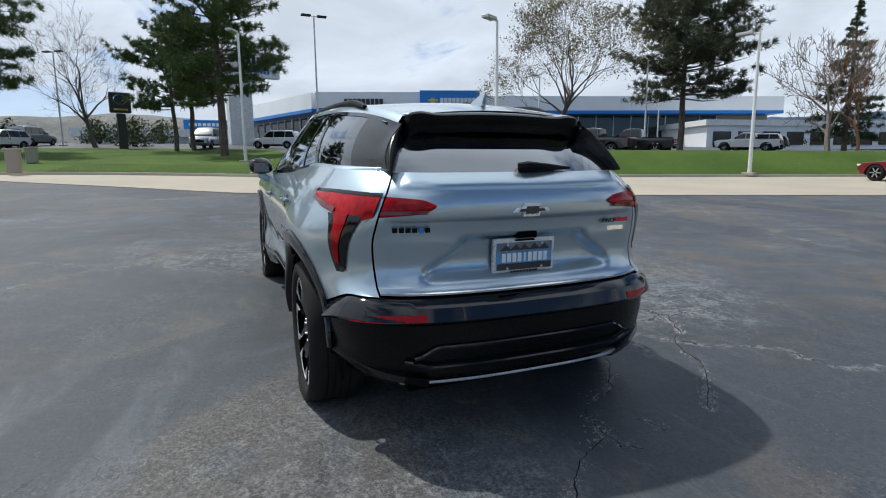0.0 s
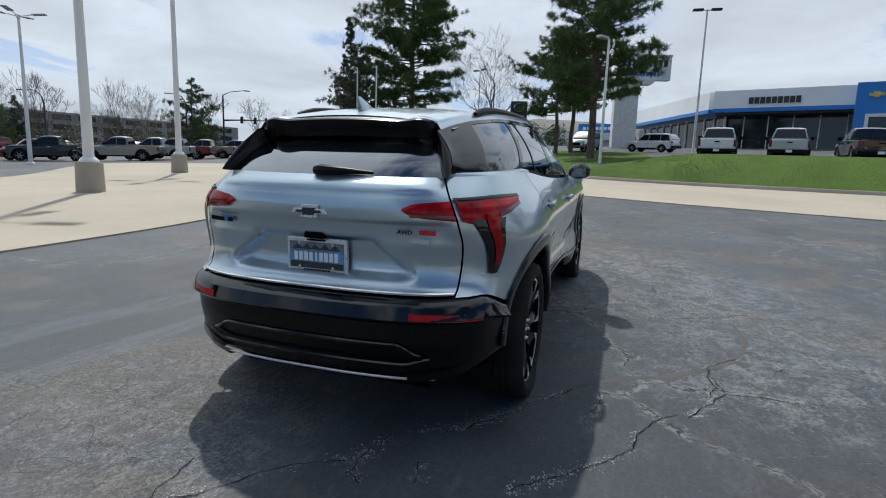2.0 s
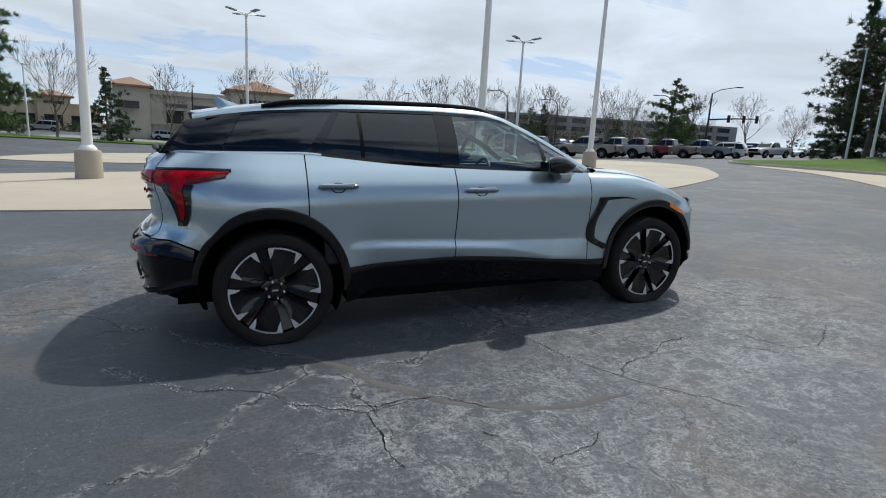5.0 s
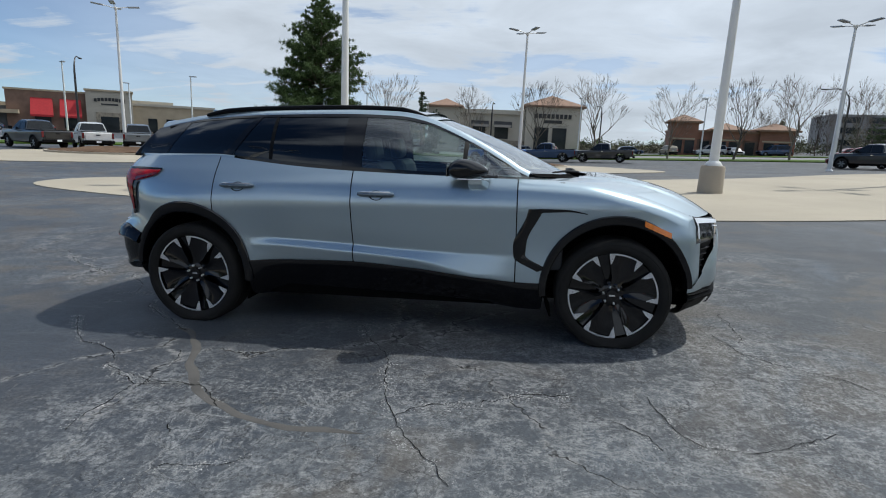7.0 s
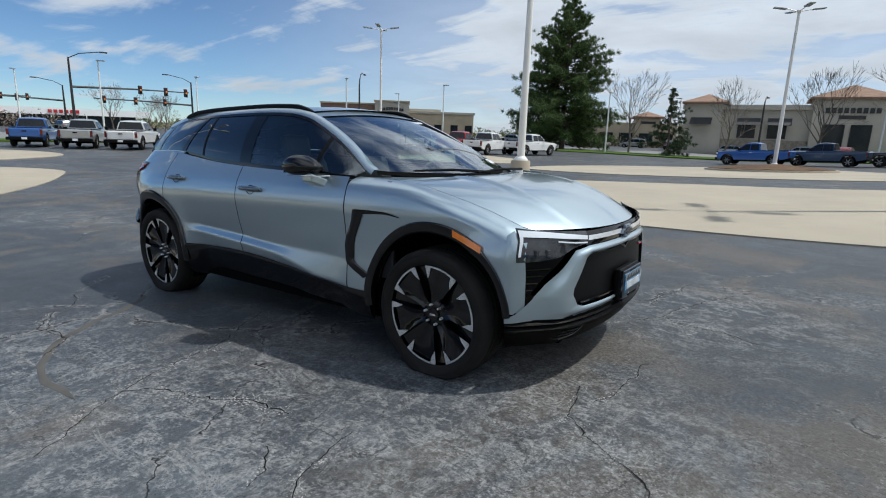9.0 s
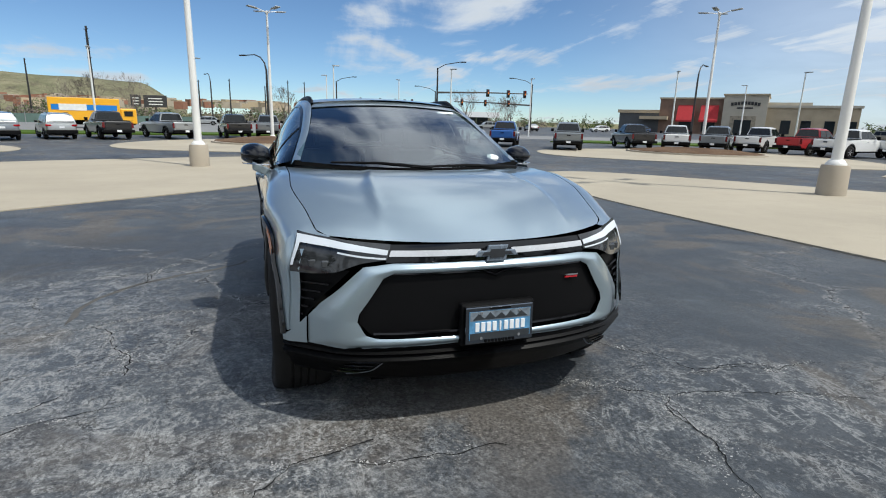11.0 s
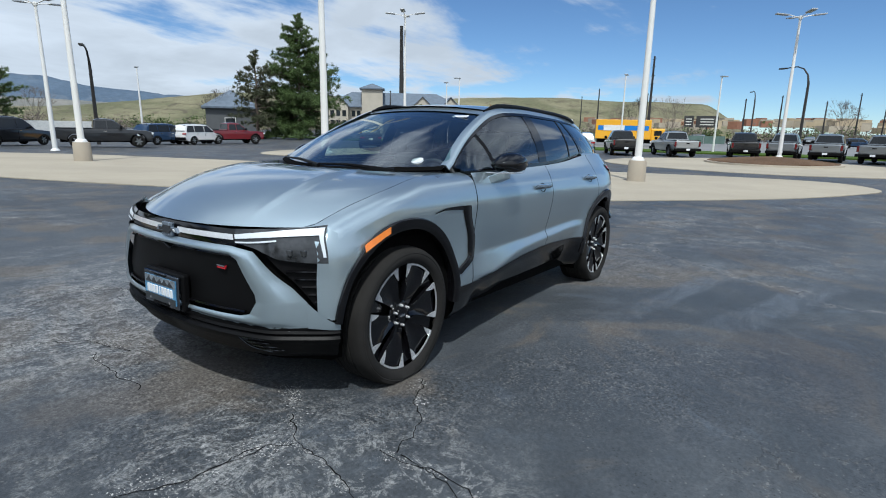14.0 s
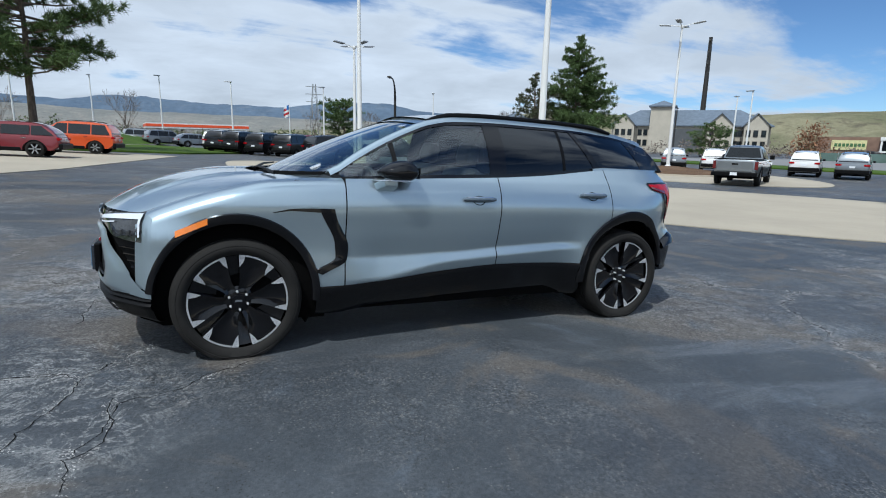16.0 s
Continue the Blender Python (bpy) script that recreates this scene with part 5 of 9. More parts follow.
    for k in range(13):
        t = k / 12
        z = lerp(0.452, 0.745, t)
        y0 = spl(t, [(0, 0.856), (0.35, 0.802), (0.6, 0.752), (1, 0.640)])
        rows.append([skin(lerp(at_front(y0), at_front(spl(t, [(0, 0.882), (1, 0.876)])), j / 6), z, -0.02) for j in range(7)])
    vent = part("vent", sheet(rows, -s), BLACK, car, "black corner vent", smooth=True)
    for k in range(5):
        z = 0.535 + 0.036 * k
        y0 = spl((z - 0.452) / 0.293, [(0, 0.856), (0.35, 0.802), (0.6, 0.756), (1, 0.650)])
        line = [flip(skin(lerp(at_front(y0 + 0.012), at_front(0.872), j / 6), z, -0.010), s) for j in range(7)]
        part("slat", Build().tube(line, 0.0065, 6), GLOSSBLACK, vent, smooth=True)
    # lower black bumper with a bright tick
    rows = [[skin(lerp(at_x(WB + OPEN_R + 0.01), PLEN, k / 26), z + 0.12 * max(0.0, 0.36 - z) * smooth_step(0.45, 0.0, k / 26), o - 0.10 * max(0.0, 0.36 - z) * smooth_step(0.8, 0.2, k / 26)) for z, o in ((0.20, -0.10), (0.225, -0.02), (0.26, 0.0), (0.318, 0.002), (0.33, 0.016), (0.355, 0.020), (0.372, 0.002), (0.385, 0.014), (0.395, 0.0), (0.415, 0.0))] for k in range(27)]
    part("lower_bumper", sheet(rows, s), BLACK, car, "black lower bumper", smooth=True, sharp=40)
    tick = [flip(nose(lerp(0.50, 0.66, k / 8), spl(k / 8, [(0, 0.352), (0.4, 0.300), (1, 0.282)]), 0.014), s) for k in range(9)]
    part("bumper_tick", Build().tube(tick, 0.004, 6), DARKCHROME, car, "bright bumper tick", smooth=True)
    for k in range(4):
        fin_line = [flip(nose(lerp(0.515 + 0.030 * k, 0.640 + 0.022 * k, j / 6), 0.348 - 0.018 * k, 0.016), s) for j in range(7)]
        part("bumper_fin", Build().tube(fin_line, [0.002] + [0.0045] * 5 + [0.002], 6), GLOSSBLACK, car, "gloss black corner fin", smooth=True)
    part("wing_front", sheet([[skin(lerp(at_x(2.0), at_front(0.875), k / 5), lerp(0.45, spl(k / 5, [(0, 0.86), (1, 0.885)]), j / 8), 0.001) for j in range(9)] for k in range(6)], s), PAINT, car, smooth=True)
grille = Build()
rows = []
for k in range(31):
    y = lerp(0.60, -0.60, k / 30)
    hi = 0.742 if abs(y) < 0.49 else lerp(0.742, 0.56, (abs(y) - 0.49) / 0.11)
    lo = 0.452 if abs(y) < 0.54 else lerp(0.452, 0.52, (abs(y) - 0.54) / 0.06)
    rows.append([nose(y, lerp(lo, hi, j / 6), -0.014) for j in range(7)])
part("grille", grille.grid(rows), BLACK, car, "smooth black grille panel", smooth=True)
part("grille_trim", Build().tube([nose(lerp(-0.54, 0.54, k / 16), 0.475, -0.004) for k in range(17)], 0.008, 6), GLOSSBLACK, car, smooth=True)
part("grille_lip", Build().tube([nose(lerp(-0.46, 0.46, k / 16), 0.735 - (0.022 if k == 8 else 0), -0.004) for k in range(17)], 0.008, 6), GLOSSBLACK, car, smooth=True)
TRIMRED = plain("red badge enamel", (0.55, 0.02, 0.03), 0.25)
PLATEBLUE = plain("printed plate blue", (0.10, 0.27, 0.46), 0.35, 0, 0.35, 14, 60)
PLATESKY = plain("printed skyline grey", (0.16, 0.19, 0.22), 0.4, 0, 0.4, 25, 60)
PLATEPEAK = plain("printed dark peaks", (0.03, 0.035, 0.04), 0.4)


def cross_badge(x, z, facing, size, edge_mat, fill):
    """A plain cross-shaped badge: slanted arms with a taller middle block."""
    w, h = size
    out = [(-0.5, -0.18), (-0.22, -0.18), (-0.26, -0.5), (0.20, -0.5), (0.24, -0.18), (0.5, -0.18), (0.42, 0.18), (0.22, 0.18), (0.26, 0.5), (-0.20, 0.5), (-0.24, 0.18), (-0.42, 0.18)]
    m = Matrix.Rotation(radians(90 * facing), 4, "Z")
    at = Matrix.Translation((x, 0, z)) @ m
    b = part("badge", Build().prism([(u * w, v * h) for u, v in out], 0.016, at), edge_mat, car, "cross-shaped metal badge", bevel=0.003)
    part("badge_fill", Build().prism([(u * w * 0.74, v * h * 0.55) for u, v in out], 0.006, Matrix.Translation((x + 0.009 * facing, 0, z)) @ m), fill, b, "dark enamel fill")


cross_badge(skin(PLEN, 0.815).x + 0.010, 0.812, 1, (0.200, 0.070), RIMGREY, ENAMEL)
cross_badge(skin(0, 1.072).x - 0.008, 1.072, -1, (0.185, 0.060), SILVER, ENAMEL)


def plate(x, z, facing, border):
    """A dealer's plate in a bright frame: dark skyline above, a row of white letter bars on blue, a pale foot strip."""
    p = part("number_plate", Build().box((x, 0, z), (0.022, 0.322, 0.168)), border, car, "dealer plate in a bright metal frame", bevel=0.006)
    f = x + 0.012 * facing
    part("plate_face", Build().box((f, 0, z), (0.006, 0.290, 0.126)), PLATEBLUE, p, "blue printed plate face")
    part("plate_panel", Build().box((f + 0.002 * facing, 0, z + 0.043), (0.005, 0.284, 0.040)), PLATESKY, p, "dark printed skyline")
    for k in range(5):
        peak = [(-0.03, -0.014), (0.03, -0.014), (0.004 * (k % 3 - 1), 0.012 + 0.004 * (k % 2))]
        part("skyline_peak", Build().prism(peak, 0.004, Matrix.Translation((f + 0.004 * facing, -0.10 + 0.05 * k, z + 0.042)) @ Matrix.Rotation(radians(90), 4, "Z")), PLATEPEAK, p)
    for k in range(9):
        part("letter_bar", Build().box((f + 0.004 * facing, 0.0272 * (k - 4), z - 0.006), (0.006, 0.0195 if k != 4 else 0.009, 0.042)), LAMPWHITE, p, "white letter bar", bevel=0.002)
    part("foot_strip", Build().box((f + 0.002 * facing, 0, z - 0.048), (0.005, 0.284, 0.030)), PLATEPEAK, p, "dark printed foot strip")
    for k in range(9):
        part("frame_letter", Build().box((f + 0.001 * facing, 0.0165 * (k - 4), z - 0.0735), (0.004, 0.011, 0.011)), BLACK, p)
    part("frame_top_bar", Build().box((f + 0.001 * facing, 0, z + 0.0735), (0.004, 0.10, 0.009)), BLACK, p)
    for sy in (-1, 1):
        for sz in (-1, 1):
            part("plate_screw", Build().tube([(f, sy * 0.09, z + sz * 0.056), (f + 0.007 * facing, sy * 0.09, z + sz * 0.056)], 0.007, 8), CHROME, p)
    return p


part("plate_bracket", Build().box((2.345, 0, 0.507), (0.04, 0.35, 0.19)), BLACK, car, "black plate bracket", bevel=0.01)
plate(2.372, 0.507, 1, DARKCHROME)
plate(-2.272, 0.855, -1, ALLOY)

# ---- tail ----
def tail(y, z, out=0.0):
    p = skin(at_rear(abs(y)), z, out)
    return flip(p, 1 if y >= 0 else -1)


rows = []
for k in range(93):
    y = lerp(-0.690, 0.690, k / 92)
    col = []
    for j in range(49):
        z = lerp(0.722, 1.236, j / 48)
        half = lerp(0.47, 0.30, smooth_step(0.79, 0.945, z))
        dent = 0.052 * smooth_step(half + 0.045, half - 0.030, abs(y)) * smooth_step(0.755, 0.805, z) * smooth_step(0.968, 0.935, z)
        crease = 0.014 * smooth_step(1.045, 1.030, z) * smooth_step(0.93, 1.02, z) - 0.016 * smooth_step(1.165, 1.18, z) * smooth_step(1.236, 1.20, z)
        crease *= smooth_step(0.69, 0.60, abs(y))
        col.append(tail(y, z) + Vector((dent + crease, 0, 0)))
    rows.append(col)
gate = part("tailgate", Build().grid(rows), PAINT, car, "body-coloured tailgate with a plate recess", smooth=True, sharp=180)
part("gate_trim", Build().tube([tail(lerp(-0.687, 0.687, k / 20), 0.728, 0.004) for k in range(21)], 0.007, 6), CHROME, gate, "thin bright strip", smooth=True)
part("release", Build().box((tail(0, 0.955).x + 0.02, 0, 0.955), (0.05, 0.10, 0.03)), SHADOWBLACK, gate, bevel=0.006)
for k in range(6):
    part("name_bar", Build().box((tail(0.6 - 0.026 * k, 1.0).x - 0.002, 0.615 - 0.027 * k, 0.998), (0.008, 0.021, 0.020)), BLACK if k != 4 else plain("blue badge", (0.03, 0.22, 0.6), 0.3), gate, "small lettering bar")
for y0, w, z, mt in ((-0.555, 0.075, 0.998, TRIMRED), (-0.515, 0.10, 0.958, CHROME)):
    part("name_bar", Build().box((tail(y0, z).x - 0.002, y0, z), (0.008, w, 0.020)), mt, gate, "small lettering bar")
badge = bpy.data.curves.new("drive_lettering", "FONT")
badge.body, badge.size, badge.extrude, badge.align_x = "AWD", 0.030, 0.002, "CENTER"
badge.materials.append(BLACK)
letters = new("drive_lettering", badge)
letters.parent = gate
letters.matrix_basis = Matrix.Translation((tail(-0.455, 0.99).x - 0.005, -0.455, 0.988)) @ Matrix(((0, 0, -1, 0), (-1, 0, 0, 0), (0, 1, 0, 0), (0, 0, 0, 1)))
slant = [(-0.034, -0.009), (0.030, -0.009), (0.036, 0.009), (-0.024, 0.009)]
gb = part("grille_badge", Build().prism(slant, 0.010, Matrix.Translation((nose(0.40, 0.675).x - 0.004, 0.40, 0.675)) @ Matrix.Rotation(radians(90), 4, "Z")), TRIMRED, car, "small red and silver badge", bevel=0.002)
part("badge_edge", Build().prism([(u * 0.95, v * 0.35 + 0.0065) for u, v in slant], 0.010, Matrix.Translation((nose(0.40, 0.675).x - 0.001, 0.40, 0.675)) @ Matrix.Rotation(radians(90), 4, "Z")), CHROME, gb, "silver upper edge")
for s in (1, -1):
    a, b = at_rear(0.470), at_rear(0.688)
    rows = [[skin(lerp(a, b, k / 10), lerp(spl(k / 10, [(0, 1.092), (0.2, 1.068), (1, 1.050)]), spl(k / 10, [(0, 1.104), (0.3, 1.126), (1, 1.138)]), j / 4), 0.010 * math.sin(math.pi * (0.12 + 0.76 * j / 4)) + 0.004) for j in range(5)] for k in range(11)]
    lamp = part("tail_lamp_inner", sheet(rows, s), REDLENS, car, "red tail lamp on the tailgate", smooth=True)
    part("lamp_shade", sheet([[skin(lerp(a + 0.03, b, k / 10), lerp(1.062, 1.078, j / 2) + 0.004 * (1 - k / 10), 0.0155) for j in range(3)] for k in range(11)], s), DARKRED, lamp, "dark lower lens", smooth=True)
    rows = [[skin(lerp(0.735, 1.285, k / 18), lerp(spl(k / 18, [(0, 1.050), (0.16, 1.030), (0.38, 1.048), (0.9, 1.098), (1, 1.128)]), spl(k / 18, [(0, 1.138), (0.6, 1.146), (1, 1.140)]), j / 4), 0.010 * math.sin(math.pi * (0.12 + 0.76 * j / 4)) + 0.004) for j in range(5)] for k in range(19)]
    lamp = part("tail_lamp_outer", sheet(rows, s), REDLENS, car, "red wraparound tail lamp", smooth=True)
    part("lamp_shade", sheet([[skin(lerp(0.98, 1.262, k / 10), lerp(spl(k / 10, [(0, 1.060), (1, 1.106)]), spl(k / 10, [(0, 1.082), (1, 1.122)]), j / 2), 0.0165) for j in range(3)] for k in range(11)], s), DARKRED, lamp, "dark lower lens", smooth=True)
    part("lamp_rim", sheet([[skin(lerp(0.725, 1.300, k / 18), lerp(1.134, 1.152, j / 2) + 0.004 * math.sin(math.pi * k / 18), 0.012 - 0.004 * abs(j - 1)) for j in range(3)] for k in range(19)], s), GLOSSBLACK, lamp, "black upper rim", smooth=True)
    rows, red = [], []
    for k in range(13):
        t = k / 12
        q0 = spl(t, [(0, 0.785), (0.2, 0.806), (1, 0.866)])
        q1 = spl(t, [(0, 1.030), (0.2, 0.990), (0.8, 0.945), (1, 0.922)])
        rows.append([skin(lerp(q0, q1, j / 6), lerp(1.056, 0.798, t), 0.011 + 0.004 * math.sin(math.pi * j / 6)) for j in range(7)])
        red.append([skin(lerp(lerp(q0, q1, 0.30), lerp(q0, q1, 0.74), j / 4), lerp(1.064, 0.835, t), 0.0185) for j in range(5)])
    leg = part("tail_lamp_leg", sheet(rows, -s), GLOSSBLACK, lamp, "dark lamp leg", smooth=True)
    part("tail_lamp_red", sheet(red, -s), REDLENS, lamp, "red vertical lamp", smooth=True)
    # bumper
    end = at_x(-WB - OPEN_R - 0.005)
    prof = ((0.30, -0.13), (0.325, -0.03), (0.36, -0.012), (0.40, -0.02), (0.46, -0.012), (0.52, 0.0), (0.60, 0.006), (0.612, 0.032), (0.625, 0.040), (0.68, 0.020), (0.708, -0.004), (0.716, -0.03))
    rows = [[skin(lerp(0, end, k / 34), z - bumper_drop(lerp(0, end, k / 34)) * min(1, max(0, (z - 0.5) / 0.18)) + 0.45 * max(0.0, 0.5 - z) * smooth_step(0.62, 0.98, k / 34), o + 0.10 * max(0.0, 0.5 - z) * smooth_step(0.35, 0.8, k / 34)) for z, o in prof] for k in range(35)]
    bm_ = sheet(rows, s)
    bm_.m = [1 if (k % 11) >= 7 else 0 for k in range(len(bm_.f))]
    part("rear_bumper", bm_, [SATIN, GLOSSBLACK], car, "black rear bumper with a gloss upper band", smooth=True, sharp=35)
    rows = [[skin(lerp(0.520, 0.845, k / 8), lerp(0.628, 0.658, j / 2) - 0.014 * k / 8, 0.040 - 0.004 * j) for j in range(3)] for k in range(9)]
    part("reflector", sheet(rows, s), REFLEX, car, "red bumper reflector", smooth=True)
    skid = [[skin(lerp(at_rear(0.50), at_x(-2.13), k / 14), spl(k / 14, [(0, 0.345), (0.3, 0.365), (1, 0.42)]) + d * (1 - 0.4 * k / 14), o - 0.006 - 0.025 * smooth_step(0.25, 0.8, k / 14)) for d, o in ((-0.045, -0.01), (-0.035, 0.022), (0.012, 0.026), (0.02, 0.0))] for k in range(15)]
    part("diffuser_wing", sheet(skid, s), GLOSSBLACK, car, "gloss black diffuser wing", smooth=True, sharp=40)
part("diffuser_strip", Build().tube([tail(lerp(-0.62, 0.62, k / 20), 0.332, 0.008) for k in range(21)], 0.0065, 6), ALLOY, car, "bright lower strip", smooth=True)
for z0, wide, drop in ((0.500, 0.56, 0.05), (0.405, 0.60, -0.03)):
    line = [tail(lerp(-wide, wide, k / 40), z0 - drop * smooth_step(0.80, 1.0, abs(k / 20 - 1)), 0.004) for k in range(41)]
    part("bumper_crease", Build().tube(line, 0.009, 6), GLOSSBLACK, car, "raised crease across the bumper", smooth=True)

# inner shell, floor
for s in (1, -1):
    rows = [[skin(at_x(x), lerp(max(0.24, arch_z(x, OPEN_R + 0.02)), (spl(x, BELT) if x < 0.85 else spl(x, CREST) - 0.09) - 0.012, j / 10), -0.028) for j in range(11)] for x in span(-2.05, 1.95, 50, arch_stations)]
    part("inner_side", sheet(rows, s), SHADOWBLACK, car)
    rows = [[skin(lerp(0, at_x(-2.0), k / 20), lerp(0.3, 1.2, j / 10), -0.075) for j in range(11)] for k in range(21)]
    part("inner_tail", sheet(rows, s), SHADOWBLACK, car)
part("floor_pan", Build().box((0, 0, 0.26), (4.3, 1.05, 0.10)).box((0, 0, 0.27), (2.1, 1.62, 0.09)), SHADOWBLACK, car, "black underbody")

# ---- wheels ----
def wheel(x, s):
    cy, hub_z = s * 0.800, 0.356 if x > 0 else 0.362
    flat = 0.004 - hub_z
    turn = 53 if s > 0 else 45
    w = part("wheel", Build().spin([(0.06, -0.10), (0.286, -0.105), (0.293, -0.12), (0.299, -0.125), (0.293, 0.0), (0.286, 0.095), (0.05, 0.03)], 40, "y"), GLOSSBLACK, car, "black and machined alloy wheel", smooth=True)
    w.matrix_basis = Matrix.Translation((x, cy, hub_z)) @ (Matrix.Identity(4) if s > 0 else Matrix.Rotation(math.pi, 4, "Z"))
    r = TYRE_R
    prof = [(0.293, -0.118), (0.310, -0.134), (0.34, -0.141), (0.368, -0.132), (r - 0.006, -0.108), (r - 0.001, -0.085)]
    for g in (-0.055, -0.018, 0.018, 0.055):
        prof += [(r, g - 0.006), (r - 0.007, g - 0.004), (r - 0.007, g + 0.004), (r, g + 0.006)]
    prof += [(r - 0.001, 0.085), (r - 0.006, 0.108), (0.368, 0.132), (0.350, 0.139), (0.347, 0.137), (0.34, 0.141), (0.310, 0.134), (0.293, 0.118)]
    tyre = Build().spin(prof, 96, "y", caps=False)
    # the tyre stands on a flattened patch
    tyre.v = [(a, b * (1 + 0.10 * smooth_step(flat + 0.07, flat, c)), max(c, flat)) for a, b, c in tyre.v]
    part("tyre", tyre, RUBBER, w, "black road tyre", smooth=True, sharp=50)
    part("brake_disc", Build().spin([(0.03, 0.0), (0.185, 0.0), (0.185, 0.022), (0.03, 0.022)], 32, "y"), DARKMETAL, w, "dark brake disc", smooth=True)
    part("hub", Build().spin([(0.0, 0.094), (0.036, 0.094), (0.040, 0.082), (0.078, 0.080), (0.088, 0.072), (0.090, 0.05), (0, 0.05)][::-1], 32, "y"), GLOSSBLACK, w, smooth=True)
    part("cap_mark", Build().prism([(-0.022, -0.006), (0.022, -0.006), (0.018, 0.006), (-0.018, 0.006)], 0.004, Matrix.Translation((0, 0.097, 0))), CHROME, w)

    def polar(rad, deg, y):
        rad *= 1.0 + 0.13 * min(1.0, rad / 0.2)
        return Vector((rad * math.cos(radians(deg)), y, rad * math.sin(radians(deg))))

    for k in range(6):
        a = 60 * k + turn
        blade = Build()
        rows_ = []
        for rad, half, y, edge in ((0.070, 24, 0.092, 0.07), (0.115, 19.0, 0.098, 0.075), (0.17, 20.5, 0.105, 0.08), (0.225, 22.0, 0.112, 0.085), (0.250, 22.0, 0.114, 0.09)):
            rows_.append([polar(rad, a - half - 1.5, edge), polar(rad, a - half, y), polar(rad, a - half * 0.35, y - 0.014), polar(rad, a + half * 0.35, y - 0.014), polar(rad, a + half, y), polar(rad, a + half + 1.5, edge)])
        blade.grid(rows_)
        part("blade", blade, GLOSSBLACK, w, "gloss black wheel blade", smooth=True, sharp=30)
        tips = Build()
        arc = [[polar(0.249, a - 22 + 44 * j / 10, 0.1165), polar(0.258, a - 22 + 44 * j / 10, 0.1165)] for j in range(11)]
        tips.grid(arc)
        for e in (-1, 1):
            tips.add([polar(0.252, a + e * 22.3, 0.118), polar(0.252, a + e * 14.5, 0.118), polar(0.216, a + e * 17.0, 0.1155), polar(0.192, a + e * 21.2, 0.1115)], [(0, 1, 2, 3) if e > 0 else (3, 2, 1, 0)])
        part("machined_tip", tips, ALLOY, w, "bright machined blade tip", solid=0.004)
        p = polar(0.056, a + 30, 0.078)
        part("wheel_nut", Build().spin([(0, 0.028), (0.005, 0.027), (0.007, 0.022), (0.008, 0.0)][::-1], 10, "y", p), BRIGHT, w, smooth=True)
    return w


for x in (1.535, -1.535):
    for s in (1, -1):
        wheel(x, s)

# ---- mirrors ----
for s in (1, -1):
    shell = []
    for k in range(11):
        t = k / 10
        r = (0.06 + 0.94 * math.sin(math.pi * (0.04 + 0.90 * t)) ** 0.42)
        ring = []
        for a in [2 * math.pi * j / 20 for j in range(20)]:
            u, v = math.cos(a), math.sin(a)
            ring.append(Vector((0.545 - 0.035 * t + (0.165 if u > 0 else 0.10) * u * r, s * (0.880 + 0.185 * t), 1.166 + 0.010 * t + (0.082 if v > 0 else 0.060) * v * r * (1 - 0.35 * max(0, u) ** 2))))
        shell.append(ring)
    m = part("door_mirror", Build().rings(shell if s < 0 else [r[::-1] for r in shell]), GLOSSBLACK, car, "gloss black door mirror", smooth=True, sharp=60)
    part("mirror_glass", Build().box((0.424, s * 0.970, 1.172), (0.004, 0.125, 0.075)), DARKCHROME, m, "mirror glass", bevel=0.002)
    arm = [[Vector((0.635 - 0.03 * k / 6 + dx * (0.075 - 0.03 * k / 6), s * (0.868 + 0.13 * k / 6), lerp(1.052, 1.110, k / 6) + dz * 0.028)) for dx, dz in ((-1, -1), (1, -1), (1, 1), (-1, 1))] for k in range(7)]
    part("mirror_arm", Build().rings(arm if s > 0 else [r[::-1] for r in arm]), PAINT, m, "body-coloured mirror arm", bevel=0.008)
    part("mirror_trim", Build().tube([(0.70, s * 0.89, 1.118), (0.69, s * 0.97, 1.118), (0.62, s * 1.05, 1.122), (0.50, s * 1.06, 1.124)], 0.004, 6), CHROME, m, smooth=True)

# ---- cabin ----
def seat(x, y, wide, part_name="front_seat"):
    e = part(part_name, Build().box((x, y, 0.62), (0.52, wide, 0.18)), SEAT, car, "dark leather seat", bevel=0.05)
    part("backrest", Build().box((x - 0.28, y, 0.93), (0.16, wide * 0.96, 0.56), Matrix.Rotation(radians(-16), 3, "Y")), SEAT, e, bevel=0.06)
    part("headrest", Build().box((x - 0.38, y, 1.30), (0.10, 0.26, 0.18), Matrix.Rotation(radians(-10), 3, "Y")), SEAT, e, bevel=0.04)
    return e


seat(0.12, 0.38, 0.52)
seat(0.12, -0.38, 0.52)
seat(-0.85, 0.40, 0.62, "rear_seat")
seat(-0.85, -0.40, 0.62, "rear_seat")
part("dashboard", Build().box((0.92, 0, 0.93), (0.42, 1.42, 0.22)).box((0.80, 0, 1.03), (0.30, 1.38, 0.05)), SEAT, car, "black dashboard", bevel=0.03)
part("dash_screen", Build().box((0.69, 0.12, 1.06), (0.03, 0.75, 0.15)), GLOSSBLACK, car, "wide black dash screen", bevel=0.008)
rim = [Vector((0.52 + 0.06 * math.sin(a), 0.38 + 0.19 * math.cos(a), 0.99 + 0.18 * math.sin(a))) for a in [2 * math.pi * k / 28 for k in range(29)]]
wheel_ = part("steering_wheel", Build().tube(rim, 0.016, 8, caps=False), SEAT, car, "black steering wheel", smooth=True)
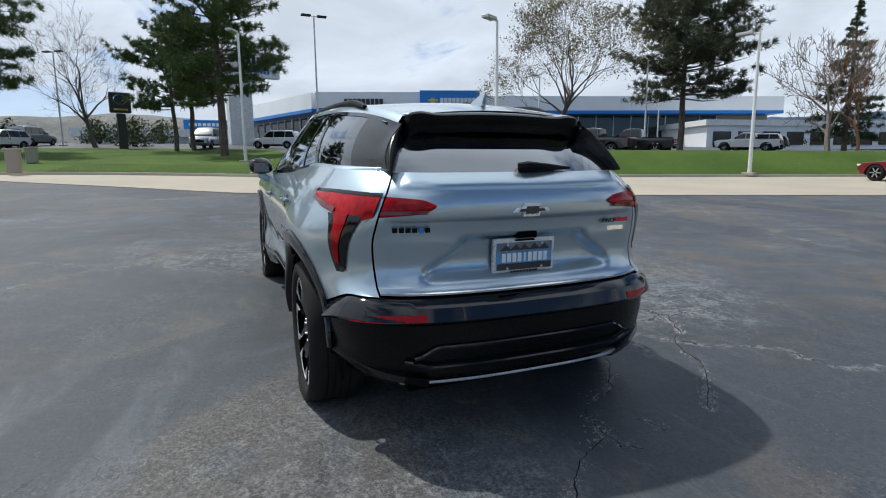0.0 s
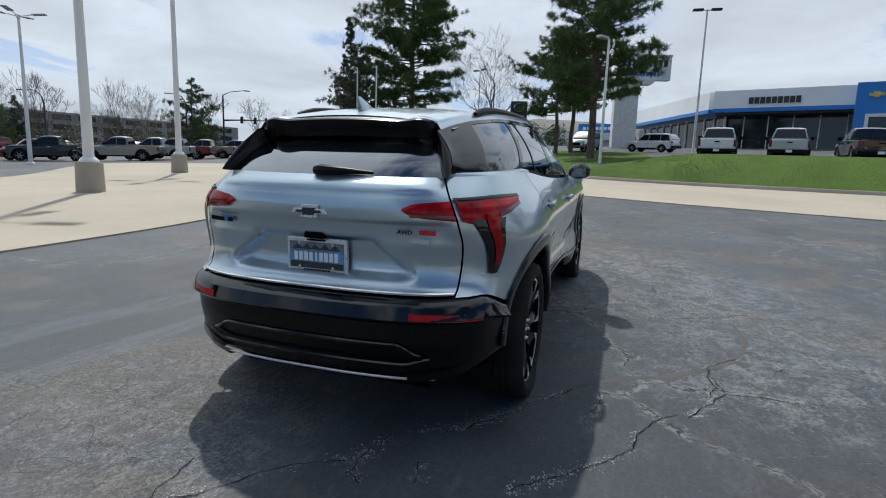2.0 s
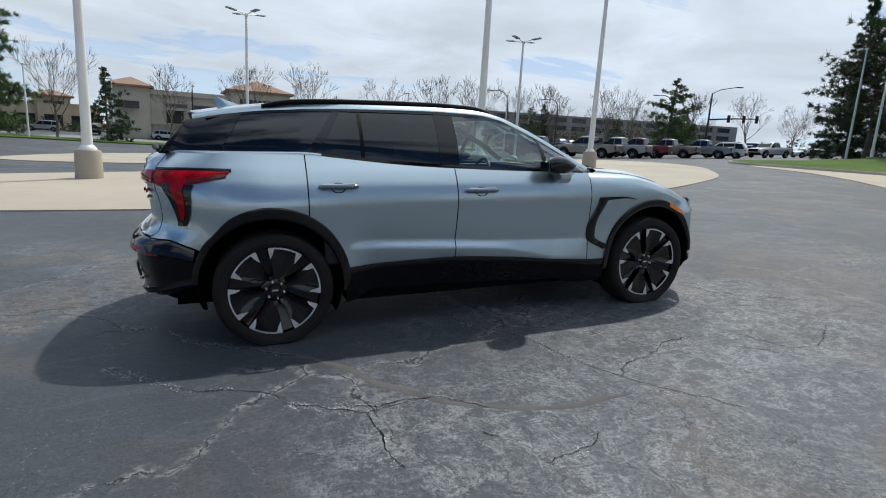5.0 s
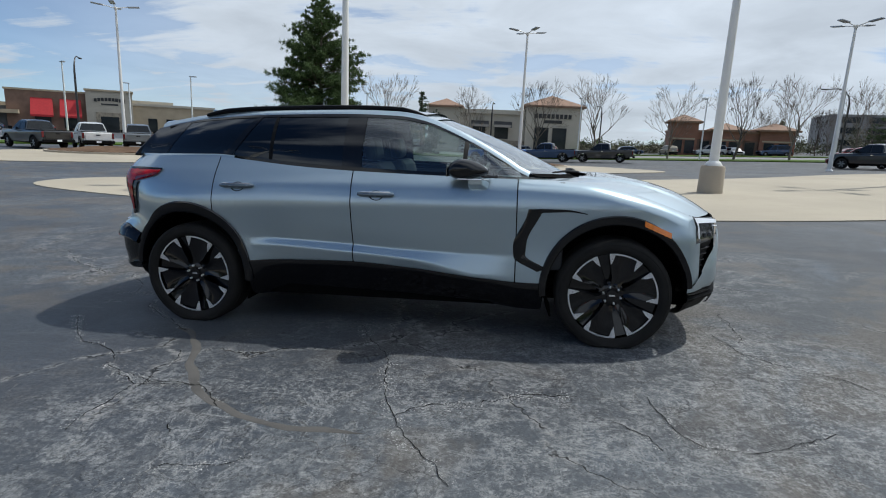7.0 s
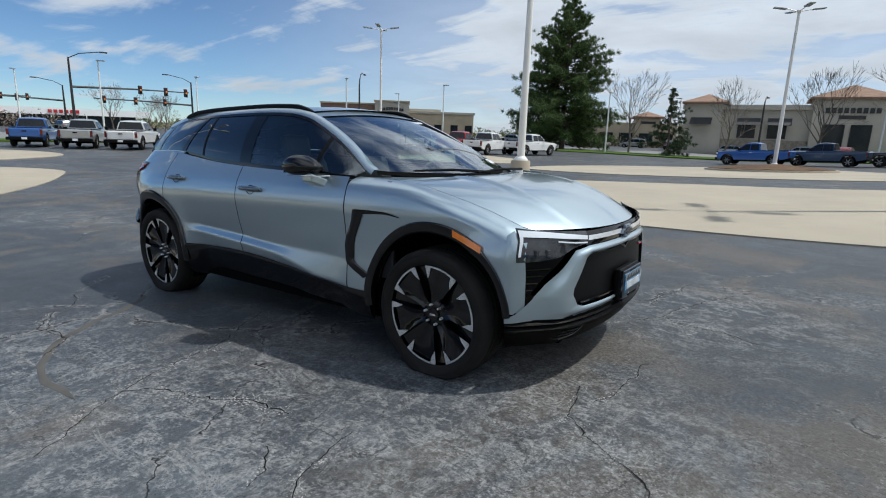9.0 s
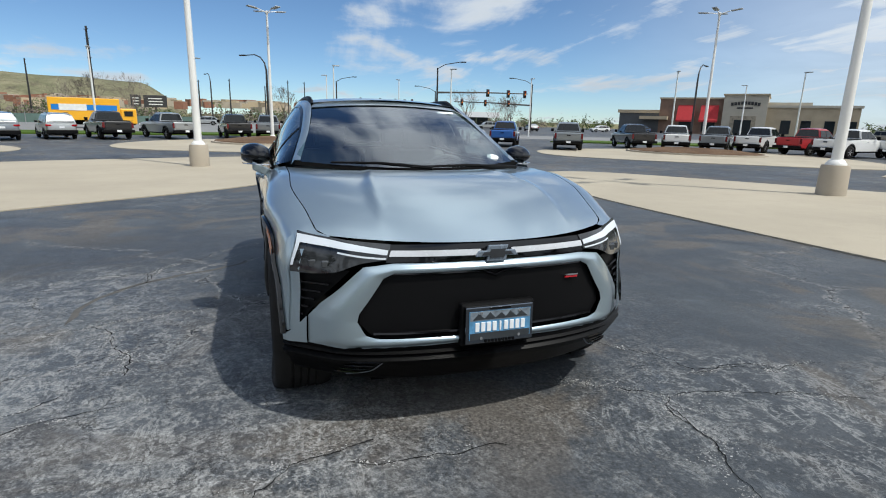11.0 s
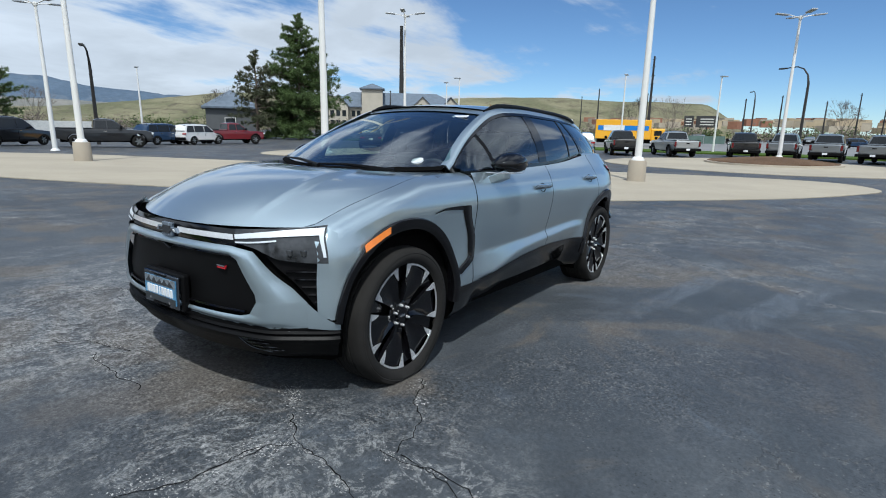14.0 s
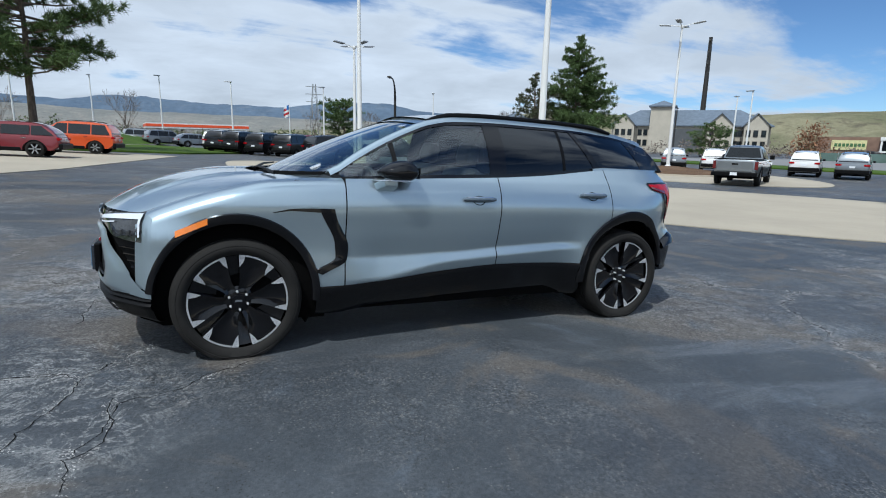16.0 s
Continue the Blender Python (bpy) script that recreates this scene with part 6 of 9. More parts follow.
part("steering_hub", Build().box((0.54, 0.38, 0.98), (0.05, 0.14, 0.10)).tube([(0.525, 0.20, 0.99), (0.525, 0.56, 0.99)], 0.016, 6), SEAT, wheel_, bevel=0.01)
part("mirror_inside", Build().box((0.42, 0, 1.42), (0.03, 0.24, 0.06)), GLOSSBLACK, car, "rear-view mirror", bevel=0.01)
head = [[Vector((lerp(-1.9, 0.15, k / 12), q * 0.55, spl(lerp(-1.9, 0.15, k / 12), TOPX) - 0.01)) for q in (-1, -0.5, 0, 0.5, 1)] for k in range(13)]
part("headliner", Build().grid(head), LINER, car, "pale headliner")
part("cabin_floor", Build().box((-0.4, 0, 0.40), (2.9, 1.5, 0.04)), SHADOWBLACK, car)
part("inner_door", Build().box((0.0, 0.84, 0.80), (2.4, 0.03, 0.60)), SEAT, car, "dark door cards", bevel=0.01)
part("inner_door", Build().box((0.0, -0.84, 0.80), (2.4, 0.03, 0.60)), SEAT, car, "dark door cards", bevel=0.01)

# ---- parked vehicles ----
PAINTS = {n: car_paint(n + " vehicle paint", c, m, 0.3) for n, c, m in (("white", (0.72, 0.72, 0.71), 0.0), ("silver", (0.42, 0.43, 0.43), 0.6), ("grey", (0.25, 0.27, 0.285), 0.7), ("black", (0.006, 0.006, 0.007), 0.0), ("red", (0.42, 0.02, 0.022), 0.15), ("darkred", (0.19, 0.015, 0.02), 0.3), ("blue", (0.02, 0.11, 0.38), 0.35), ("navy", (0.02, 0.05, 0.11), 0.4), ("tan", (0.30, 0.26, 0.20), 0.45), ("orange", (0.70, 0.10, 0.02), 0.25), ("yellow", (0.85, 0.42, 0.02), 0.0))}
CARGLASS = plain("vehicle glass", (0.012, 0.014, 0.016), 0.06, 0, 0.1, 2, 30)


def arch_outline(points, wheels, r, z):
    """A closed side outline whose lower edge, at height z, has round wheel arches."""
    out = list(points)
    for wx in wheels:
        out += [(wx + r * math.cos(math.pi * k / 10), z + r * math.sin(math.pi * k / 10)) for k in range(11)]
    return out


def road_wheel(parent, x, y, r, rim_mat, width=0.26):
    s = 1 if y > 0 else -1
    w = part("wheel", Build().spin([(r * 0.66, -width / 2), (r * 0.9, -width / 2), (r, -width * 0.36), (r, width * 0.36), (r * 0.9, width / 2), (r * 0.66, width / 2)], 20, "y", caps=False), RUBBER, parent, "black tyre on an alloy rim", smooth=True, sharp=50)
    w.matrix_basis = Matrix.Translation((x, y - s * width / 2, r)) @ (Matrix.Identity(4) if s > 0 else Matrix.Rotation(math.pi, 4, "Z"))
    rim = Build().spin([(r * 0.67, width * 0.40), (r * 0.60, width * 0.42), (r * 0.58, width * 0.25), (0.05, width * 0.22)], 20, "y", mi=1)
    for k in range(6):
        a = math.pi * k / 3
        rim.box((0.36 * r * math.cos(a), width * 0.36, 0.36 * r * math.sin(a)), (r * 0.52, width * 0.12, r * 0.13), Matrix.Rotation(-a, 3, "Y"))
    part("rim", rim, [rim_mat, SHADOWBLACK], w, "alloy rim")


def cabin(parent, profile, z0, wide, paint, splits, tail_window=True):
    """Greenhouse lofted over a side profile of (x, z) points from the windscreen's foot over the roof to the tail: narrower towards the roof, with dark panes."""
    top = max(z for x, z in profile)

    def half(z):
        t = max(0.0, (z - z0) / (top - z0))
        return wide * (1 - 0.20 * t - 0.05 * t ** 4)

    rows = []
    for x, z in profile:
        w = half(z)
        crown = 0.03 if z > z0 + 0.3 else 0.0
        rows.append([Vector((x, w, z - 0.02)), Vector((x, w * 0.9, z + 0.3 * crown)), Vector((x, w * 0.5, z + crown)), Vector((x, 0, z + 1.2 * crown)), Vector((x, -w * 0.5, z + crown)), Vector((x, -w * 0.9, z + 0.3 * crown)), Vector((x, -w, z - 0.02))])
    shell = Build().grid(rows[::-1])
    for s in (1, -1):
        ring = [Vector((x, s * half(z), z - 0.02)) for x, z in profile]
        foot = [Vector((profile[-1][0], s * wide, z0 - 0.05)), Vector((profile[0][0], s * wide, z0 - 0.05))]
        pts = ring + foot
        shell.add(pts, [tuple(range(len(pts))) if s > 0 else tuple(reversed(range(len(pts))))])
    part("cab", shell, paint, parent, smooth=True, sharp=35)
    peak = max(range(len(profile)), key=lambda k: profile[k][1])

    def edge(z, front):
        pts = profile[: peak + 1] if front else profile[peak:][::-1]
        for (xa, za), (xb, zb) in zip(pts, pts[1:]):
            if za <= z <= zb:
                return lerp(xa, xb, (z - za) / max(1e-6, zb - za))
        return pts[-1][0]

    lo, hi = z0 + 0.05, top - 0.13
    cuts = [None] + list(splits) + [None]
    for s in (1, -1):
        for a, b in zip(cuts, cuts[1:]):
            quad = []
            for x_of, z in ((a, lo), (b, lo), (b, hi), (a, hi)):
                if x_of is None:
                    x_of = edge(z, True) - 0.10 if (z, x_of) and a is None and len(quad) in (0, 3) else edge(z, False) + 0.10
                else:
                    x_of = x_of - 0.03 if x_of == a else x_of + 0.03
                quad.append(Vector((x_of, s * (half(z) + 0.008), z)))
            part("side_window", Build().add(quad, [(0, 1, 2, 3) if s < 0 else (3, 2, 1, 0)]), CARGLASS, parent, "dark tinted glass", solid=0.008)
    for front in (True, False) if tail_window else (True,):
        quad = []
        za, zb = z0 + (0.06 if front else 0.10), top - 0.10
        out = 0.02 if front else -0.02
        for z, sd in ((za, -1), (za, 1), (zb, 1), (zb, -1)):
            quad.append(Vector((edge(z, front) + out, sd * (half(z) - 0.09), z + 0.012)))
        part("windscreen" if front else "rear_window", Build().add(quad, [(0, 1, 2, 3) if front else (3, 2, 1, 0)]), CARGLASS, parent, "dark tinted glass", solid=0.008)


def body_shell(outline, wide, low, high):
    """Side outline drawn across the car, pulled in towards the sills, the shoulders and the corners."""
    b = Build()
    n = 10
    xs = [x for x, z in outline]
    x0, x1 = min(xs), max(xs)
    rings = []
    for k in range(n + 1):
        v = -math.cos(math.pi * k / n)
        y = wide / 2 * (abs(v) ** 0.55) * (1 if v > 0 else -1)
        pull = abs(v) ** 5
        ring = []
        for x, z in outline:
            t = (z - low) / (high - low)
            ends = (abs((x - (x0 + x1) / 2) / ((x1 - x0) / 2))) ** 8
            yy = y * (1 - 0.05 * pull * (2 * t - 1.1) ** 2 - 0.10 * pull * ends)
            ring.append(Vector((x - 0.12 * pull * ends * (1 if x > 0 else -1), yy, z - 0.045 * pull * max(0.0, t) ** 3)))
        rings.append(ring)
    return b.rings(rings)


def pickup(paint):
    e = new("pickup_truck")
    r = 0.41
    wheels = (1.95, -1.72)
    side = [(-2.92, 0.62), (-2.95, 1.16), (-2.90, 1.26), (-0.55, 1.28), (1.0, 1.26), (1.15, 1.25), (2.55, 1.17), (2.86, 1.08), (2.93, 0.80), (2.90, 0.48), (2.5, 0.46)]
    outline = arch_outline(side, wheels, 0.52, 0.46) + [(-2.35, 0.50)]
    part("body", body_shell(outline, 2.02, 0.46, 1.28), paint, e, smooth=True, sharp=40)
    # flat panel at rail height; its black stands in for an open bed's shade
    part("bed_panel", Build().box((-1.75, 0, 1.272), (2.1, 1.66, 0.02)), SHADOWBLACK, e, "flat panel painted near-black for the shade of an open bed")
    cabin(e, [(1.28, 1.24), (0.95, 1.50), (0.60, 1.80), (0.40, 1.89), (0.0, 1.92), (-0.40, 1.90), (-0.60, 1.84), (-0.70, 1.26)], 1.24, 0.93, paint, (0.12,))
    part("bed_rail", Build().box((-1.75, 0.93, 1.285), (2.15, 0.10, 0.03)), BLACK, e, bevel=0.01)
    part("bed_rail", Build().box((-1.75, -0.93, 1.285), (2.15, 0.10, 0.03)), BLACK, e, bevel=0.01)
    part("tailgate", Build().box((-2.945, 0, 0.95), (0.05, 1.56, 0.50)), paint, e, bevel=0.02)
    part("gate_handle", Build().box((-2.975, 0, 1.06), (0.03, 0.26, 0.07)), BLACK, e, bevel=0.01)
    part("rear_bumper", Build().box((-3.0, 0, 0.58), (0.22, 1.98, 0.20)), BLACK, e, "dark rear step bumper", bevel=0.03)
    part("plate", Build().box((-3.118, 0, 0.60), (0.012, 0.30, 0.14)), LAMPWHITE, e, "plain white plate")
    for s in (1, -1):
        part("tail_lamp", Build().box((-2.885, s * 0.90, 1.0), (0.09, 0.15, 0.38)), DARKRED, e, "red tail lamp", bevel=0.02)
        part("head_lamp", Build().box((2.86, s * 0.80, 0.98), (0.12, 0.34, 0.16)), LAMPWHITE, e, "clear head lamp", bevel=0.02)
        part("door_mirror", Build().box((0.95, s * 1.13, 1.36), (0.12, 0.22, 0.22)), BLACK, e, "black door mirror", bevel=0.03)
        for wx in wheels:
            road_wheel(e, wx, s * 1.01, r, STEEL)
    part("grille", Build().box((2.90, 0, 0.92), (0.07, 1.22, 0.34)), BLACK, e, "black grille", bevel=0.02)
    for s in (1, -1):
        for wx in wheels:
            arc = [(wx + 0.50 * math.cos(math.pi * k / 12), s * 0.985, 0.46 + 0.50 * math.sin(math.pi * k / 12)) for k in range(13)]
            part("arch_trim", Build().tube(arc, 0.035, 5), BLACK, e, smooth=True)
        part("door_handle", Build().box((0.0, s * 1.0, 1.10), (0.20, 0.03, 0.035)), CHROME, e)
        part("step_board", Build().box((0.12, s * 0.96, 0.44), (1.9, 0.14, 0.06)), BLACK, e, bevel=0.01)
    part("front_bumper", Build().box((2.92, 0, 0.55), (0.18, 1.96, 0.22)), BLACK, e, bevel=0.03)
    part("underbody", Build().box((0, 0, 0.46), (5.2, 1.5, 0.20)), SHADOWBLACK, e)
    return e


def estate(paint, long=4.75, high=1.72, name="sport_utility_car", low=1.02):
    """A closed car: tall for a sport utility, lower for a hatchback."""
    e = new(name)
    h = long / 2
    r = 0.36
    wheels = (h - 0.92, -h + 0.95)
    side = [(-h + 0.02, 0.50), (-h - 0.02, 0.72), (-h + 0.06, low - 0.02), (-h + 0.3, low + 0.04), (h * 0.35, low), (h - 0.35, low - 0.14), (h - 0.05, low - 0.30), (h, 0.48), (h - 0.25, 0.28)]
    outline = arch_outline(side, wheels, r + 0.08, 0.30) + [(-h + 0.3, 0.32)]
    part("body", body_shell(outline, 1.88, 0.28, low), paint, e, smooth=True, sharp=40)
    back = 0.30 if high > 1.6 else 0.55
    cabin(e, [(h * 0.46, low - 0.03), (h * 0.34, lerp(low, high, 0.42)), (h * 0.18, lerp(low, high, 0.84)), (h * 0.06, high - 0.03), (-h * 0.2, high), (-h * 0.55, high - 0.02), (-h + back + 0.10, high - 0.10), (-h + back * 0.55, lerp(low, high, 0.45)), (-h + 0.10, low)], low - 0.01, 0.87, paint, (-0.05 * h, -0.52 * h))
    if high > 1.6:
        for s in (1, -1):
            part("roof_rail", Build().tube([(h * 0.0, s * 0.60, high + 0.01), (-h * 0.1, s * 0.60, high + 0.05), (-h * 0.6, s * 0.60, high + 0.04), (-h * 0.68, s * 0.60, high - 0.01)], 0.018, 6), BLACK, e, smooth=True)
    part("rear_bumper", Build().box((-h, 0, 0.50), (0.16, 1.78, 0.26)), BLACK, e, "dark lower bumper", bevel=0.04)
    part("plate", Build().box((-h - 0.03, 0, 0.80), (0.012, 0.30, 0.13)), LAMPWHITE, e, "plain white plate")
    for s in (1, -1):
        part("tail_lamp", Build().box((-h + 0.07, s * 0.73, low - 0.10), (0.14, 0.32, 0.11)), REDLENS, e, "red tail lamp", bevel=0.02)
        part("head_lamp", Build().box((h - 0.15, s * 0.68, low - 0.25), (0.18, 0.34, 0.09)), LAMPWHITE, e, "clear head lamp", bevel=0.02)
        part("door_mirror", Build().box((h * 0.28, s * 0.99, low + 0.10), (0.10, 0.18, 0.13)), BLACK, e, bevel=0.03)
        part("sill", Build().box((0, s * 0.90, 0.34), (long - 2.9, 0.05, 0.16)), BLACK, e, bevel=0.02)
        part("door_line", Build().box((-0.05 * h, s * 0.932, 0.68), (0.012, 0.012, 0.60)), SHADOWBLACK, e)
        for hx in (0.02, -0.42):
            part("door_handle", Build().box((hx * h, s * 0.935, low - 0.10), (0.17, 0.02, 0.03)), CHROME, e)
        for wx in wheels:
            arc = [(wx + (r + 0.07) * math.cos(math.pi * k / 12), s * 0.915, 0.30 + (r + 0.07) * math.sin(math.pi * k / 12)) for k in range(13)]
            part("arch_trim", Build().tube(arc, 0.028, 5), BLACK, e, smooth=True)
        for wx in wheels:
            road_wheel(e, wx, s * 0.93, r, STEEL, 0.23)
    part("grille", Build().box((h - 0.03, 0, 0.62), (0.06, 1.0, 0.22)), BLACK, e, bevel=0.02)
    part("underbody", Build().box((0, 0, 0.32), (long - 0.7, 1.4, 0.16)), SHADOWBLACK, e)
    return e


MASTERS = {}
LABELS = {"pickup": ("{} crew-cab pickup truck parked on the lot", "pickup truck", "parked pickup trucks"), "suv": ("{} sport utility car parked on the lot", "car", "parked cars"), "big": ("{} full-size sport utility car parked on the lot", "car", "parked cars"), "low": ("{} low hatchback parked on the lot", "car", "parked cars")}
WORDS = {"navy": "dark blue", "darkred": "dark red"}


def park(kind, color, x, y, heading, z=None):
    z = ground_z(x, y) + 0.02 if z is None else z
    pitch = math.degrees(math.atan(SLOPE)) if -4 < x < 80 else 0.0
    tilt = Matrix.Rotation(radians(-pitch), 4, "Y")
    m = Matrix.Translation((x, y, z)) @ tilt @ Matrix.Rotation(radians(heading), 4, "Z")
    if kind not in MASTERS:
        make = {"pickup": lambda: pickup(PAINTS[color]), "suv": lambda: estate(PAINTS[color]), "big": lambda: estate(PAINTS[color], 5.3, 1.88, "full_size_car", 1.10), "low": lambda: estate(PAINTS[color], 4.55, 1.48, "hatchback", 0.92)}[kind]
        ob = make()
        ob.matrix_basis = m
        MASTERS[kind] = ob
    else:
        ob = copy_thing(MASTERS[kind], m)
        for o in ob.children:
            if o.name.split(".")[0] in ("body", "cab", "tailgate"):
                o.material_slots[0].link = "OBJECT"
                o.material_slots[0].material = PAINTS[color]
    label, cat, group = LABELS[kind]
    return tagged(ob, label.format(WORDS.get(color, color)), cat, group)


# west row, tails to the lot
for kind, color, x, y, h in (("pickup", "black", -42.0, -11.2, 205), ("pickup", "silver", -43.6, -7.4, 212), ("pickup", "black", -45.6, -2.6, 190), ("pickup", "grey", -46.6, 0.2, 178), ("pickup", "grey", -45.6, 3.0, 176), ("pickup", "grey", -45.0, 6.2, 165), ("pickup", "blue", -42.6, 10.8, 152), ("pickup", "silver", -40.0, 13.0, 148), ("pickup", "white", -37.6, 15.2, 140), ("pickup", "blue", -36.0, 18.2, 150), ("pickup", "grey", -31.5, 21.2, 150)):
    park(kind, color, x, y, h)
# north-west row
for kind, color, x, y, h in (("pickup", "black", -34.0, 29.0, 160), ("pickup", "white", -31.9, 31.6, 140), ("pickup", "grey", -29.8, 33.9, 128), ("pickup", "white", -28.4, 36.9, 112), ("pickup", "red", -25.4, 38.4, 98), ("pickup", "white", -22.6, 38.6, 95), ("pickup", "white", -20.6, 43.0, 78)):
    park(kind, color, x, y, h)
# south-west: electric cars and one truck
for kind, color, x, y, h in (("suv", "black", -32.6, -30.6, 225), ("suv", "grey", -34.4, -27.9, 222), ("suv", "white", -35.8, -25.3, 220), ("pickup", "grey", -24.6, -14.6, 208), ("suv", "white", -38.2, -19.6, 208), ("suv", "grey", -38.4, -16.6, 205), ("suv", "silver", -41.0, -14.2, 205)):
    park(kind, color, x, y, h)
# south row
for kind, color, x, y, h in (("big", "white", -1.4, -53.5, 250), ("big", "black", -2.0, -48.4, 232), ("big", "black", -3.2, -46.8, 232), ("big", "black", -5.0, -45.4, 232), ("big", "black", -7.0, -44.0, 232), ("big", "black", -9.8, -42.2, 205), ("pickup", "black", -14.2, -38.6, 160), ("suv", "navy", -21.0, -43.4, 190), ("suv", "white", -23.8, -43.0, 195), ("pickup", "darkred", -27.2, -43.2, 172), ("pickup", "darkred", -9.5, -52, 200), ("low", "darkred", 8.9, -25.6, -4), ("suv", "orange", 7.5, -32.4, -10), ("low", "grey", 0.5, -62, 200), ("suv", "grey", 3.5, -66, 200), ("suv", "silver", 6, -70, 190), ("big", "white", 9.5, -68, 200), ("low", "grey", -3, -64, 200)):
    park(kind, color, x, y, h)
# north row
for kind, color, x, y, h in (("pickup", "blue", -3.0, 52.0, 168), ("pickup", "navy", 2.2, 52.6, 168), ("pickup", "black", 7.8, 53.0, 168), ("pickup", "black", 26.5, 41.5, 128), ("pickup", "tan", 29.2, 37.4, 120), ("pickup", "silver", 32.8, 37.6, 120), ("pickup", "darkred", 36.2, 38.6, 120), ("pickup", "tan", 41.2, 39.9, 120), ("pickup", "grey", 45.5, 39.5, 120), ("suv", "darkred", 27.5, 45.5, 150), ("suv", "white", 49, 40, 120), ("pickup", "silver", 60.0, 42.9, 182), ("pickup", "grey", 66.6, 39.9, 182), ("low", "white", 70, 45, 160), ("low", "grey", 75, 47, 160), ("suv", "white", 80, 44, 150), ("low", "silver", 66, 52, 150), ("suv", "navy", 72, 56, 150)):
    park(kind, color, x, y, h)
# showroom lot above the bank
for kind, color, x, y, h in (("pickup", "white", 32.2, -6.6, -10), ("pickup", "silver", 32.2, -10.3, -13), ("pickup", "black", 31.2, -13.8, -8), ("pickup", "white", 30.0, -16.6, 12), ("pickup", "blue", 29.2, -20.0, 24), ("pickup", "black", 28.6, -23.9, 30), ("pickup", "black", 28.6, -27.6, 38), ("big", "silver", 50.5, 2.6, 165), ("big", "grey", 60.5, 18.6, -15), ("suv", "white", 56.0, 19.8, 150), ("pickup", "white", 35.0, -47.6, 30), ("big", "white", 38.5, -53.0, 30), ("suv", "silver", 41.5, -57.5, 30), ("suv", "black", 44, -62, 30), ("suv", "white", 50, -3.5, 60), ("low", "white", 58, 25, 170), ("suv", "silver", 62, 27, 170), ("low", "white", 66, 29, 170)):
    park(kind, color, x, y, h, bank_z(x, y) + 0.02)
# traffic and cars beyond the road
random.seed(5)
for k in range(26):
    x = -60 + 6.4 * k + random.uniform(-1.5, 1.5)
    y = random.choice((88.5, 96, 97, 79)) if x > -20 else 92 + random.uniform(0, 6) - x * 0.1
    park(random.choice(("suv", "low", "big")), random.choice(("white", "grey", "silver", "black", "navy", "darkred", "tan")), x, y, random.choice((0, 90, 180, 270)) + random.uniform(-8, 8))
for k in range(18):
    y = -50 + 8.2 * k + random.uniform(-2, 2)
    park(random.choice(("suv", "low")), random.choice(("white", "grey", "silver", "black", "navy")), -92 - random.uniform(0, 22), y, random.choice((90, 270, 180)) + random.uniform(-8, 8))

# ---- lot lamps ----
def lot_lamp(x, y, high, base=True, turn=0.0, arms=4, z=None, lean=0):
    z = ground_z(x, y) + 0.02 if z is None else z
    e = thing("lot_lamp", pose(x, y, z, 0, 0, turn), "tall white steel lot lamp on a concrete base" if base else "tall white steel lot lamp with slim heads", "lamp post", "lot lamps")
    foot = 0.0
    if base:
        part("concrete_base", Build().spin([(0.335, -0.1), (0.335, 0.0), (0.32, 0.70), (0.30, 0.76), (0.0, 0.765)], 28), BASE, e, "round cast concrete base", smooth=True)
        foot = 0.762
    part("base_cover", Build().spin([(0.235, foot), (0.235, foot + 0.03), (0.18, foot + 0.10), (0.155, foot + 0.13), (0, foot + 0.13)], 16), WHITE, e, smooth=True)
    part("pole", Build().spin([(0.132, foot + 0.1), (0.128, foot + 0.5), (0.072, high), (0.0, high + 0.02)], 14), WHITE, e, smooth=True)
    part("collar", Build().spin([(0.11, high - 0.2), (0.12, high - 0.16), (0.12, high - 0.02), (0.0, high)], 12), WHITE, e, smooth=True)
    for k in range(arms):
        a = 2 * math.pi * k / arms
        d = Vector((math.cos(a), math.sin(a), 0))
        part("arm", Build().tube([d * 0.06 + Vector((0, 0, high - 0.1)), d * 0.6 + Vector((0, 0, high + 0.02)), d * 0.8 + Vector((0, 0, high + 0.05))], 0.03, 6), WHITE, e)
        m = Matrix.Rotation(a, 3, "Z") @ Matrix.Rotation(radians(-6), 3, "Y")
        head = Build().box(d * 1.15 + Vector((0, 0, high + 0.08)), (0.75, 0.34, 0.07), m)
        part("luminaire", head, STEEL, e, "slim grey lamp head", bevel=0.015)
    return e


for spot in ((5.9, 11.8, 9.4), (14.2, 17.0, 9.4), (-5.3, 12.8, 9.4), (-16.9, -2.9, 9.4), (-9.4, -11.4, 9.4), (-6.2, -22.3, 9.4)):
    lot_lamp(*spot, turn=20)
for x, y, h in ((-39.2, 0.3, 8.9), (-30.6, -25.0, 9.9), (-29.6, 32.2, 9.8), (-0.3, 38.8, 9.6), (19.9, 34.5, 9.0)):
    lot_lamp(x, y, h, base=False, turn=30, z=ground_z(x, y) + (0.36 if x < 10 else 0.02))
lot_lamp(-9.0, -32.8, 7.8, base=False, turn=15)


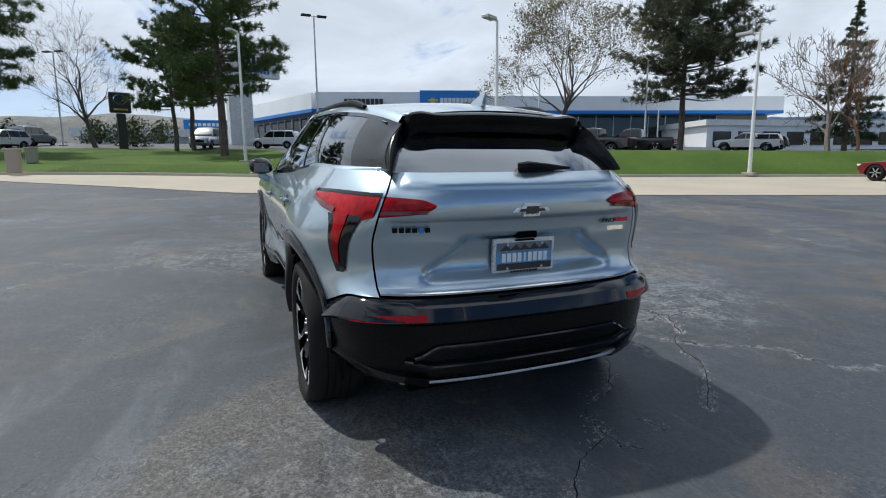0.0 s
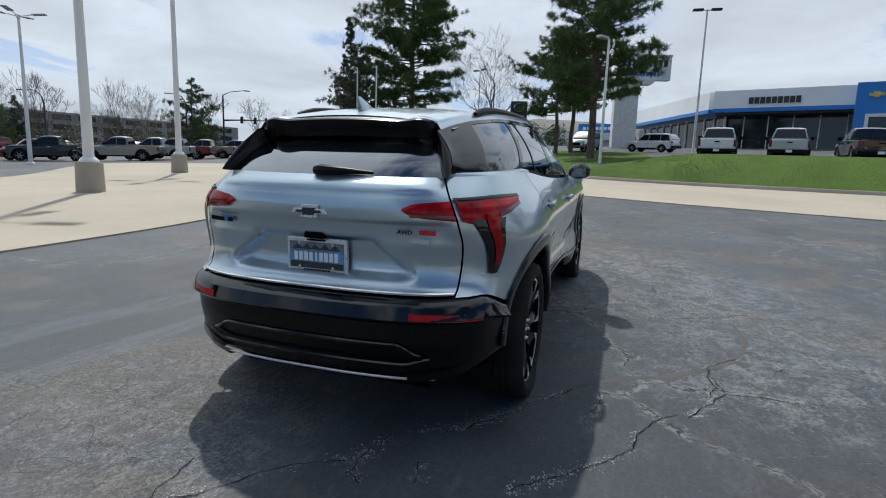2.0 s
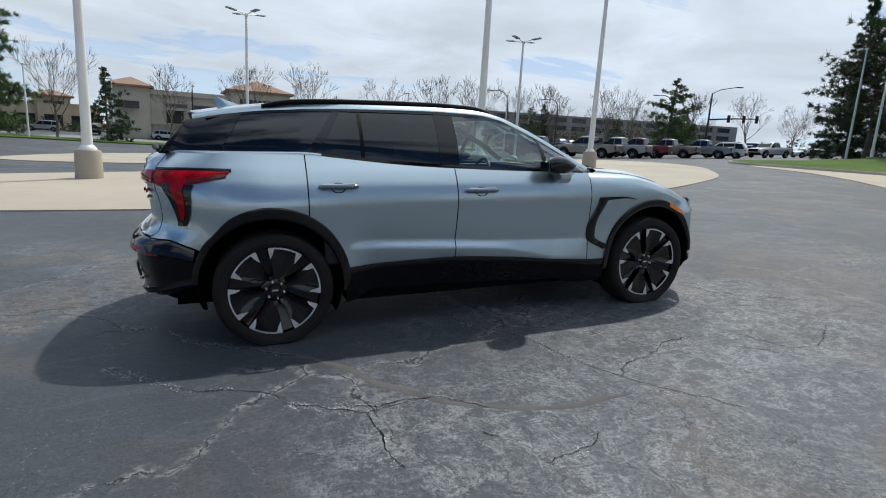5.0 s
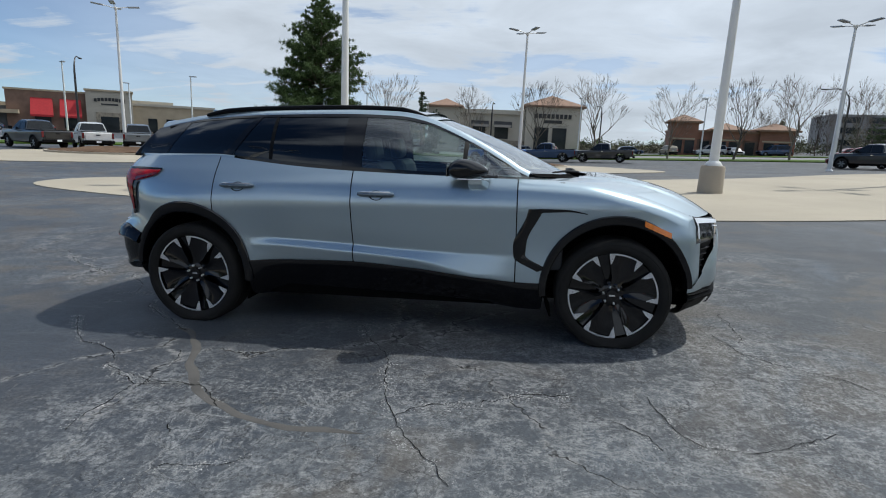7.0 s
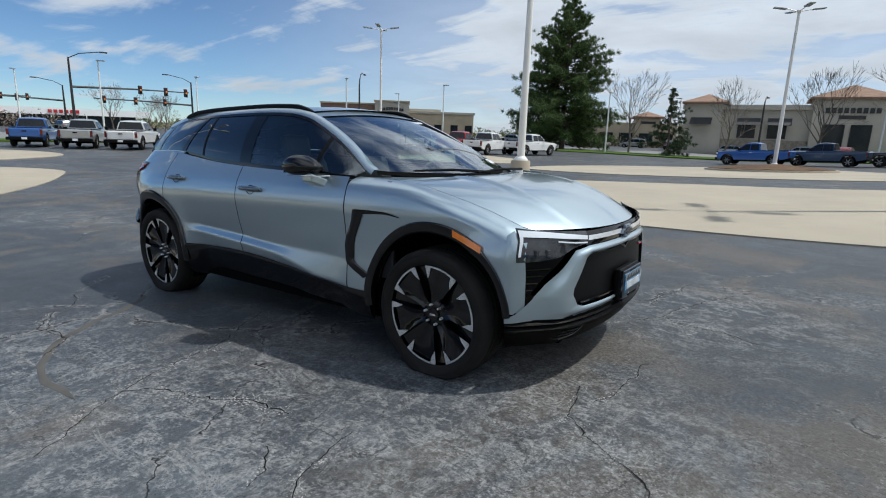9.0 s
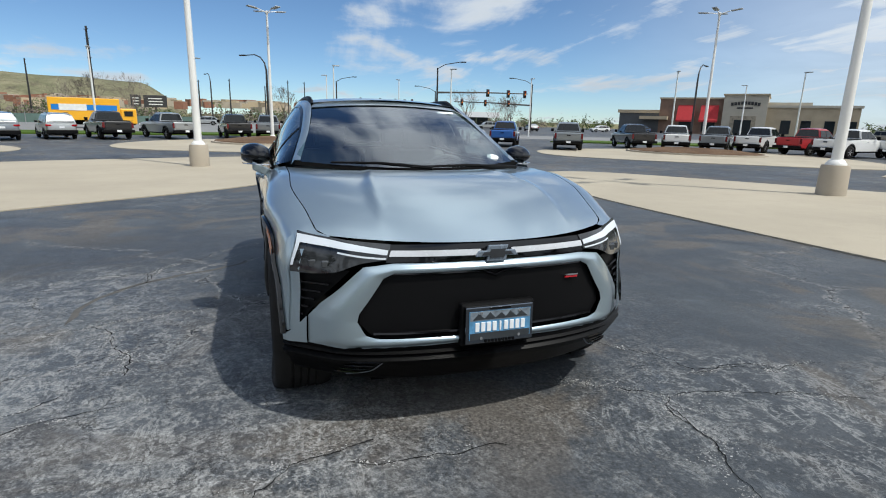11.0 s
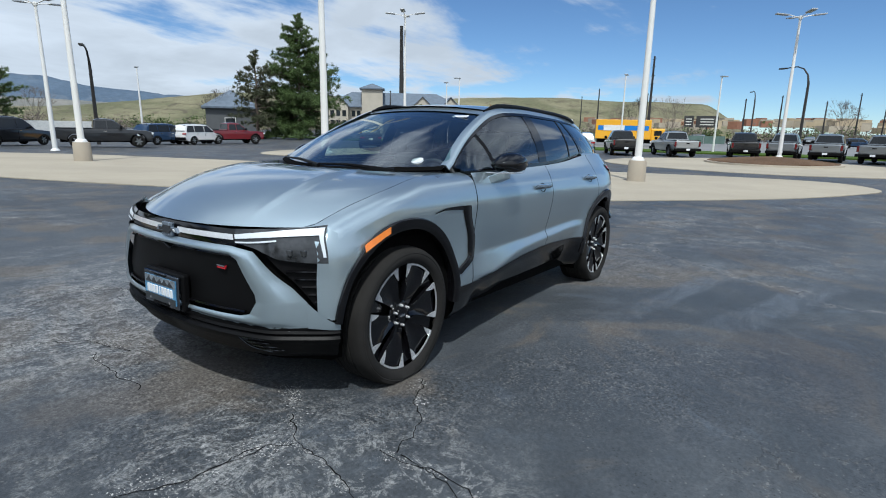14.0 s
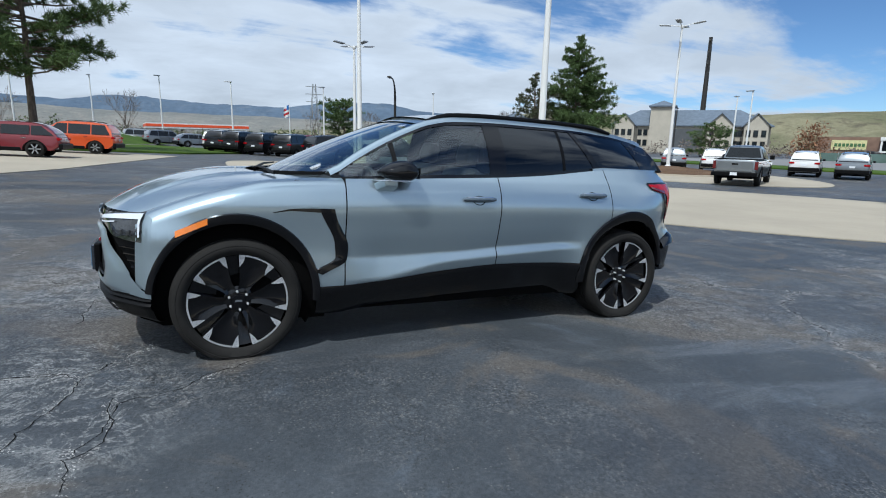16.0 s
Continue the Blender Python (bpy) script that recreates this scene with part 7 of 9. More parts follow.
def bank_lamp(x, y, high, heads=1, turn=0.0):
    e = thing("bank_lamp", pose(x, y, bank_z(x, y), 0, 0, turn), "white steel lamp post with a flat shoebox head on the grass", "lamp post", "lamps on the bank")
    part("footing", Build().box((0, 0, 0.02), (0.55, 0.55, 0.16)), KERB, e, bevel=0.02)
    part("pole", Build().spin([(0.1, 0.05), (0.095, 0.3), (0.06, high), (0, high)], 10), WHITE, e, smooth=True)
    for k in range(heads):
        s = 1 - 2 * k
        part("arm", Build().tube([(0, 0, high - 0.08), (s * 0.35, 0, high - 0.04)], 0.035, 6), WHITE, e)
        part("luminaire", Build().box((s * 0.65, 0, high - 0.02), (0.75, 0.36, 0.14)), STEEL if heads == 1 else DARKMETAL, e, "flat shoebox lamp head", bevel=0.02)
    return e


for x, y, h, n, t in ((28.9, 0.1, 7.1, 1, 150), (18.7, -10.8, 6.7, 1, 120), (14.6, -22.6, 6.7, 1, 20), (42.4, -6.3, 10.9, 2, 95), (60, 16, 9, 2, 60), (42, 21, 8, 1, 40), (44, 24, 8.5, 1, 60), (40, -39, 9, 2, 80), (52, -52, 9, 1, 80), (58, -62, 9, 2, 80), (36.2, -24.0, 6.4, 1, 100)):
    bank_lamp(x, y, h, n, t)

# ---- trees ----
PINE_LEAF = leaf_mat("pine needles", (0.092, 0.140, 0.046), 0.5)
SPRUCE_LEAF = leaf_mat("spruce needles", (0.050, 0.082, 0.038), 0.5)
OLIVE_LEAF = leaf_mat("grey-green needles", (0.095, 0.105, 0.060), 0.5)
BUD_LEAF = leaf_mat("opening buds", (0.24, 0.21, 0.10), 0.4)
RUST_LEAF = leaf_mat("rusty twigs", (0.24, 0.12, 0.065), 0.4)
BUSH_LEAF = leaf_mat("shrub leaves", (0.085, 0.115, 0.040), 0.5)
PINE_BARK = bark_mat("pine bark", (0.14, 0.105, 0.080))
GREY_BARK = bark_mat("grey bark", (0.115, 0.095, 0.080))
PALE_BARK = bark_mat("pale twig bark", (0.20, 0.165, 0.135))


class Foliage:
    def __init__(self, seed):
        self.r = np.random.RandomState(seed)
        self.tri = []

    def tuft(self, p, d, n, size, width, spread=0.9):
        """Needles fanning from p about the direction d."""
        dirs = np.asarray(d) + self.r.normal(0, spread, (n, 3))
        dirs /= np.linalg.norm(dirs, axis=1)[:, None]
        side = np.cross(dirs, self.r.normal(0, 1, (n, 3)))
        side /= np.linalg.norm(side, axis=1)[:, None] + 1e-9
        ln = size * self.r.uniform(0.6, 1.15, (n, 1))
        base = np.asarray(p) + self.r.normal(0, size * 0.12, (n, 3))
        self.tri.append(np.stack([base - side * width, base + side * width, base + dirs * ln], 1))

    def leaves(self, p, n, cloud, size):
        c = np.asarray(p) + self.r.normal(0, cloud, (n, 3))
        a, b = self.r.normal(0, size, (n, 3)), self.r.normal(0, size, (n, 3))
        self.tri.append(np.stack([c - a, c + a * 0.4 + b, c + a - b * 0.4], 1))

    def make(self, name, material, parent, label=""):
        t = np.concatenate(self.tri)
        me = bpy.data.meshes.new(name)
        me.from_pydata(t.reshape(-1, 3).tolist(), [], np.arange(len(t) * 3).reshape(-1, 3).tolist())
        me.materials.append(material)
        ob = new(name, me)
        ob.parent = parent
        if label:
            ob["label"] = label
        return ob


def pine(high, spread, bare, seed, leaf=PINE_LEAF, label="tall dark green pine with a bare lower trunk", conic=0.0, tufts=7, lean=0.0, density=1.0):
    """bare: the height below which the trunk has no limbs; conic: 0 for a broken, rounded crown, 1 for a spire."""
    rnd = random.Random(seed)
    e = new("pine_tree")
    wood, f = Build(), Foliage(seed)
    stem = [Vector((lean * (k / 8) ** 1.5 + rnd.uniform(-0.1, 0.1) * (k > 0), rnd.uniform(-0.1, 0.1) * (k > 0), high * k / 8)) for k in range(9)]
    wood.tube(stem, [high * 0.017 * (1 - 0.88 * k / 8) + 0.02 for k in range(9)], 9)
    n = int(high * 7.5 * density)
    for k in range(n):
        t = (k + rnd.random()) / n
        z = lerp(bare, high * 0.985, t)
        p = stem[min(8, int(z / high * 8))].lerp(stem[min(8, int(z / high * 8) + 1)], z / high * 8 % 1)
        p = Vector((p.x, p.y, z))
        shape = lerp(math.sin(math.pi * min(1, 0.22 + 0.80 * t)) ** 0.8, 1.02 - t, conic)
        ln = max(0.35, spread * shape * rnd.uniform(0.55, 1.12))
        a = rnd.uniform(0, 2 * math.pi)
        up = lerp(0.02, 0.55, t) + rnd.uniform(-0.18, 0.16) - 0.28 * conic
        d = Vector((math.cos(a), math.sin(a), up)).normalized()
        pts = [p, p + d * ln * 0.4 + Vector((0, 0, -0.03 * ln)), p + d * ln * 0.75 + Vector((0, 0, 0.0)), p + d * ln + Vector((0, 0, 0.09 * ln * (1 - conic)))]
        wood.tube(pts, [0.012 * ln + 0.02, 0.010 * ln + 0.012, 0.012, 0.005], 4, caps=False)
        m = max(4, int(1.6 * tufts * ln / 2.2))
        for j in range(m):
            s = rnd.uniform(0.25 if conic else 0.34, 1.0)
            q = p + d * ln * s + Vector((rnd.gauss(0, 0.16), rnd.gauss(0, 0.16), rnd.gauss(0, 0.07) + 0.04 * ln * s)) * (0.5 + 0.35 * ln)
            f.tuft(q, (d.x * 0.6, d.y * 0.6, 0.35 - 0.5 * conic), 28, 0.27 + 0.045 * ln, 0.027, 0.95)
    part("trunk", wood, PINE_BARK, e, "brown scaly trunk with limbs", smooth=True)
    f.make("crown", leaf, e, "clumped needle crown")
    return tagged(e, label, "tree", "evergreens round the lot")


def bare_tree(high, spread, seed, bark=PALE_BARK, fork=0.28, depth=6, buds=None, twist=0.25, label="bare deciduous tree with fine grey twigs", thick=0.02, wide=None, thin=0.013, limbs=0):
    rnd = random.Random(seed)
    e = new("bare_tree")
    wood = Build()
    tips = []

    def grow(p, d, ln, r, level):
        n = (8 if limbs else 4) if level == 0 else 4 if level < 3 else 3
        pts, rad = [p], [r]
        for k in range(n):
            d = (d + Vector((rnd.gauss(0, twist), rnd.gauss(0, twist), rnd.gauss(0.05, twist * 0.6))) * 0.5).normalized()
            pts.append(pts[-1] + d * ln / n)
            rad.append(r * (1 - 0.45 * (k + 1) / n))
        wood.tube(pts, rad, 8 if level == 0 else 5 if level < 3 else 3, caps=False)
        if level >= depth:
            tips.append(pts[-1])
            return
        if level >= depth - 1:
            tips.append(pts[-1])
        kids = rnd.choice((2, 3, 3)) if level else rnd.choice((5, 6))
        if level == 0 and limbs:
            # spreading limbs up a tall trunk
            for k in range(limbs):
                t = k / (limbs - 1)
                a = 2.4 * k + rnd.uniform(-0.4, 0.4)
                w = lerp(1.7, 0.22, t) * spread
                dd = Vector((math.cos(a) * w, math.sin(a) * w, 1.0)).normalized()
                grow(pts[int(round(lerp(n * 0.42, n, t)))], dd, ln * lerp(0.52, 0.56, t) * rnd.uniform(0.85, 1.1), max(thin, r * lerp(0.5, 0.4, t)), 1)
            return
        for k in range(kids):
            a = 2 * math.pi * (k + rnd.random() * 0.7) / kids
            side = d.orthogonal().normalized()
            side = side * math.cos(a) + d.cross(side) * math.sin(a)
            w = rnd.uniform(0.45, 0.85) * spread
            dd = (d + side * w + Vector((0, 0, 0.16))).normalized()
            start = pts[-1] if k < 2 else pts[rnd.randint(2, n)]
            grow(start, dd, ln * rnd.uniform(0.62, 0.84), max(thin, rad[-1] * 0.72), level + 1)

    grow(Vector((0, 0, 0)), Vector((0, 0, 1)), high * fork, high * thick, 0)
    top = max(v[2] for v in wood.v)
    k = high / top
    q = k if wide is None else wide / 2 / float(np.percentile(np.hypot([v[0] for v in wood.v], [v[1] for v in wood.v]), 97))
    wood.v = [(a * q, b * q, c * k) for a, b, c in wood.v]
    part("trunk", wood, bark, e, "branching trunk and twigs", smooth=True)
    if buds:
        f = Foliage(seed)
        for t in tips:
            if f.r.rand() < 0.75:
                f.leaves((t.x * q, t.y * q, t.z * k), 11, 0.26, 0.05)
        f.make("crown", buds, e, "sparse opening buds")
    return tagged(e, label, "tree", "bare trees round the lot")


def bush(w, h, seed, leaf=BUSH_LEAF, label="rounded green shrub among the cars"):
    e = new("shrub")
    f = Foliage(seed)
    for k in range(int(40 * w)):
        a, r = f.r.uniform(0, 6.28), f.r.uniform(0, 1) ** 0.5
        zz = f.r.uniform(0.1, 1)
        q = (w * r * math.cos(a) * (1.1 - 0.5 * zz), w * r * math.sin(a) * (1.1 - 0.5 * zz), h * zz)
        f.leaves(q, 16, 0.14 * max(w, h), 0.05 + 0.03 * w)
    wood = Build()
    for k in range(5):
        a = 1.256 * k
        wood.tube([(0, 0, -0.05), (w * 0.3 * math.cos(a), w * 0.3 * math.sin(a), h * 0.4), (w * 0.5 * math.cos(a), w * 0.5 * math.sin(a), h * 0.8)], [0.05, 0.03, 0.01], 5)
    part("trunk", wood, GREY_BARK, e)
    f.make("crown", leaf, e)
    return tagged(e, label, "shrub", "shrubs")


def stand(ob, x, y, turn=0.0, z=None):
    ob.matrix_basis = pose(x, y, ground_z(x, y) - 0.05 if z is None else z, 0, 0, turn)
    return ob


def on_bank(ob, x, y, turn=0.0):
    return stand(ob, x, y, turn, bank_z(x, y) - 0.05)


# on the bank
on_bank(pine(16.5, 4.7, 3.8, 11, label="tall dark green pine with a leaning bare trunk", tufts=8), 37.3, 1.2)
on_bank(pine(10.5, 4.3, 3.4, 12, lean=-1.2, label="low spreading dark green pine with twin limbs"), 46.5, 4.9)
on_bank(pine(12.0, 3.6, 4.0, 13, lean=1.2, label="leaning dark green pine beside the sign"), 47.3, 3.6)
on_bank(bare_tree(13.5, 0.92, 21, GREY_BARK, 0.5, 6, twist=0.40, limbs=8, label="gnarled bare tree with dark twisted limbs", thick=0.026, wide=11.5, thin=0.02), 55.4, 12.4)
on_bank(pine(19.5, 5.6, 4.4, 14, leaf=PINE_LEAF, tufts=9, label="broad tall pine with a pale bare trunk"), 46.3, 19.2)
on_bank(pine(10.5, 4.2, 2.4, 15, leaf=OLIVE_LEAF, label="grey-green pine on the grass"), 47.7, 24.9)
on_bank(pine(15.5, 3.6, 0.6, 16, leaf=SPRUCE_LEAF, conic=1.0, label="dark conical spruce on the grass", density=1.5, tufts=9), 52.3, 29.2)
on_bank(pine(8, 2.2, 0.4, 17, leaf=SPRUCE_LEAF, conic=1.0, label="small dark spruce beyond the grass bank"), 72.0, 38.0)
on_bank(bare_tree(16.5, 0.80, 22, GREY_BARK, 0.5, 6, BUD_LEAF, 0.24, limbs=11, label="large deciduous tree with opening yellow-green buds", thick=0.021, wide=15.5, thin=0.018), 37.4, -27.1)
on_bank(pine(19, 7.6, 5.2, 18, leaf=OLIVE_LEAF, tufts=8, label="wide tiered pine with long level limbs"), 39.0, -42.8)
on_bank(bare_tree(10.5, 0.95, 23, PALE_BARK, 0.24, 6, twist=0.3, label="bare reddish tree on the grass", thick=0.02, wide=11.0, thin=0.018), 25.4, -45.0)
on_bank(pine(14.5, 4.0, 1.5, 19, leaf=SPRUCE_LEAF, conic=0.9, label="dark conical spruce behind a bare tree"), 31.0, -56.0)
on_bank(bare_tree(11, 0.8, 24, RUST_LEAF, 0.26, 6, label="rusty brown bare tree beside a spruce", wide=9.0, thin=0.02), 28.0, -53.0)
for k, (x, y) in enumerate(((66, 14), (62, 21), (70, 8), (76, 13), (58, 9.5), (90, -70), (80, -75))):
    on_bank(bush(1.6, 2.4, 60 + k, SPRUCE_LEAF if k % 2 else BUSH_LEAF), x, y)
# evergreens round the rest
stand(pine(21, 8.2, 1.0, 31, conic=0.6, tufts=11, density=1.7, label="broad green spruce by the road"), -29.0, 69.0)
stand(pine(16, 7.0, 1.0, 32, conic=0.62, tufts=10, density=1.6, label="full green pine beyond the lot"), -46.0, -55.2)
stand(pine(11, 3.6, 1.6, 33, leaf=OLIVE_LEAF, conic=0.3, label="grey-green pine beside a larger one"), -40.5, -57.0)
stand(pine(14.5, 6.0, 4.5, 34, conic=0.0, tufts=7, label="open pine with long bare lower trunk"), 10.5, -39.8)
stand(pine(10.5, 5.2, 1.0, 35, conic=0.6, label="dark layered pine in the far lot"), 57.4, 56.8)
stand(pine(9.5, 5.4, 2.6, 36, leaf=PINE_LEAF, conic=0.0, label="rounded dark pine behind parked cars"), -26.8, -102.0)
stand(pine(8, 3.4, 0.6, 37, conic=0.8, leaf=SPRUCE_LEAF), -14, 66)
stand(pine(6.4, 4.4, 0.9, 38, conic=0.2, tufts=6, label="small round pine before the hotel"), -85.7, -65.6)
stand(bush(2.5, 5.2, 39, RUST_LEAF, "rust-coloured small tree in bud beside the hotel"), -94.6, -52.9)
# street trees along the north verge: three kinds, repeated
kinds = [bare_tree(10.5, 0.62, 41, PALE_BARK, 0.52, 5, limbs=9, wide=8.0, thin=0.022), bare_tree(9.6, 0.66, 42, PALE_BARK, 0.52, 5, limbs=8, wide=7.5, thin=0.022), bare_tree(10.2, 0.56, 43, GREY_BARK, 0.52, 5, limbs=9, wide=6.8, thin=0.022)]
spots = [(-18.9, 67.0), (-7.8, 66.5), (0.8, 67.2), (8.4, 66.6), (17.2, 67.0), (24.8, 66.8), (31.2, 67.2), (38.2, 66.8), (43.9, 67.3), (53.9, 66.7), (59.0, 67.0), (71, 66), (84, 66), (97, 67)]
for k, (x, y) in enumerate(spots):
    if k < 3:
        stand(kinds[k], x, y, 40 * k)
    else:
        m = pose(x, y, ground_z(x, y) - 0.05, 0, 0, 77 * k)
        copy_thing(kinds[k % 3], m)
for k, (x, y) in enumerate(((-100, 40), (-104, 48), (-112, 55), (-128, 62), (-60, -78), (-52, -84), (-66, -88), (-20, -96), (-35, -110), (10, -100), (28, -105), (-95, -25), (-100, -20), (-108, -32), (-112, 5), (66, 74), (80, 78), (110, 60), (118, 50), (104, 72))):
    copy_thing(kinds[k % 3], pose(x, y, ground_z(x, y) - 0.05, 0, 0, 53 * k) @ Matrix.Diagonal((0.85, 0.85, 0.8, 1)))
# far woods and hedges as scattered clumps
woods = Foliage(77)
for k in range(420):
    a = math.radians(woods.r.uniform(-40, 320))
    if -150 < math.degrees(a) - 360 * (math.degrees(a) > 180) < -140:
        continue
    d = woods.r.uniform(165, 330)
    x, y = d * math.cos(a), d * math.sin(a)
    h = woods.r.uniform(1.0, 4.0)
    for j in range(7):
        woods.leaves((x + woods.r.normal(0, 3), y + woods.r.normal(0, 3), ground_z(x, y) + h * woods.r.uniform(0.05, 1) ** 1.7), 44, 0.85, 0.24)
wob = woods.make("distant_woods", BUSH_LEAF, None)
tagged(wob, "distant scrub and woods beyond the roads", "trees", kind="stuff")
rust = Foliage(78)
for k in range(430):
    a = math.radians(rust.r.uniform(150, 330))
    d = rust.r.uniform(120, 260)
    x, y = d * math.cos(a), d * math.sin(a)
    for j in range(4):
        rust.leaves((x + rust.r.normal(0, 2), y + rust.r.normal(0, 2), ground_z(x, y) + 0.15 + 2.2 * rust.r.uniform(0, 1) ** 1.8), 40, 0.75, 0.14)
tagged(rust.make("distant_scrub", PALE_BARK, None), "distant leafless brown scrub", "trees", kind="stuff")
# a belt of scrub and evergreens across the north road
belt = Foliage(79)
for k in range(210):
    x = belt.r.uniform(-60, 125)
    y = 112 + belt.r.uniform(0, 22) - 0.08 * abs(x - 30)
    h = belt.r.uniform(2.0, 6.0) * (1.0 if 55 < x < 110 else 0.25)
    for j in range(9):
        belt.leaves((x + belt.r.normal(0, 1.8), y + belt.r.normal(0, 1.8), ground_z(x, y) + h * belt.r.uniform(0.05, 1) ** 0.8), 34, 0.6, 0.11)
tagged(belt.make("roadside_scrub", leaf_mat("brown-green scrub", (0.10, 0.095, 0.055), 0.5), None), "brown-green scrub and trees across the road", "trees", kind="stuff")
for k, (x, y, h) in enumerate(((62, 104, 8.5), (68, 108, 9.5), (88, 106, 7), (104, 100, 8), (47, 110, 6.5))):
    stand(pine(h, h * 0.38, 0.8, 90 + k, leaf=SPRUCE_LEAF if k % 2 else PINE_LEAF, conic=0.5, label="dark evergreen across the north road"), x, y)
for k in range(16):
    x, y = 40 + 5.2 * k, 100 + (k * 7 % 11)
    copy_thing(kinds[k % 3], pose(x, y, ground_z(x, y) - 0.05, 0, 0, 61 * k) @ Matrix.Diagonal((0.8, 0.8, 0.85, 1)))

# standing blades on the near face of the bank
lawn = Foliage(83)
for k in range(22000):
    y = lawn.r.uniform(-36, 9)
    d = 0.08 + 5.6 * lawn.r.uniform(0, 1) ** 1.3
    x = kerb_x(y) + d
    lawn.tuft((x, y, bank_z(x, y) - 0.01), (0, 0, 1.0), 7, lawn.r.uniform(0.022, 0.038), 0.006, 0.7)
tagged(lawn.make("grass_blades", leaf_mat("grass blade", (0.086, 0.150, 0.018), 0.3), None), "short green grass blades on the bank", "grass", kind="stuff")

# ---- buildings ----
BRICK = plain("brown brick", (0.20, 0.125, 0.090), 0.85, 0, 0.2, 0.8, 18, 0.3)
REDBRICK = plain("red brown stucco", (0.27, 0.13, 0.085), 0.85, 0, 0.15, 0.6, 12, 0.2)
STUCCO = plain("tan stucco", (0.44, 0.36, 0.25), 0.88, 0, 0.1, 0.5, 20, 0.2)
CREAM = plain("cream stucco", (0.46, 0.42, 0.345), 0.88, 0, 0.08, 0.5, 20, 0.2)
STONEWALL = plain("field stone", (0.30, 0.26, 0.20), 0.9, 0, 0.35, 2.2, 9, 0.4)
DARKSIDING = plain("dark grey siding", (0.085, 0.09, 0.095), 0.75, 0, 0.12, 0.6, 12)
TILEROOF = plain("brown tile roof", (0.25, 0.155, 0.105), 0.85, 0, 0.2, 1.5, 8, 0.3)
BLUEROOF = plain("blue-grey shingle roof", (0.115, 0.145, 0.185), 0.8, 0, 0.18, 1.2, 9, 0.3)
FASCIA = plain("pale metal fascia", (0.84, 0.85, 0.85), 0.5, 0.0, 0.04, 0.3, 10)
BLUESIGN = plain("blue sign panel", (0.02, 0.19, 0.56), 0.35, 0, 0.06)
GOLD = plain("gold badge", (0.55, 0.40, 0.12), 0.3, 0.6)
AWNING = plain("red awning cloth", (0.42, 0.025, 0.03), 0.8, 0, 0.1)
SHOPGLASS = plain("shop glass", (0.020, 0.026, 0.030), 0.06, 0, 0.3, 0.3, 4)
SIGNWHITE = plain("sign white", (0.75, 0.75, 0.72), 0.5)
SIGNCREAM = plain("sign cream", (0.62, 0.58, 0.30), 0.5)
CHARCOAL = plain("charcoal trim", (0.035, 0.035, 0.036), 0.6)


class Wall:
    """A frame of reference along a facade: u metres to the right of its start as seen from outside, w up, v out towards the viewer."""

    def __init__(self, a, b, z):
        self.a, self.z = Vector((*a, z)), z
        self.d = (Vector((*b, z)) - self.a)
        self.long = self.d.length
        self.d.normalize()
        self.n = self.d.cross(Vector((0, 0, 1)))

    def matrix(self, u=0.0, w=0.0, v=0.0):
        m = Matrix((self.d, -self.n, Vector((0, 0, 1)))).transposed().to_4x4()
        m.translation = self.a + self.d * u + Vector((0, 0, w)) + self.n * v
        return m

    def box(self, build, u0, u1, w0, w1, v0, v1, mi=0):
        """A block from u0 to u1, height w0 to w1, from v0 (behind) to v1 (in front of the facade line)."""
        m3 = Matrix((self.d, -self.n, Vector((0, 0, 1)))).transposed()
        c = self.a + self.d * ((u0 + u1) / 2) + Vector((0, 0, (w0 + w1) / 2)) + self.n * ((v0 + v1) / 2)
        return build.box(c, (u1 - u0, v1 - v0, w1 - w0), m3, mi)


def piece(wl, name, parent, mat_, spans, label="", bevel=0.0, joined=False):
    """Blocks along a facade: each a part of its own, unless they join into one frame."""
    if joined:
        b = Build()
        for sp in spans:
            wl.box(b, *sp)
        return part(name, b, mat_, parent, label, bevel=bevel)
    return [part(name, wl.box(Build(), *sp), mat_, parent, label, bevel=bevel) for sp in spans][0]


def window(wl, parent, u0, u1, w0, w1, frame=CHARCOAL, glass=SHOPGLASS, v=0.0, depth=0.12):
    f = piece(wl, "window", parent, frame, [(u0 - 0.08, u0, w0 - 0.08, w1 + 0.08, v, v + depth), (u1, u1 + 0.08, w0 - 0.08, w1 + 0.08, v, v + depth), (u0, u1, w0 - 0.08, w0, v, v + depth), (u0, u1, w1, w1 + 0.08, v, v + depth)], joined=True)
    p = piece(wl, "pane", f, glass, [(u0, u1, w0, w1, v, v + 0.03)])
    return f


def hip_roof(wl, name, parent, mat_, u0, u1, v0, v1, w, rise, over=0.6, ridge=0.5):
    m = wl.matrix()
    um, k = (u0 + u1) / 2, max(0.0, (u1 - u0) / 2 - (v1 - v0) / 2) * 1.0
    vm = (v0 + v1) / 2
    pts = [(u0 - over, -(v0 - over), w), (u1 + over, -(v0 - over), w), (u1 + over, -(v1 + over), w), (u0 - over, -(v1 + over), w), (um - k, -vm, w + rise), (um + k, -vm, w + rise)]
    low = [(p[0], p[1], w - 0.3) for p in pts[:4]]
    b = Build().add([m @ Vector(p) for p in pts + low], [(0, 1, 5, 4), (2, 3, 4, 5), (1, 2, 5), (3, 0, 4), (6, 7, 1, 0), (7, 8, 2, 1), (8, 9, 3, 2), (9, 6, 0, 3), (9, 8, 7, 6)])
    return part(name, b, mat_, parent)


def site(name, label, category="building"):
    return thing(name, Matrix.Identity(4), label, category)


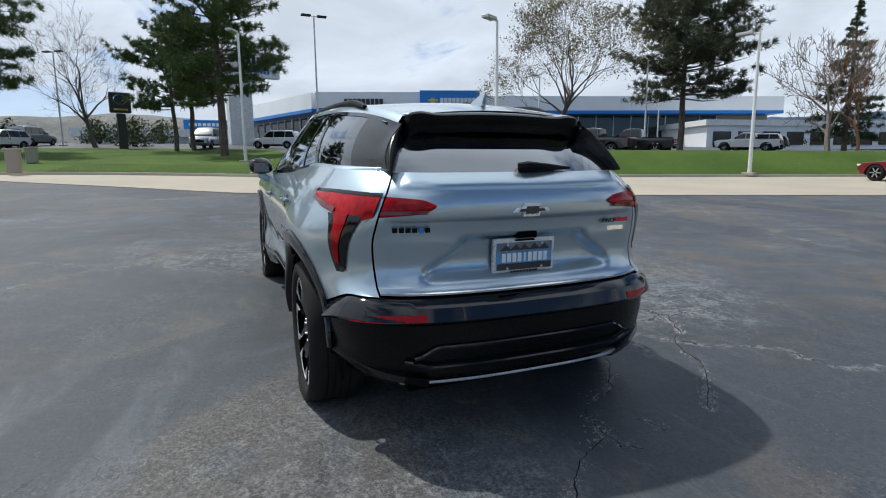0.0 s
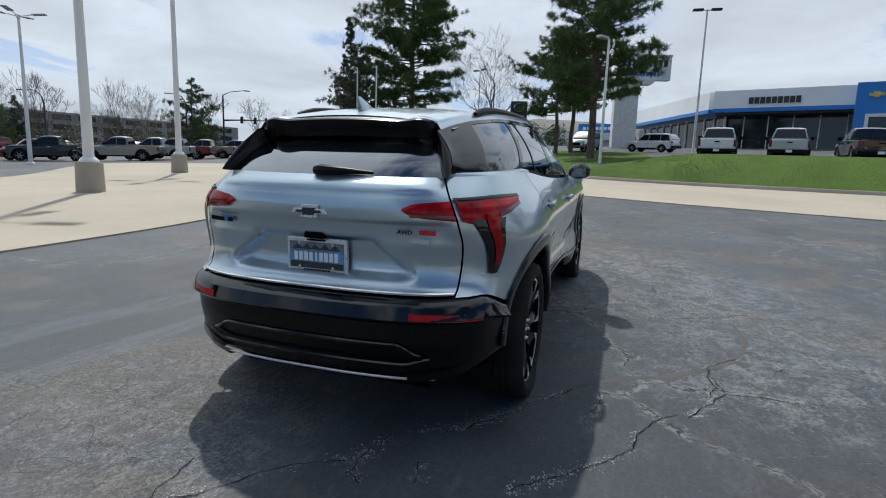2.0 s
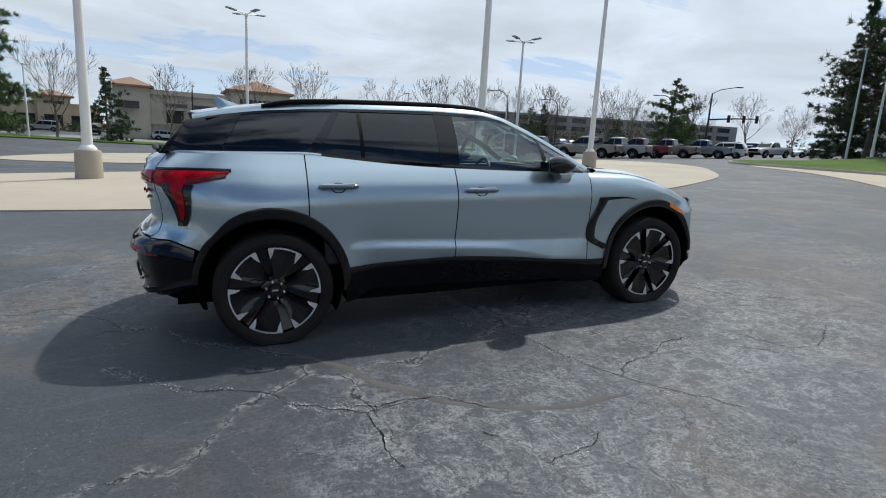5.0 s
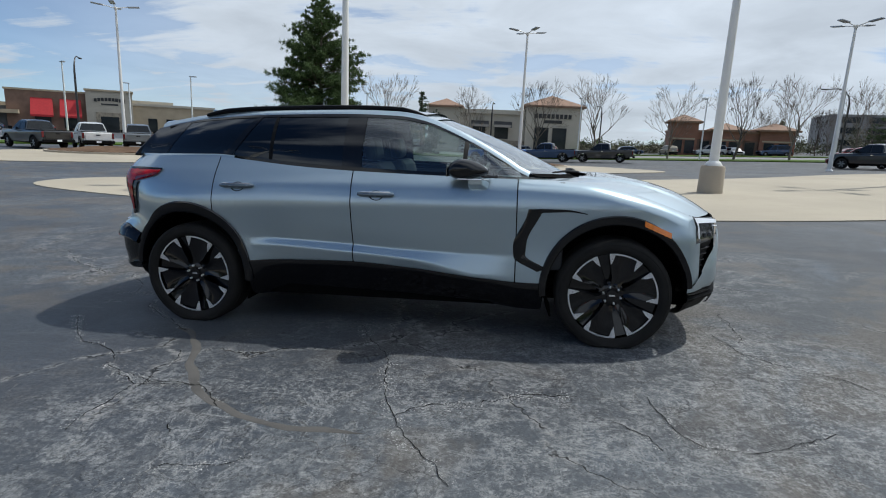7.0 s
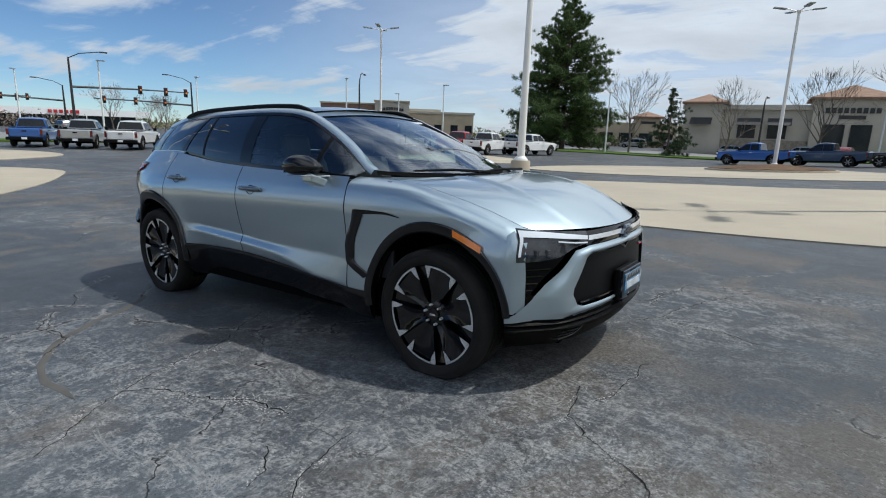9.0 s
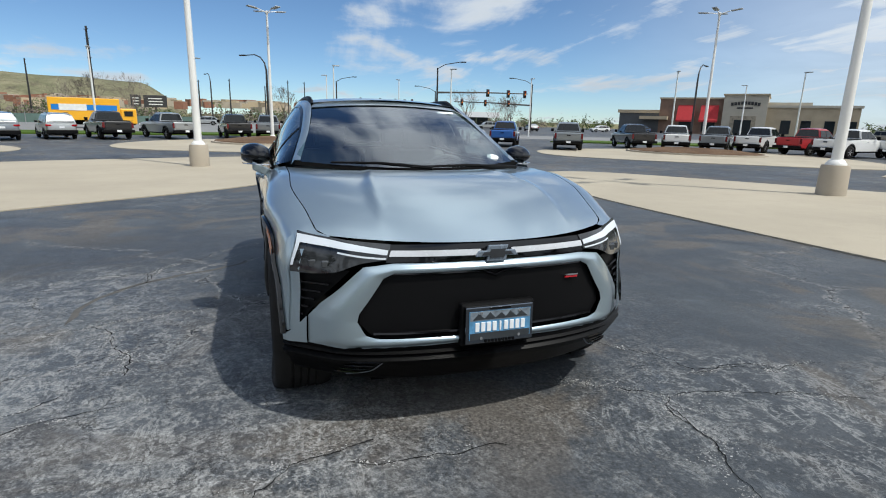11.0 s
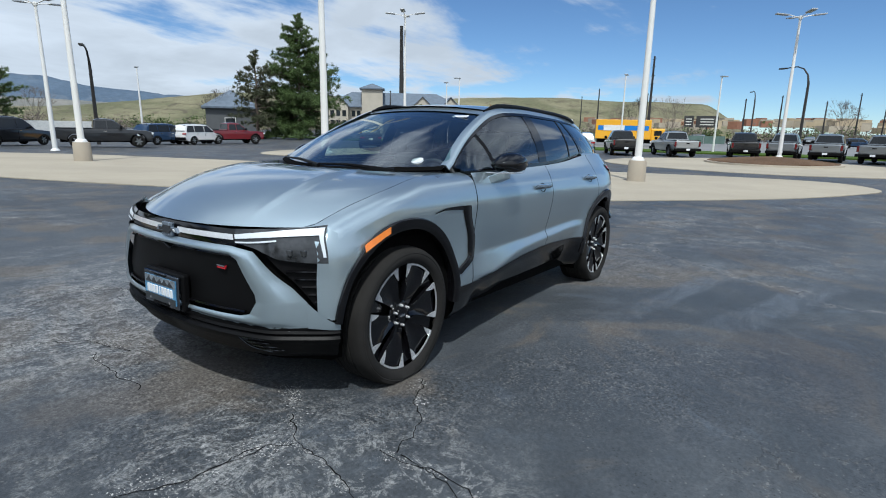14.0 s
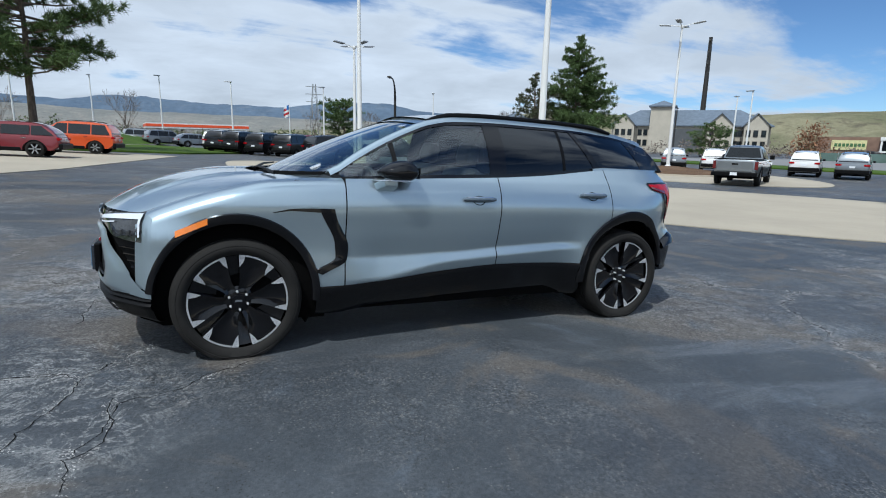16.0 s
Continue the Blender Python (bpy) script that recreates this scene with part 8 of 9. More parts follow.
# the showroom above the bank
sz = bank_z(84, -22)
show = site("showroom", "long pale metal showroom with a blue entrance block and glass front", "car showroom")
S = Wall((88.2, -13.6), (64.0, -90.6), sz)
H = 13.4 - sz
piece(S, "back_wall", show, STUCCO, [(0.3, S.long, 0, H - 2.6, -30, -3.0)], "shaded rear wall")
piece(S, "fascia", show, FASCIA, [(0, 17.0, H - 2.6, H, -30, 1.4), (26.8, S.long, H - 3.0, H - 0.6, -30, 1.2)], "pale metal fascia")
piece(S, "blue_stripe", show, BLUESIGN, [(-0.02, 17.0, H - 3.1, H - 2.55, -30, 1.46), (26.8, S.long, H - 3.5, H - 2.98, -30, 1.26)], "blue stripe under the fascia")
piece(S, "soffit", show, CHARCOAL, [(0.2, S.long, H - 3.4, H - 3.05, -29, 1.0)])
for k in range(22):
    u = 0.6 + 3.2 * k
    if not 16 < u < 27:
        piece(S, "glazing", show, SHOPGLASS, [(u, u + 3.05, 0.3, H - 3.4, -3.0, -2.9)], "tall showroom glass")
        piece(S, "mullion", show, FASCIA, [(u + 3.05, u + 3.2, 0, H - 3.4, -3.0, -2.75)])
piece(S, "entrance_block", show, BLUESIGN, [(17.0, 26.8, 0, H + 0.1, -4, 2.6)], "blue entrance block")
piece(S, "doorway", show, SHOPGLASS, [(18.6, 25.2, 0.05, H - 4.3, 2.55, 2.66)], "dark entrance glass")
piece(S, "door_surround", show, SIGNWHITE, [(18.2, 25.6, H - 4.3, H - 3.9, 2.5, 2.9), (18.2, 18.6, 0, H - 4.3, 2.5, 2.9), (25.2, 25.6, 0, H - 4.3, 2.5, 2.9)])
piece(S, "sign_bar", show, SIGNWHITE, [(20.3 + 0.66 * k, 20.82 + 0.66 * k, H - 1.9, H - 1.1, 2.6, 2.75) for k in range(9)], "row of white letter bars")
piece(S, "sign_mark", show, GOLD, [(18.3, 19.9, H - 1.65, H - 1.3, 2.6, 2.75), (18.8, 19.4, H - 1.85, H - 1.1, 2.6, 2.76)], "gold cross mark")
piece(S, "sign_bar", show, CHARCOAL, [(4.6 + 0.72 * k, 5.18 + 0.72 * k, H - 2.0, H - 1.1, 1.4, 1.55) for k in range(9)], "row of dark letter bars")
L = Wall((121.0, -1.5), (88.2, -13.6), sz)
piece(L, "fascia", show, FASCIA, [(0, L.long, H - 2.6, H - 0.01, -20, 1.0)], "pale metal fascia")
piece(L, "blue_stripe", show, BLUESIGN, [(0, L.long, H - 3.1, H - 2.56, -20, 1.05)])
for k in range(11):
    piece(L, "glazing", show, SHOPGLASS, [(0.4 + 3.1 * k, 3.3 + 3.1 * k, 0.2, H - 3.4, -2.2, -2.1)])
    piece(L, "column", show, FASCIA, [(3.3 + 3.1 * k, 3.5 + 3.1 * k, 0, H - 3.2, -2.2, -1.9)])
side_wing = site("service_wing", "low pale service building with a blue sign band", "building")
W = Wall((96, 22), (94, -2), sz - 1.2)
piece(W, "wall", side_wing, FASCIA, [(0, 24, 0, 3.0, -12, 0)])
piece(W, "canopy", side_wing, SIGNWHITE, [(-1, 24, 2.6, 3.8, -12, 1.4)], "white canopy edge")
piece(W, "sign_band", side_wing, BLUESIGN, [(15, 22, 3.9, 5.4, -0.6, 0)], "blue sign band")
piece(W, "sign_bar", side_wing, SIGNWHITE, [(15.8 + 0.7 * k, 16.3 + 0.7 * k, 4.4, 4.9, 0, 0.05) for k in range(7)])
annex = site("parts_annex", "low grey-white building on the slope", "building")
A = Wall((60.5, -70), (52, -112), bank_z(60, -80) - 0.4)
piece(A, "wall", annex, FASCIA, [(0, 42, 0, 4.2, -14, 0)])
piece(A, "roof_edge", annex, SIGNWHITE, [(-0.5, 42.5, 3.8, 4.7, -14.3, 0.4)])
for k in range(9):
    window(A, annex, 1.2 + 4.5 * k, 4.2 + 4.5 * k, 0.8, 2.8)

# pylon and dark sign
pyl = thing("pylon_sign", pose(62.0, -1.9, bank_z(62, -1.9), 0, 0, 105), "white pylon sign with dark and blue letter bars", "sign")
part("pylon", Build().box((1.2, 0, 3.9), (2.6, 1.2, 7.8)), SIGNWHITE, pyl, "white pylon", bevel=0.05)
part("pylon_cap", Build().box((0.7, 0, 7.4), (4.2, 1.4, 0.6), taper=1.25), FASCIA, pyl, bevel=0.04)
part("sign_face", Build().box((-0.5, 0, 8.9), (5.9, 0.9, 2.6)), SIGNWHITE, pyl, "white sign face", bevel=0.04)
part("sign_trim", Build().box((-0.5, 0, 10.25), (6.0, 1.0, 0.15)), STEEL, pyl)
for s in (-1, 1):
    for k in range(9):
        part("letter_bar", Build().box((-2.8 + 0.57 * k, s * 0.47, 9.4), (0.42, 0.05, 0.75)), CHARCOAL, pyl)
        part("letter_bar", Build().box((-2.1 + 0.40 * k, s * 0.47, 8.25), (0.28, 0.05, 0.5)), BLUESIGN, pyl)
ds = thing("monument_sign", pose(52.2, 9.6, bank_z(52.2, 9.6), 0, 0, 105), "black monument sign with an oval silver mark", "sign")
part("post", Build().box((0, 0, 1.5), (0.7, 0.45, 3.2)), CHARCOAL, ds, bevel=0.03)
part("head", Build().box((0, 0, 4.05), (1.7, 0.55, 1.8)), CHARCOAL, ds, bevel=0.12)
for s in (-1, 1):
    ring = [Vector((0.5 * math.cos(a), s * 0.30, 4.3 + 0.42 * math.sin(a))) for a in [2 * math.pi * k / 24 for k in range(25)]]
    part("oval_mark", Build().tube(ring, 0.05, 6, caps=False), CHROME, ds, "oval silver ring")
    part("letter_bar", Build().box((0, s * 0.29, 3.45), (1.1, 0.04, 0.16)), GOLD, ds)
for x, y, hh in ((25.6, 10.1, 1.05), (33.0, 11.4, 0.85)):
    bp = thing("stone_post", pose(x, y, bank_z(x, y)), "short tan concrete post on the grass", "post", "short posts")
    part("shaft", Build().box((0, 0, hh / 2), (0.5, 0.5, hh)), BASE, bp, bevel=0.03)
    part("cap", Build().box((0, 0, hh), (0.58, 0.58, 0.08)), KERB, bp, bevel=0.02)

# restaurant with red awnings
gz0 = -0.7
rest = site("red_awning_restaurant", "brown brick and tan stucco restaurant with red awnings", "restaurant")
R = Wall((-105.2, 82.5), (-69.9, 111.1), gz0)
piece(R, "low_wing", rest, DARKSIDING, [(0, 9.0, 0, 4.8, -12, -0.5)], "dark low wing")
piece(R, "low_roof", rest, STUCCO, [(-0.4, 9.0, 4.8, 5.5, -12.4, -0.2), (5.0, 11.0, 3.4, 4.1, -1.0, 1.6)])
piece(R, "brick_wall", rest, BRICK, [(9.0, 22.0, 0, 7.9, -16, 0)], "brown brick wall")
piece(R, "cornice", rest, STUCCO, [(8.8, 22.0, 7.9, 8.25, -16.2, 0.2)])
piece(R, "sign_block", rest, CREAM, [(22.0, 30.2, 0, 8.6, -14, 1.2)], "tan sign block")
piece(R, "block_cornice", rest, STUCCO, [(21.8, 30.4, 8.6, 8.95, -14, 1.5)])
piece(R, "letter_bar", rest, CHARCOAL, [(23.4 + 0.62 * k, 23.9 + 0.62 * k, 6.5 + 0.25 * math.sin(math.pi * k / 8), 7.15 + 0.25 * math.sin(math.pi * k / 8), 1.2, 1.35) for k in range(9)] + [(24.6, 27.6, 5.9, 6.2, 1.2, 1.3)], "arched dark letter bars")
piece(R, "entrance_arch", rest, STONEWALL, [(23.6, 28.4, 0, 4.4, 1.2, 1.5)], "stone entrance surround")
piece(R, "doorway", rest, SHOPGLASS, [(24.4, 27.6, 0, 3.6, 1.5, 1.55)])
piece(R, "right_wing", rest, STUCCO, [(30.2, 46.0, 0, 6.2, -14, 0.2)], "tan stucco wing")
piece(R, "right_cornice", rest, CREAM, [(30.2, 46.3, 6.2, 6.7, -14, 0.5), (30.2, 38.0, 6.7, 7.3, -12, -1)])
for u in (33.0, 36.5, 40.5, 44.0):
    window(R, rest, u, u + 1.6, 1.0, 3.6, v=0.2)
for u in (12.9, 17.6):
    aw = Build()
    m = R.matrix(u, 0, 0)
    aw.add([m @ Vector(p) for p in ((0, -0.05, 6.6), (3.5, -0.05, 6.6), (3.6, -1.5, 3.4), (-0.1, -1.5, 3.4), (-0.1, -1.5, 3.0), (3.6, -1.5, 3.0), (0, -0.05, 3.4), (3.5, -0.05, 3.4))], [(0, 3, 2, 1), (3, 4, 5, 2), (0, 6, 3), (1, 2, 7)])
    part("awning", aw, AWNING, rest, "steep red cloth awning", solid=0.04)
    window(R, rest, u + 0.5, u + 3.0, 1.0, 3.2)
pivot = Matrix.Translation((2.5, -2.5, 1.4))
rest.matrix_basis = pivot @ Matrix.Rotation(radians(0.9), 4, "Z") @ Matrix.Scale(1.16, 4) @ pivot.inverted()
# cream shops with hipped towers
cream = site("cream_cafe", "cream stucco cafe with two hipped tile-roof towers", "restaurant")
C = Wall((-17.6, 88.7), (8.1, 91.0), -0.6)
piece(C, "stone_base", cream, STONEWALL, [(-0.3, C.long + 0.2, 0, 2.3, -12, 0.25)], "stone base course")
piece(C, "wall", cream, CREAM, [(0, C.long, 2.3, 6.6, -12, 0)], "cream wall")
piece(C, "cornice", cream, CREAM, [(-0.3, 16.6, 6.6, 7.3, -12, 0.5)])
piece(C, "tower", cream, CREAM, [(16.6, C.long, 0, 8.2, -9, 0.8), (0.2, 5.4, 0, 7.6, -7, 0.6)], "cream tower")
hip_roof(C, "tower_roof", cream, TILEROOF, 16.6, C.long, -9, 0.8, 8.3, 2.0)
hip_roof(C, "tower_roof", cream, TILEROOF, 0.2, 5.4, -7, 0.6, 7.7, 1.4)
piece(C, "sign_bar", cream, CHARCOAL, [(18.0 + 0.7 * k, 18.5 + 0.7 * k, 6.2, 6.9, 0.8, 0.95) for k in range(9)] + [(19.6, 22.6, 5.4, 5.9, 0.8, 0.9)], "dark letter bars")
for u, w0, w1 in ((18.2, 0.6, 4.6), (21.2, 0.6, 4.6), (11.5, 2.6, 5.2), (7.6, 2.6, 5.2)):
    window(C, cream, u, u + 2.2, w0, w1, v=0.82 if u > 16 else 0.0)
for u in (1.0, 7.4, 11.3):
    b = Build()
    m = C.matrix(u, 0, 0.6)
    b.add([m @ Vector(p) for p in ((0, 0, 5.4), (3.0, 0, 5.4), (3.0, -1.2, 4.4), (0, -1.2, 4.4))], [(0, 3, 2, 1)])
    part("awning", b, CHARCOAL, cream, "dark cloth awning", solid=0.05)
# brown restaurant with hipped roofs
brown = site("brown_grill", "red-brown stucco restaurant with low hipped roofs", "restaurant")
N = Wall((24.8, 100.0), (44.2, 97.2), 0.2)
piece(N, "wall", brown, BRICK, [(0, N.long, 0, 3.2, -12, 0)], "brown lower wall")
piece(N, "upper_wall", brown, REDBRICK, [(0, N.long, 3.2, 4.5, -12, 0.15)], "red-brown upper wall")
piece(N, "parapet", brown, TILEROOF, [(-0.2, N.long + 0.2, 4.5, 4.8, -12.2, 0.35)])
for u0, u1, w in ((-0.2, 4.4, 6.2), (6.8, 11.6, 4.9), (14.2, 19.6, 5.1)):
    piece(N, "tower", brown, REDBRICK, [(u0, u1, 0, w, -6, 0.7)])
    hip_roof(N, "roof", brown, TILEROOF, u0, u1, -6, 0.7, w + 0.1, 1.3)
    piece(N, "lintel", brown, STUCCO, [(u0 + 0.4, u1 - 0.4, 3.1, 3.35, 0.7, 0.8)])
for u in (0.5, 2.5, 5.0, 7.6, 9.6, 12.2, 15.0, 17.2):
    window(N, brown, u, u + 1.4, 0.8, 2.9, v=0.0 if u in (5.0, 12.2) else 0.7)
offices = site("far_offices", "long pale office building behind trees", "building")
O = Wall((74, 150), (158, 131), 3.0)
piece(O, "wall", offices, plain("weathered precast panels", (0.27, 0.26, 0.25), 0.8, 0, 0.15, 0.2, 4), [(0, O.long, 0, 9.0, -20, 0)])
for w in (1.4, 4.4, 7.0):
    for k in range(13):
        window(O, offices, 2 + 6.4 * k, 6.4 + 6.4 * k, w, w + 1.3)
shops = site("shopping_row", "tan stucco shopping row with parapets", "shops")
T = Wall((-52, 108), (-24, 118), -0.7)
piece(T, "wall", shops, STUCCO, [(0, T.long, 0, 5.2, -14, 0), (4, 9, 0, 6.6, -8, 0.8), (20, 25, 0, 6.4, -8, 0.8)])
hip_roof(T, "roof", shops, TILEROOF, 20, 25, -8, 0.8, 6.5, 1.2)
piece(T, "sign_bar", shops, CHARCOAL, [(5.2, 8.0, 5.0, 5.6, 0.8, 0.9), (21, 24, 5.0, 5.5, 0.8, 0.9)])
for k in range(7):
    window(T, shops, 1 + 4 * k, 3.6 + 4 * k, 0.6, 3.0, v=0.82 if 1 <= k <= 1 or k == 5 else 0.0)

# hotel with a blue-grey roof and a square tower
hotel = site("hotel", "cream three-storey hotel with blue-grey roofs and a square tower", "hotel")
Ht = Wall((-109.2, -117.8), (-135.0, -87.5), -2.4)
piece(Ht, "wall", hotel, CREAM, [(0, Ht.long, 0, 9.2, -14, 0)], "cream stucco wall")
hip_roof(Ht, "roof", hotel, BLUEROOF, 0, Ht.long, -14, 0, 9.4, 4.4)
piece(Ht, "tower", hotel, CREAM, [(10.4, 16.4, 0, 14.3, -6, 1.6)], "square cream tower")
hip_roof(Ht, "tower_roof", hotel, BLUEROOF, 10.4, 16.4, -6, 1.6, 14.5, 1.6)
piece(Ht, "porch", hotel, DARKSIDING, [(16.5, 24.0, 0, 8.4, 0, 1.8)], "dark recessed front")
for u0, u1 in ((1.0, 6.5), (25.0, 31.0), (33.5, 39.0)):
    piece(Ht, "bay", hotel, CREAM, [(u0, u1, 0, 9.2, 0, 2.4)])
    m = Ht.matrix(u0, 9.2, 2.4)
    w = u1 - u0
    g = Build().add([m @ Vector(p) for p in ((-0.4, 0.0, 0), (w + 0.4, 0.0, 0), (w / 2, 0.0, 3.2), (-0.4, 9.0, 0), (w + 0.4, 9.0, 0), (w / 2, 9.0, 3.2))], [(0, 1, 2), (0, 2, 5, 3), (1, 4, 5, 2), (3, 5, 4)])
    part("gable", g, [CREAM], hotel, "cream gable")
    rf = Build().add([m @ Vector(p) for p in ((-0.7, -0.4, -0.2), (w / 2, -0.4, 3.35), (w / 2, 9.0, 3.35), (-0.7, 9.0, -0.2), (w + 0.7, -0.4, -0.2), (w + 0.7, 9.0, -0.2))], [(0, 1, 2, 3), (1, 4, 5, 2)])
    part("gable_roof", rf, BLUEROOF, hotel, "blue-grey gable roof", solid=0.15)
for w in (0.8, 3.8, 6.6):
    for u in (1.5, 3.2, 4.9, 7.4, 8.9, 25.5, 27.3, 29.3, 31.3, 32.3, 34.0, 35.7, 37.5):
        v = 2.4 if u < 6.5 or 25 < u < 31 or u > 33.5 else 0.0
        window(Ht, hotel, u, u + 0.95, w, w + 1.5, v=v)
brickshop = site("brick_office", "dark brick building with a cream sign board and white glazed entrance", "building")
K = Wall((-109.9, -60.9), (-117.5, -45.0), -1.2)
piece(K, "wall", brickshop, BRICK, [(0, 9.5, 0, 5.0, -10, 0)])
piece(K, "sign_board", brickshop, SIGNCREAM, [(2.2, 7.6, 2.6, 4.4, 0, 0.2)], "cream sign board")
piece(K, "letter_bar", brickshop, plain("green letters", (0.05, 0.14, 0.05), 0.6), [(2.7 + 0.6 * k, 3.15 + 0.6 * k, 3.2, 3.8, 0.2, 0.26) for k in range(8)])
piece(K, "porch", brickshop, SIGNWHITE, [(9.5, 17.0, 4.4, 5.0, -8, 1.5), (9.6, 9.9, 0, 4.4, 1.0, 1.4), (13.2, 13.5, 0, 4.4, 1.0, 1.4), (16.6, 16.9, 0, 4.4, 1.0, 1.4), (9.5, 17, 2.2, 2.5, -8, 1.4)])
piece(K, "glazing", brickshop, SHOPGLASS, [(9.6, 16.9, 0.1, 4.3, -1.0, -0.9)])
dealer = site("glass_showroom", "low grey glass showroom across the junction with a red sign block", "car showroom")
D = Wall((-142.0, 30.5), (-132.5, 62.0), -0.5)
piece(D, "fascia", dealer, FASCIA, [(0, D.long, 2.8, 4.2, -14, 0.6)])
piece(D, "glazing", dealer, SHOPGLASS, [(0.4 + 3.3 * k, 3.5 + 3.3 * k, 0, 2.8, -1.0, -0.9) for k in range(9)])
piece(D, "sign_block", dealer, AWNING, [(1.5, 4.8, 2.2, 5.6, 0.6, 1.2)], "red sign block")
piece(D, "letter_bar", dealer, AWNING, [(13.0 + 1.0 * k, 13.7 + 1.0 * k, 3.2, 3.9, 0.6, 0.75) for k in range(6)])
hut = site("gabled_house", "small grey gabled building beyond the lot", "building")
G = Wall((-49.5, -83.0), (-56.5, -78.5), -0.5)
piece(G, "wall", hut, DARKSIDING, [(0, G.long, 0, 4.6, -9, 0)])
hip_roof(G, "roof", hut, BLUEROOF, 0, G.long, -9, 0, 4.7, 3.0)
window(G, hut, 3.0, 4.6, 1.2, 2.8, SIGNWHITE)
gas = site("station_canopy", "white station canopy with a red-orange stripe", "canopy")
gx = Wall((-12.0, -146.0), (10.0, -144.0), -0.2)
piece(gx, "canopy", gas, SIGNWHITE, [(0, gx.long, 3.0, 4.2, -8, 8)])
piece(gx, "stripe", gas, plain("orange stripe", (0.75, 0.09, 0.02), 0.5), [(-0.05, gx.long + 0.05, 3.35, 3.95, -8.05, 8.05)], "red-orange stripe")
piece(gx, "column", gas, SIGNWHITE, [(4, 4.5, 0, 3.0, 3, 3.5)])
piece(gx, "column", gas, SIGNWHITE, [(16, 16.5, 0, 3.0, 3, 3.5)])
sheds = site("white_shop_row", "low white shop row with a red band", "shops")
E_ = Wall((-40, -112), (-10, -108), -0.9)
piece(E_, "wall", sheds, SIGNWHITE, [(0, 28, 0, 2.2, -8, 0)])
piece(E_, "band", sheds, AWNING, [(0, 14, 1.75, 2.15, 0, 0.15)])
for k in range(6):
    window(E_, sheds, 1 + 4.4 * k, 4 + 4.4 * k, 0.4, 1.5)
for (a, b), z, w, yd in ((((-67.2, -22.3), (-69.7, -14.1)), -0.5, 2.75, 1),):
    Y = Wall(a, b, z)
    ob = site("box_truck", "yellow rental box truck with a blue stripe", "truck")
    piece(Y, "box", ob, PAINTS["yellow"], [(0, Y.long - 1.7, 0.9, w + 0.6, -2.5, 0)], "yellow cargo box", bevel=0.06)
    piece(Y, "stripe", ob, BLUESIGN, [(0.3, Y.long - 2.0, w - 0.75, w - 0.15, 0, 0.02)], "blue stripe")
    piece(Y, "letter_bar", ob, SIGNWHITE, [(1.0, 3.6, w - 0.8, w - 0.1, 0.02, 0.04)])
    piece(Y, "cab", ob, PAINTS["yellow"], [(Y.long - 1.7, Y.long, 0.5, 2.3, -2.3, -0.2)], bevel=0.15)
    piece(Y, "cab_window", ob, CARGLASS, [(Y.long - 1.3, Y.long - 0.4, 1.4, 2.0, -0.2, -0.17)])
    for u in (1.6, Y.long - 1.0):
        c = Y.matrix(u, 0.45, -0.1)
        part("wheel", Build().spin([(0.05, -0.28), (0.42, -0.28), (0.45, -0.24), (0.45, -0.02), (0.42, 0.02), (0.05, 0.0)], 16, "y"), RUBBER, ob).matrix_basis = c @ Matrix.Rotation(math.pi, 4, "Z")
    piece(Y, "chassis", ob, SHADOWBLACK, [(0.2, Y.long - 0.2, 0.4, 0.9, -2.2, -0.3)])

# ---- road furniture ----
SIGNALS = plain("signal housing", (0.02, 0.02, 0.02), 0.6)


def signal_mast(x, y, high, arm_to, arm_z, lamp_turn, heads):
    z = ground_z(x, y)
    e = thing("signal_mast", pose(x, y, z), "dark traffic signal mast with a street light arm", "traffic light", "junction masts")
    part("pole", Build().tube([(0, 0, 0), (0, 0, high)], [0.20, 0.11], 10), DARKMETAL, e, smooth=True)
    a = Vector((arm_to[0] - x, arm_to[1] - y, 0))
    part("mast_arm", Build().tube([(0, 0, arm_z), a * 0.5 + Vector((0, 0, arm_z + 0.25)), a + Vector((0, 0, arm_z + 0.3))], [0.15, 0.11, 0.07], 8), DARKMETAL, e, smooth=True)
    d = Vector((math.cos(radians(lamp_turn)), math.sin(radians(lamp_turn)), 0))
    part("light_arm", Build().tube([(0, 0, high - 0.1), d * 1.2 + Vector((0, 0, high + 0.55)), d * 3.4 + Vector((0, 0, high + 0.95))], 0.06, 6), DARKMETAL, e, smooth=True)
    part("street_light", Build().box(d * 3.9 + Vector((0, 0, high + 0.95)), (0.9, 0.35, 0.16), Matrix.Rotation(radians(lamp_turn), 3, "Z")), DARKMETAL, e, bevel=0.03)
    yaw = math.atan2(a.y, a.x)
    for f in heads:
        p = a * f + Vector((0, 0, arm_z + 0.2))
        h = part("signal_head", Build().box(p, (0.45, 0.35, 1.15), Matrix.Rotation(yaw, 3, "Z")), SIGNALS, e, "black signal head", bevel=0.04)
        for k in range(3):
            part("lens", Build().spin([(0.13, 0), (0.13, 0.02), (0, 0.03)], 10, "x", p + Vector((0.2, 0, 0.35 - 0.35 * k))), (DARKRED, AMBER, SHADOWBLACK)[k], h)
    return e


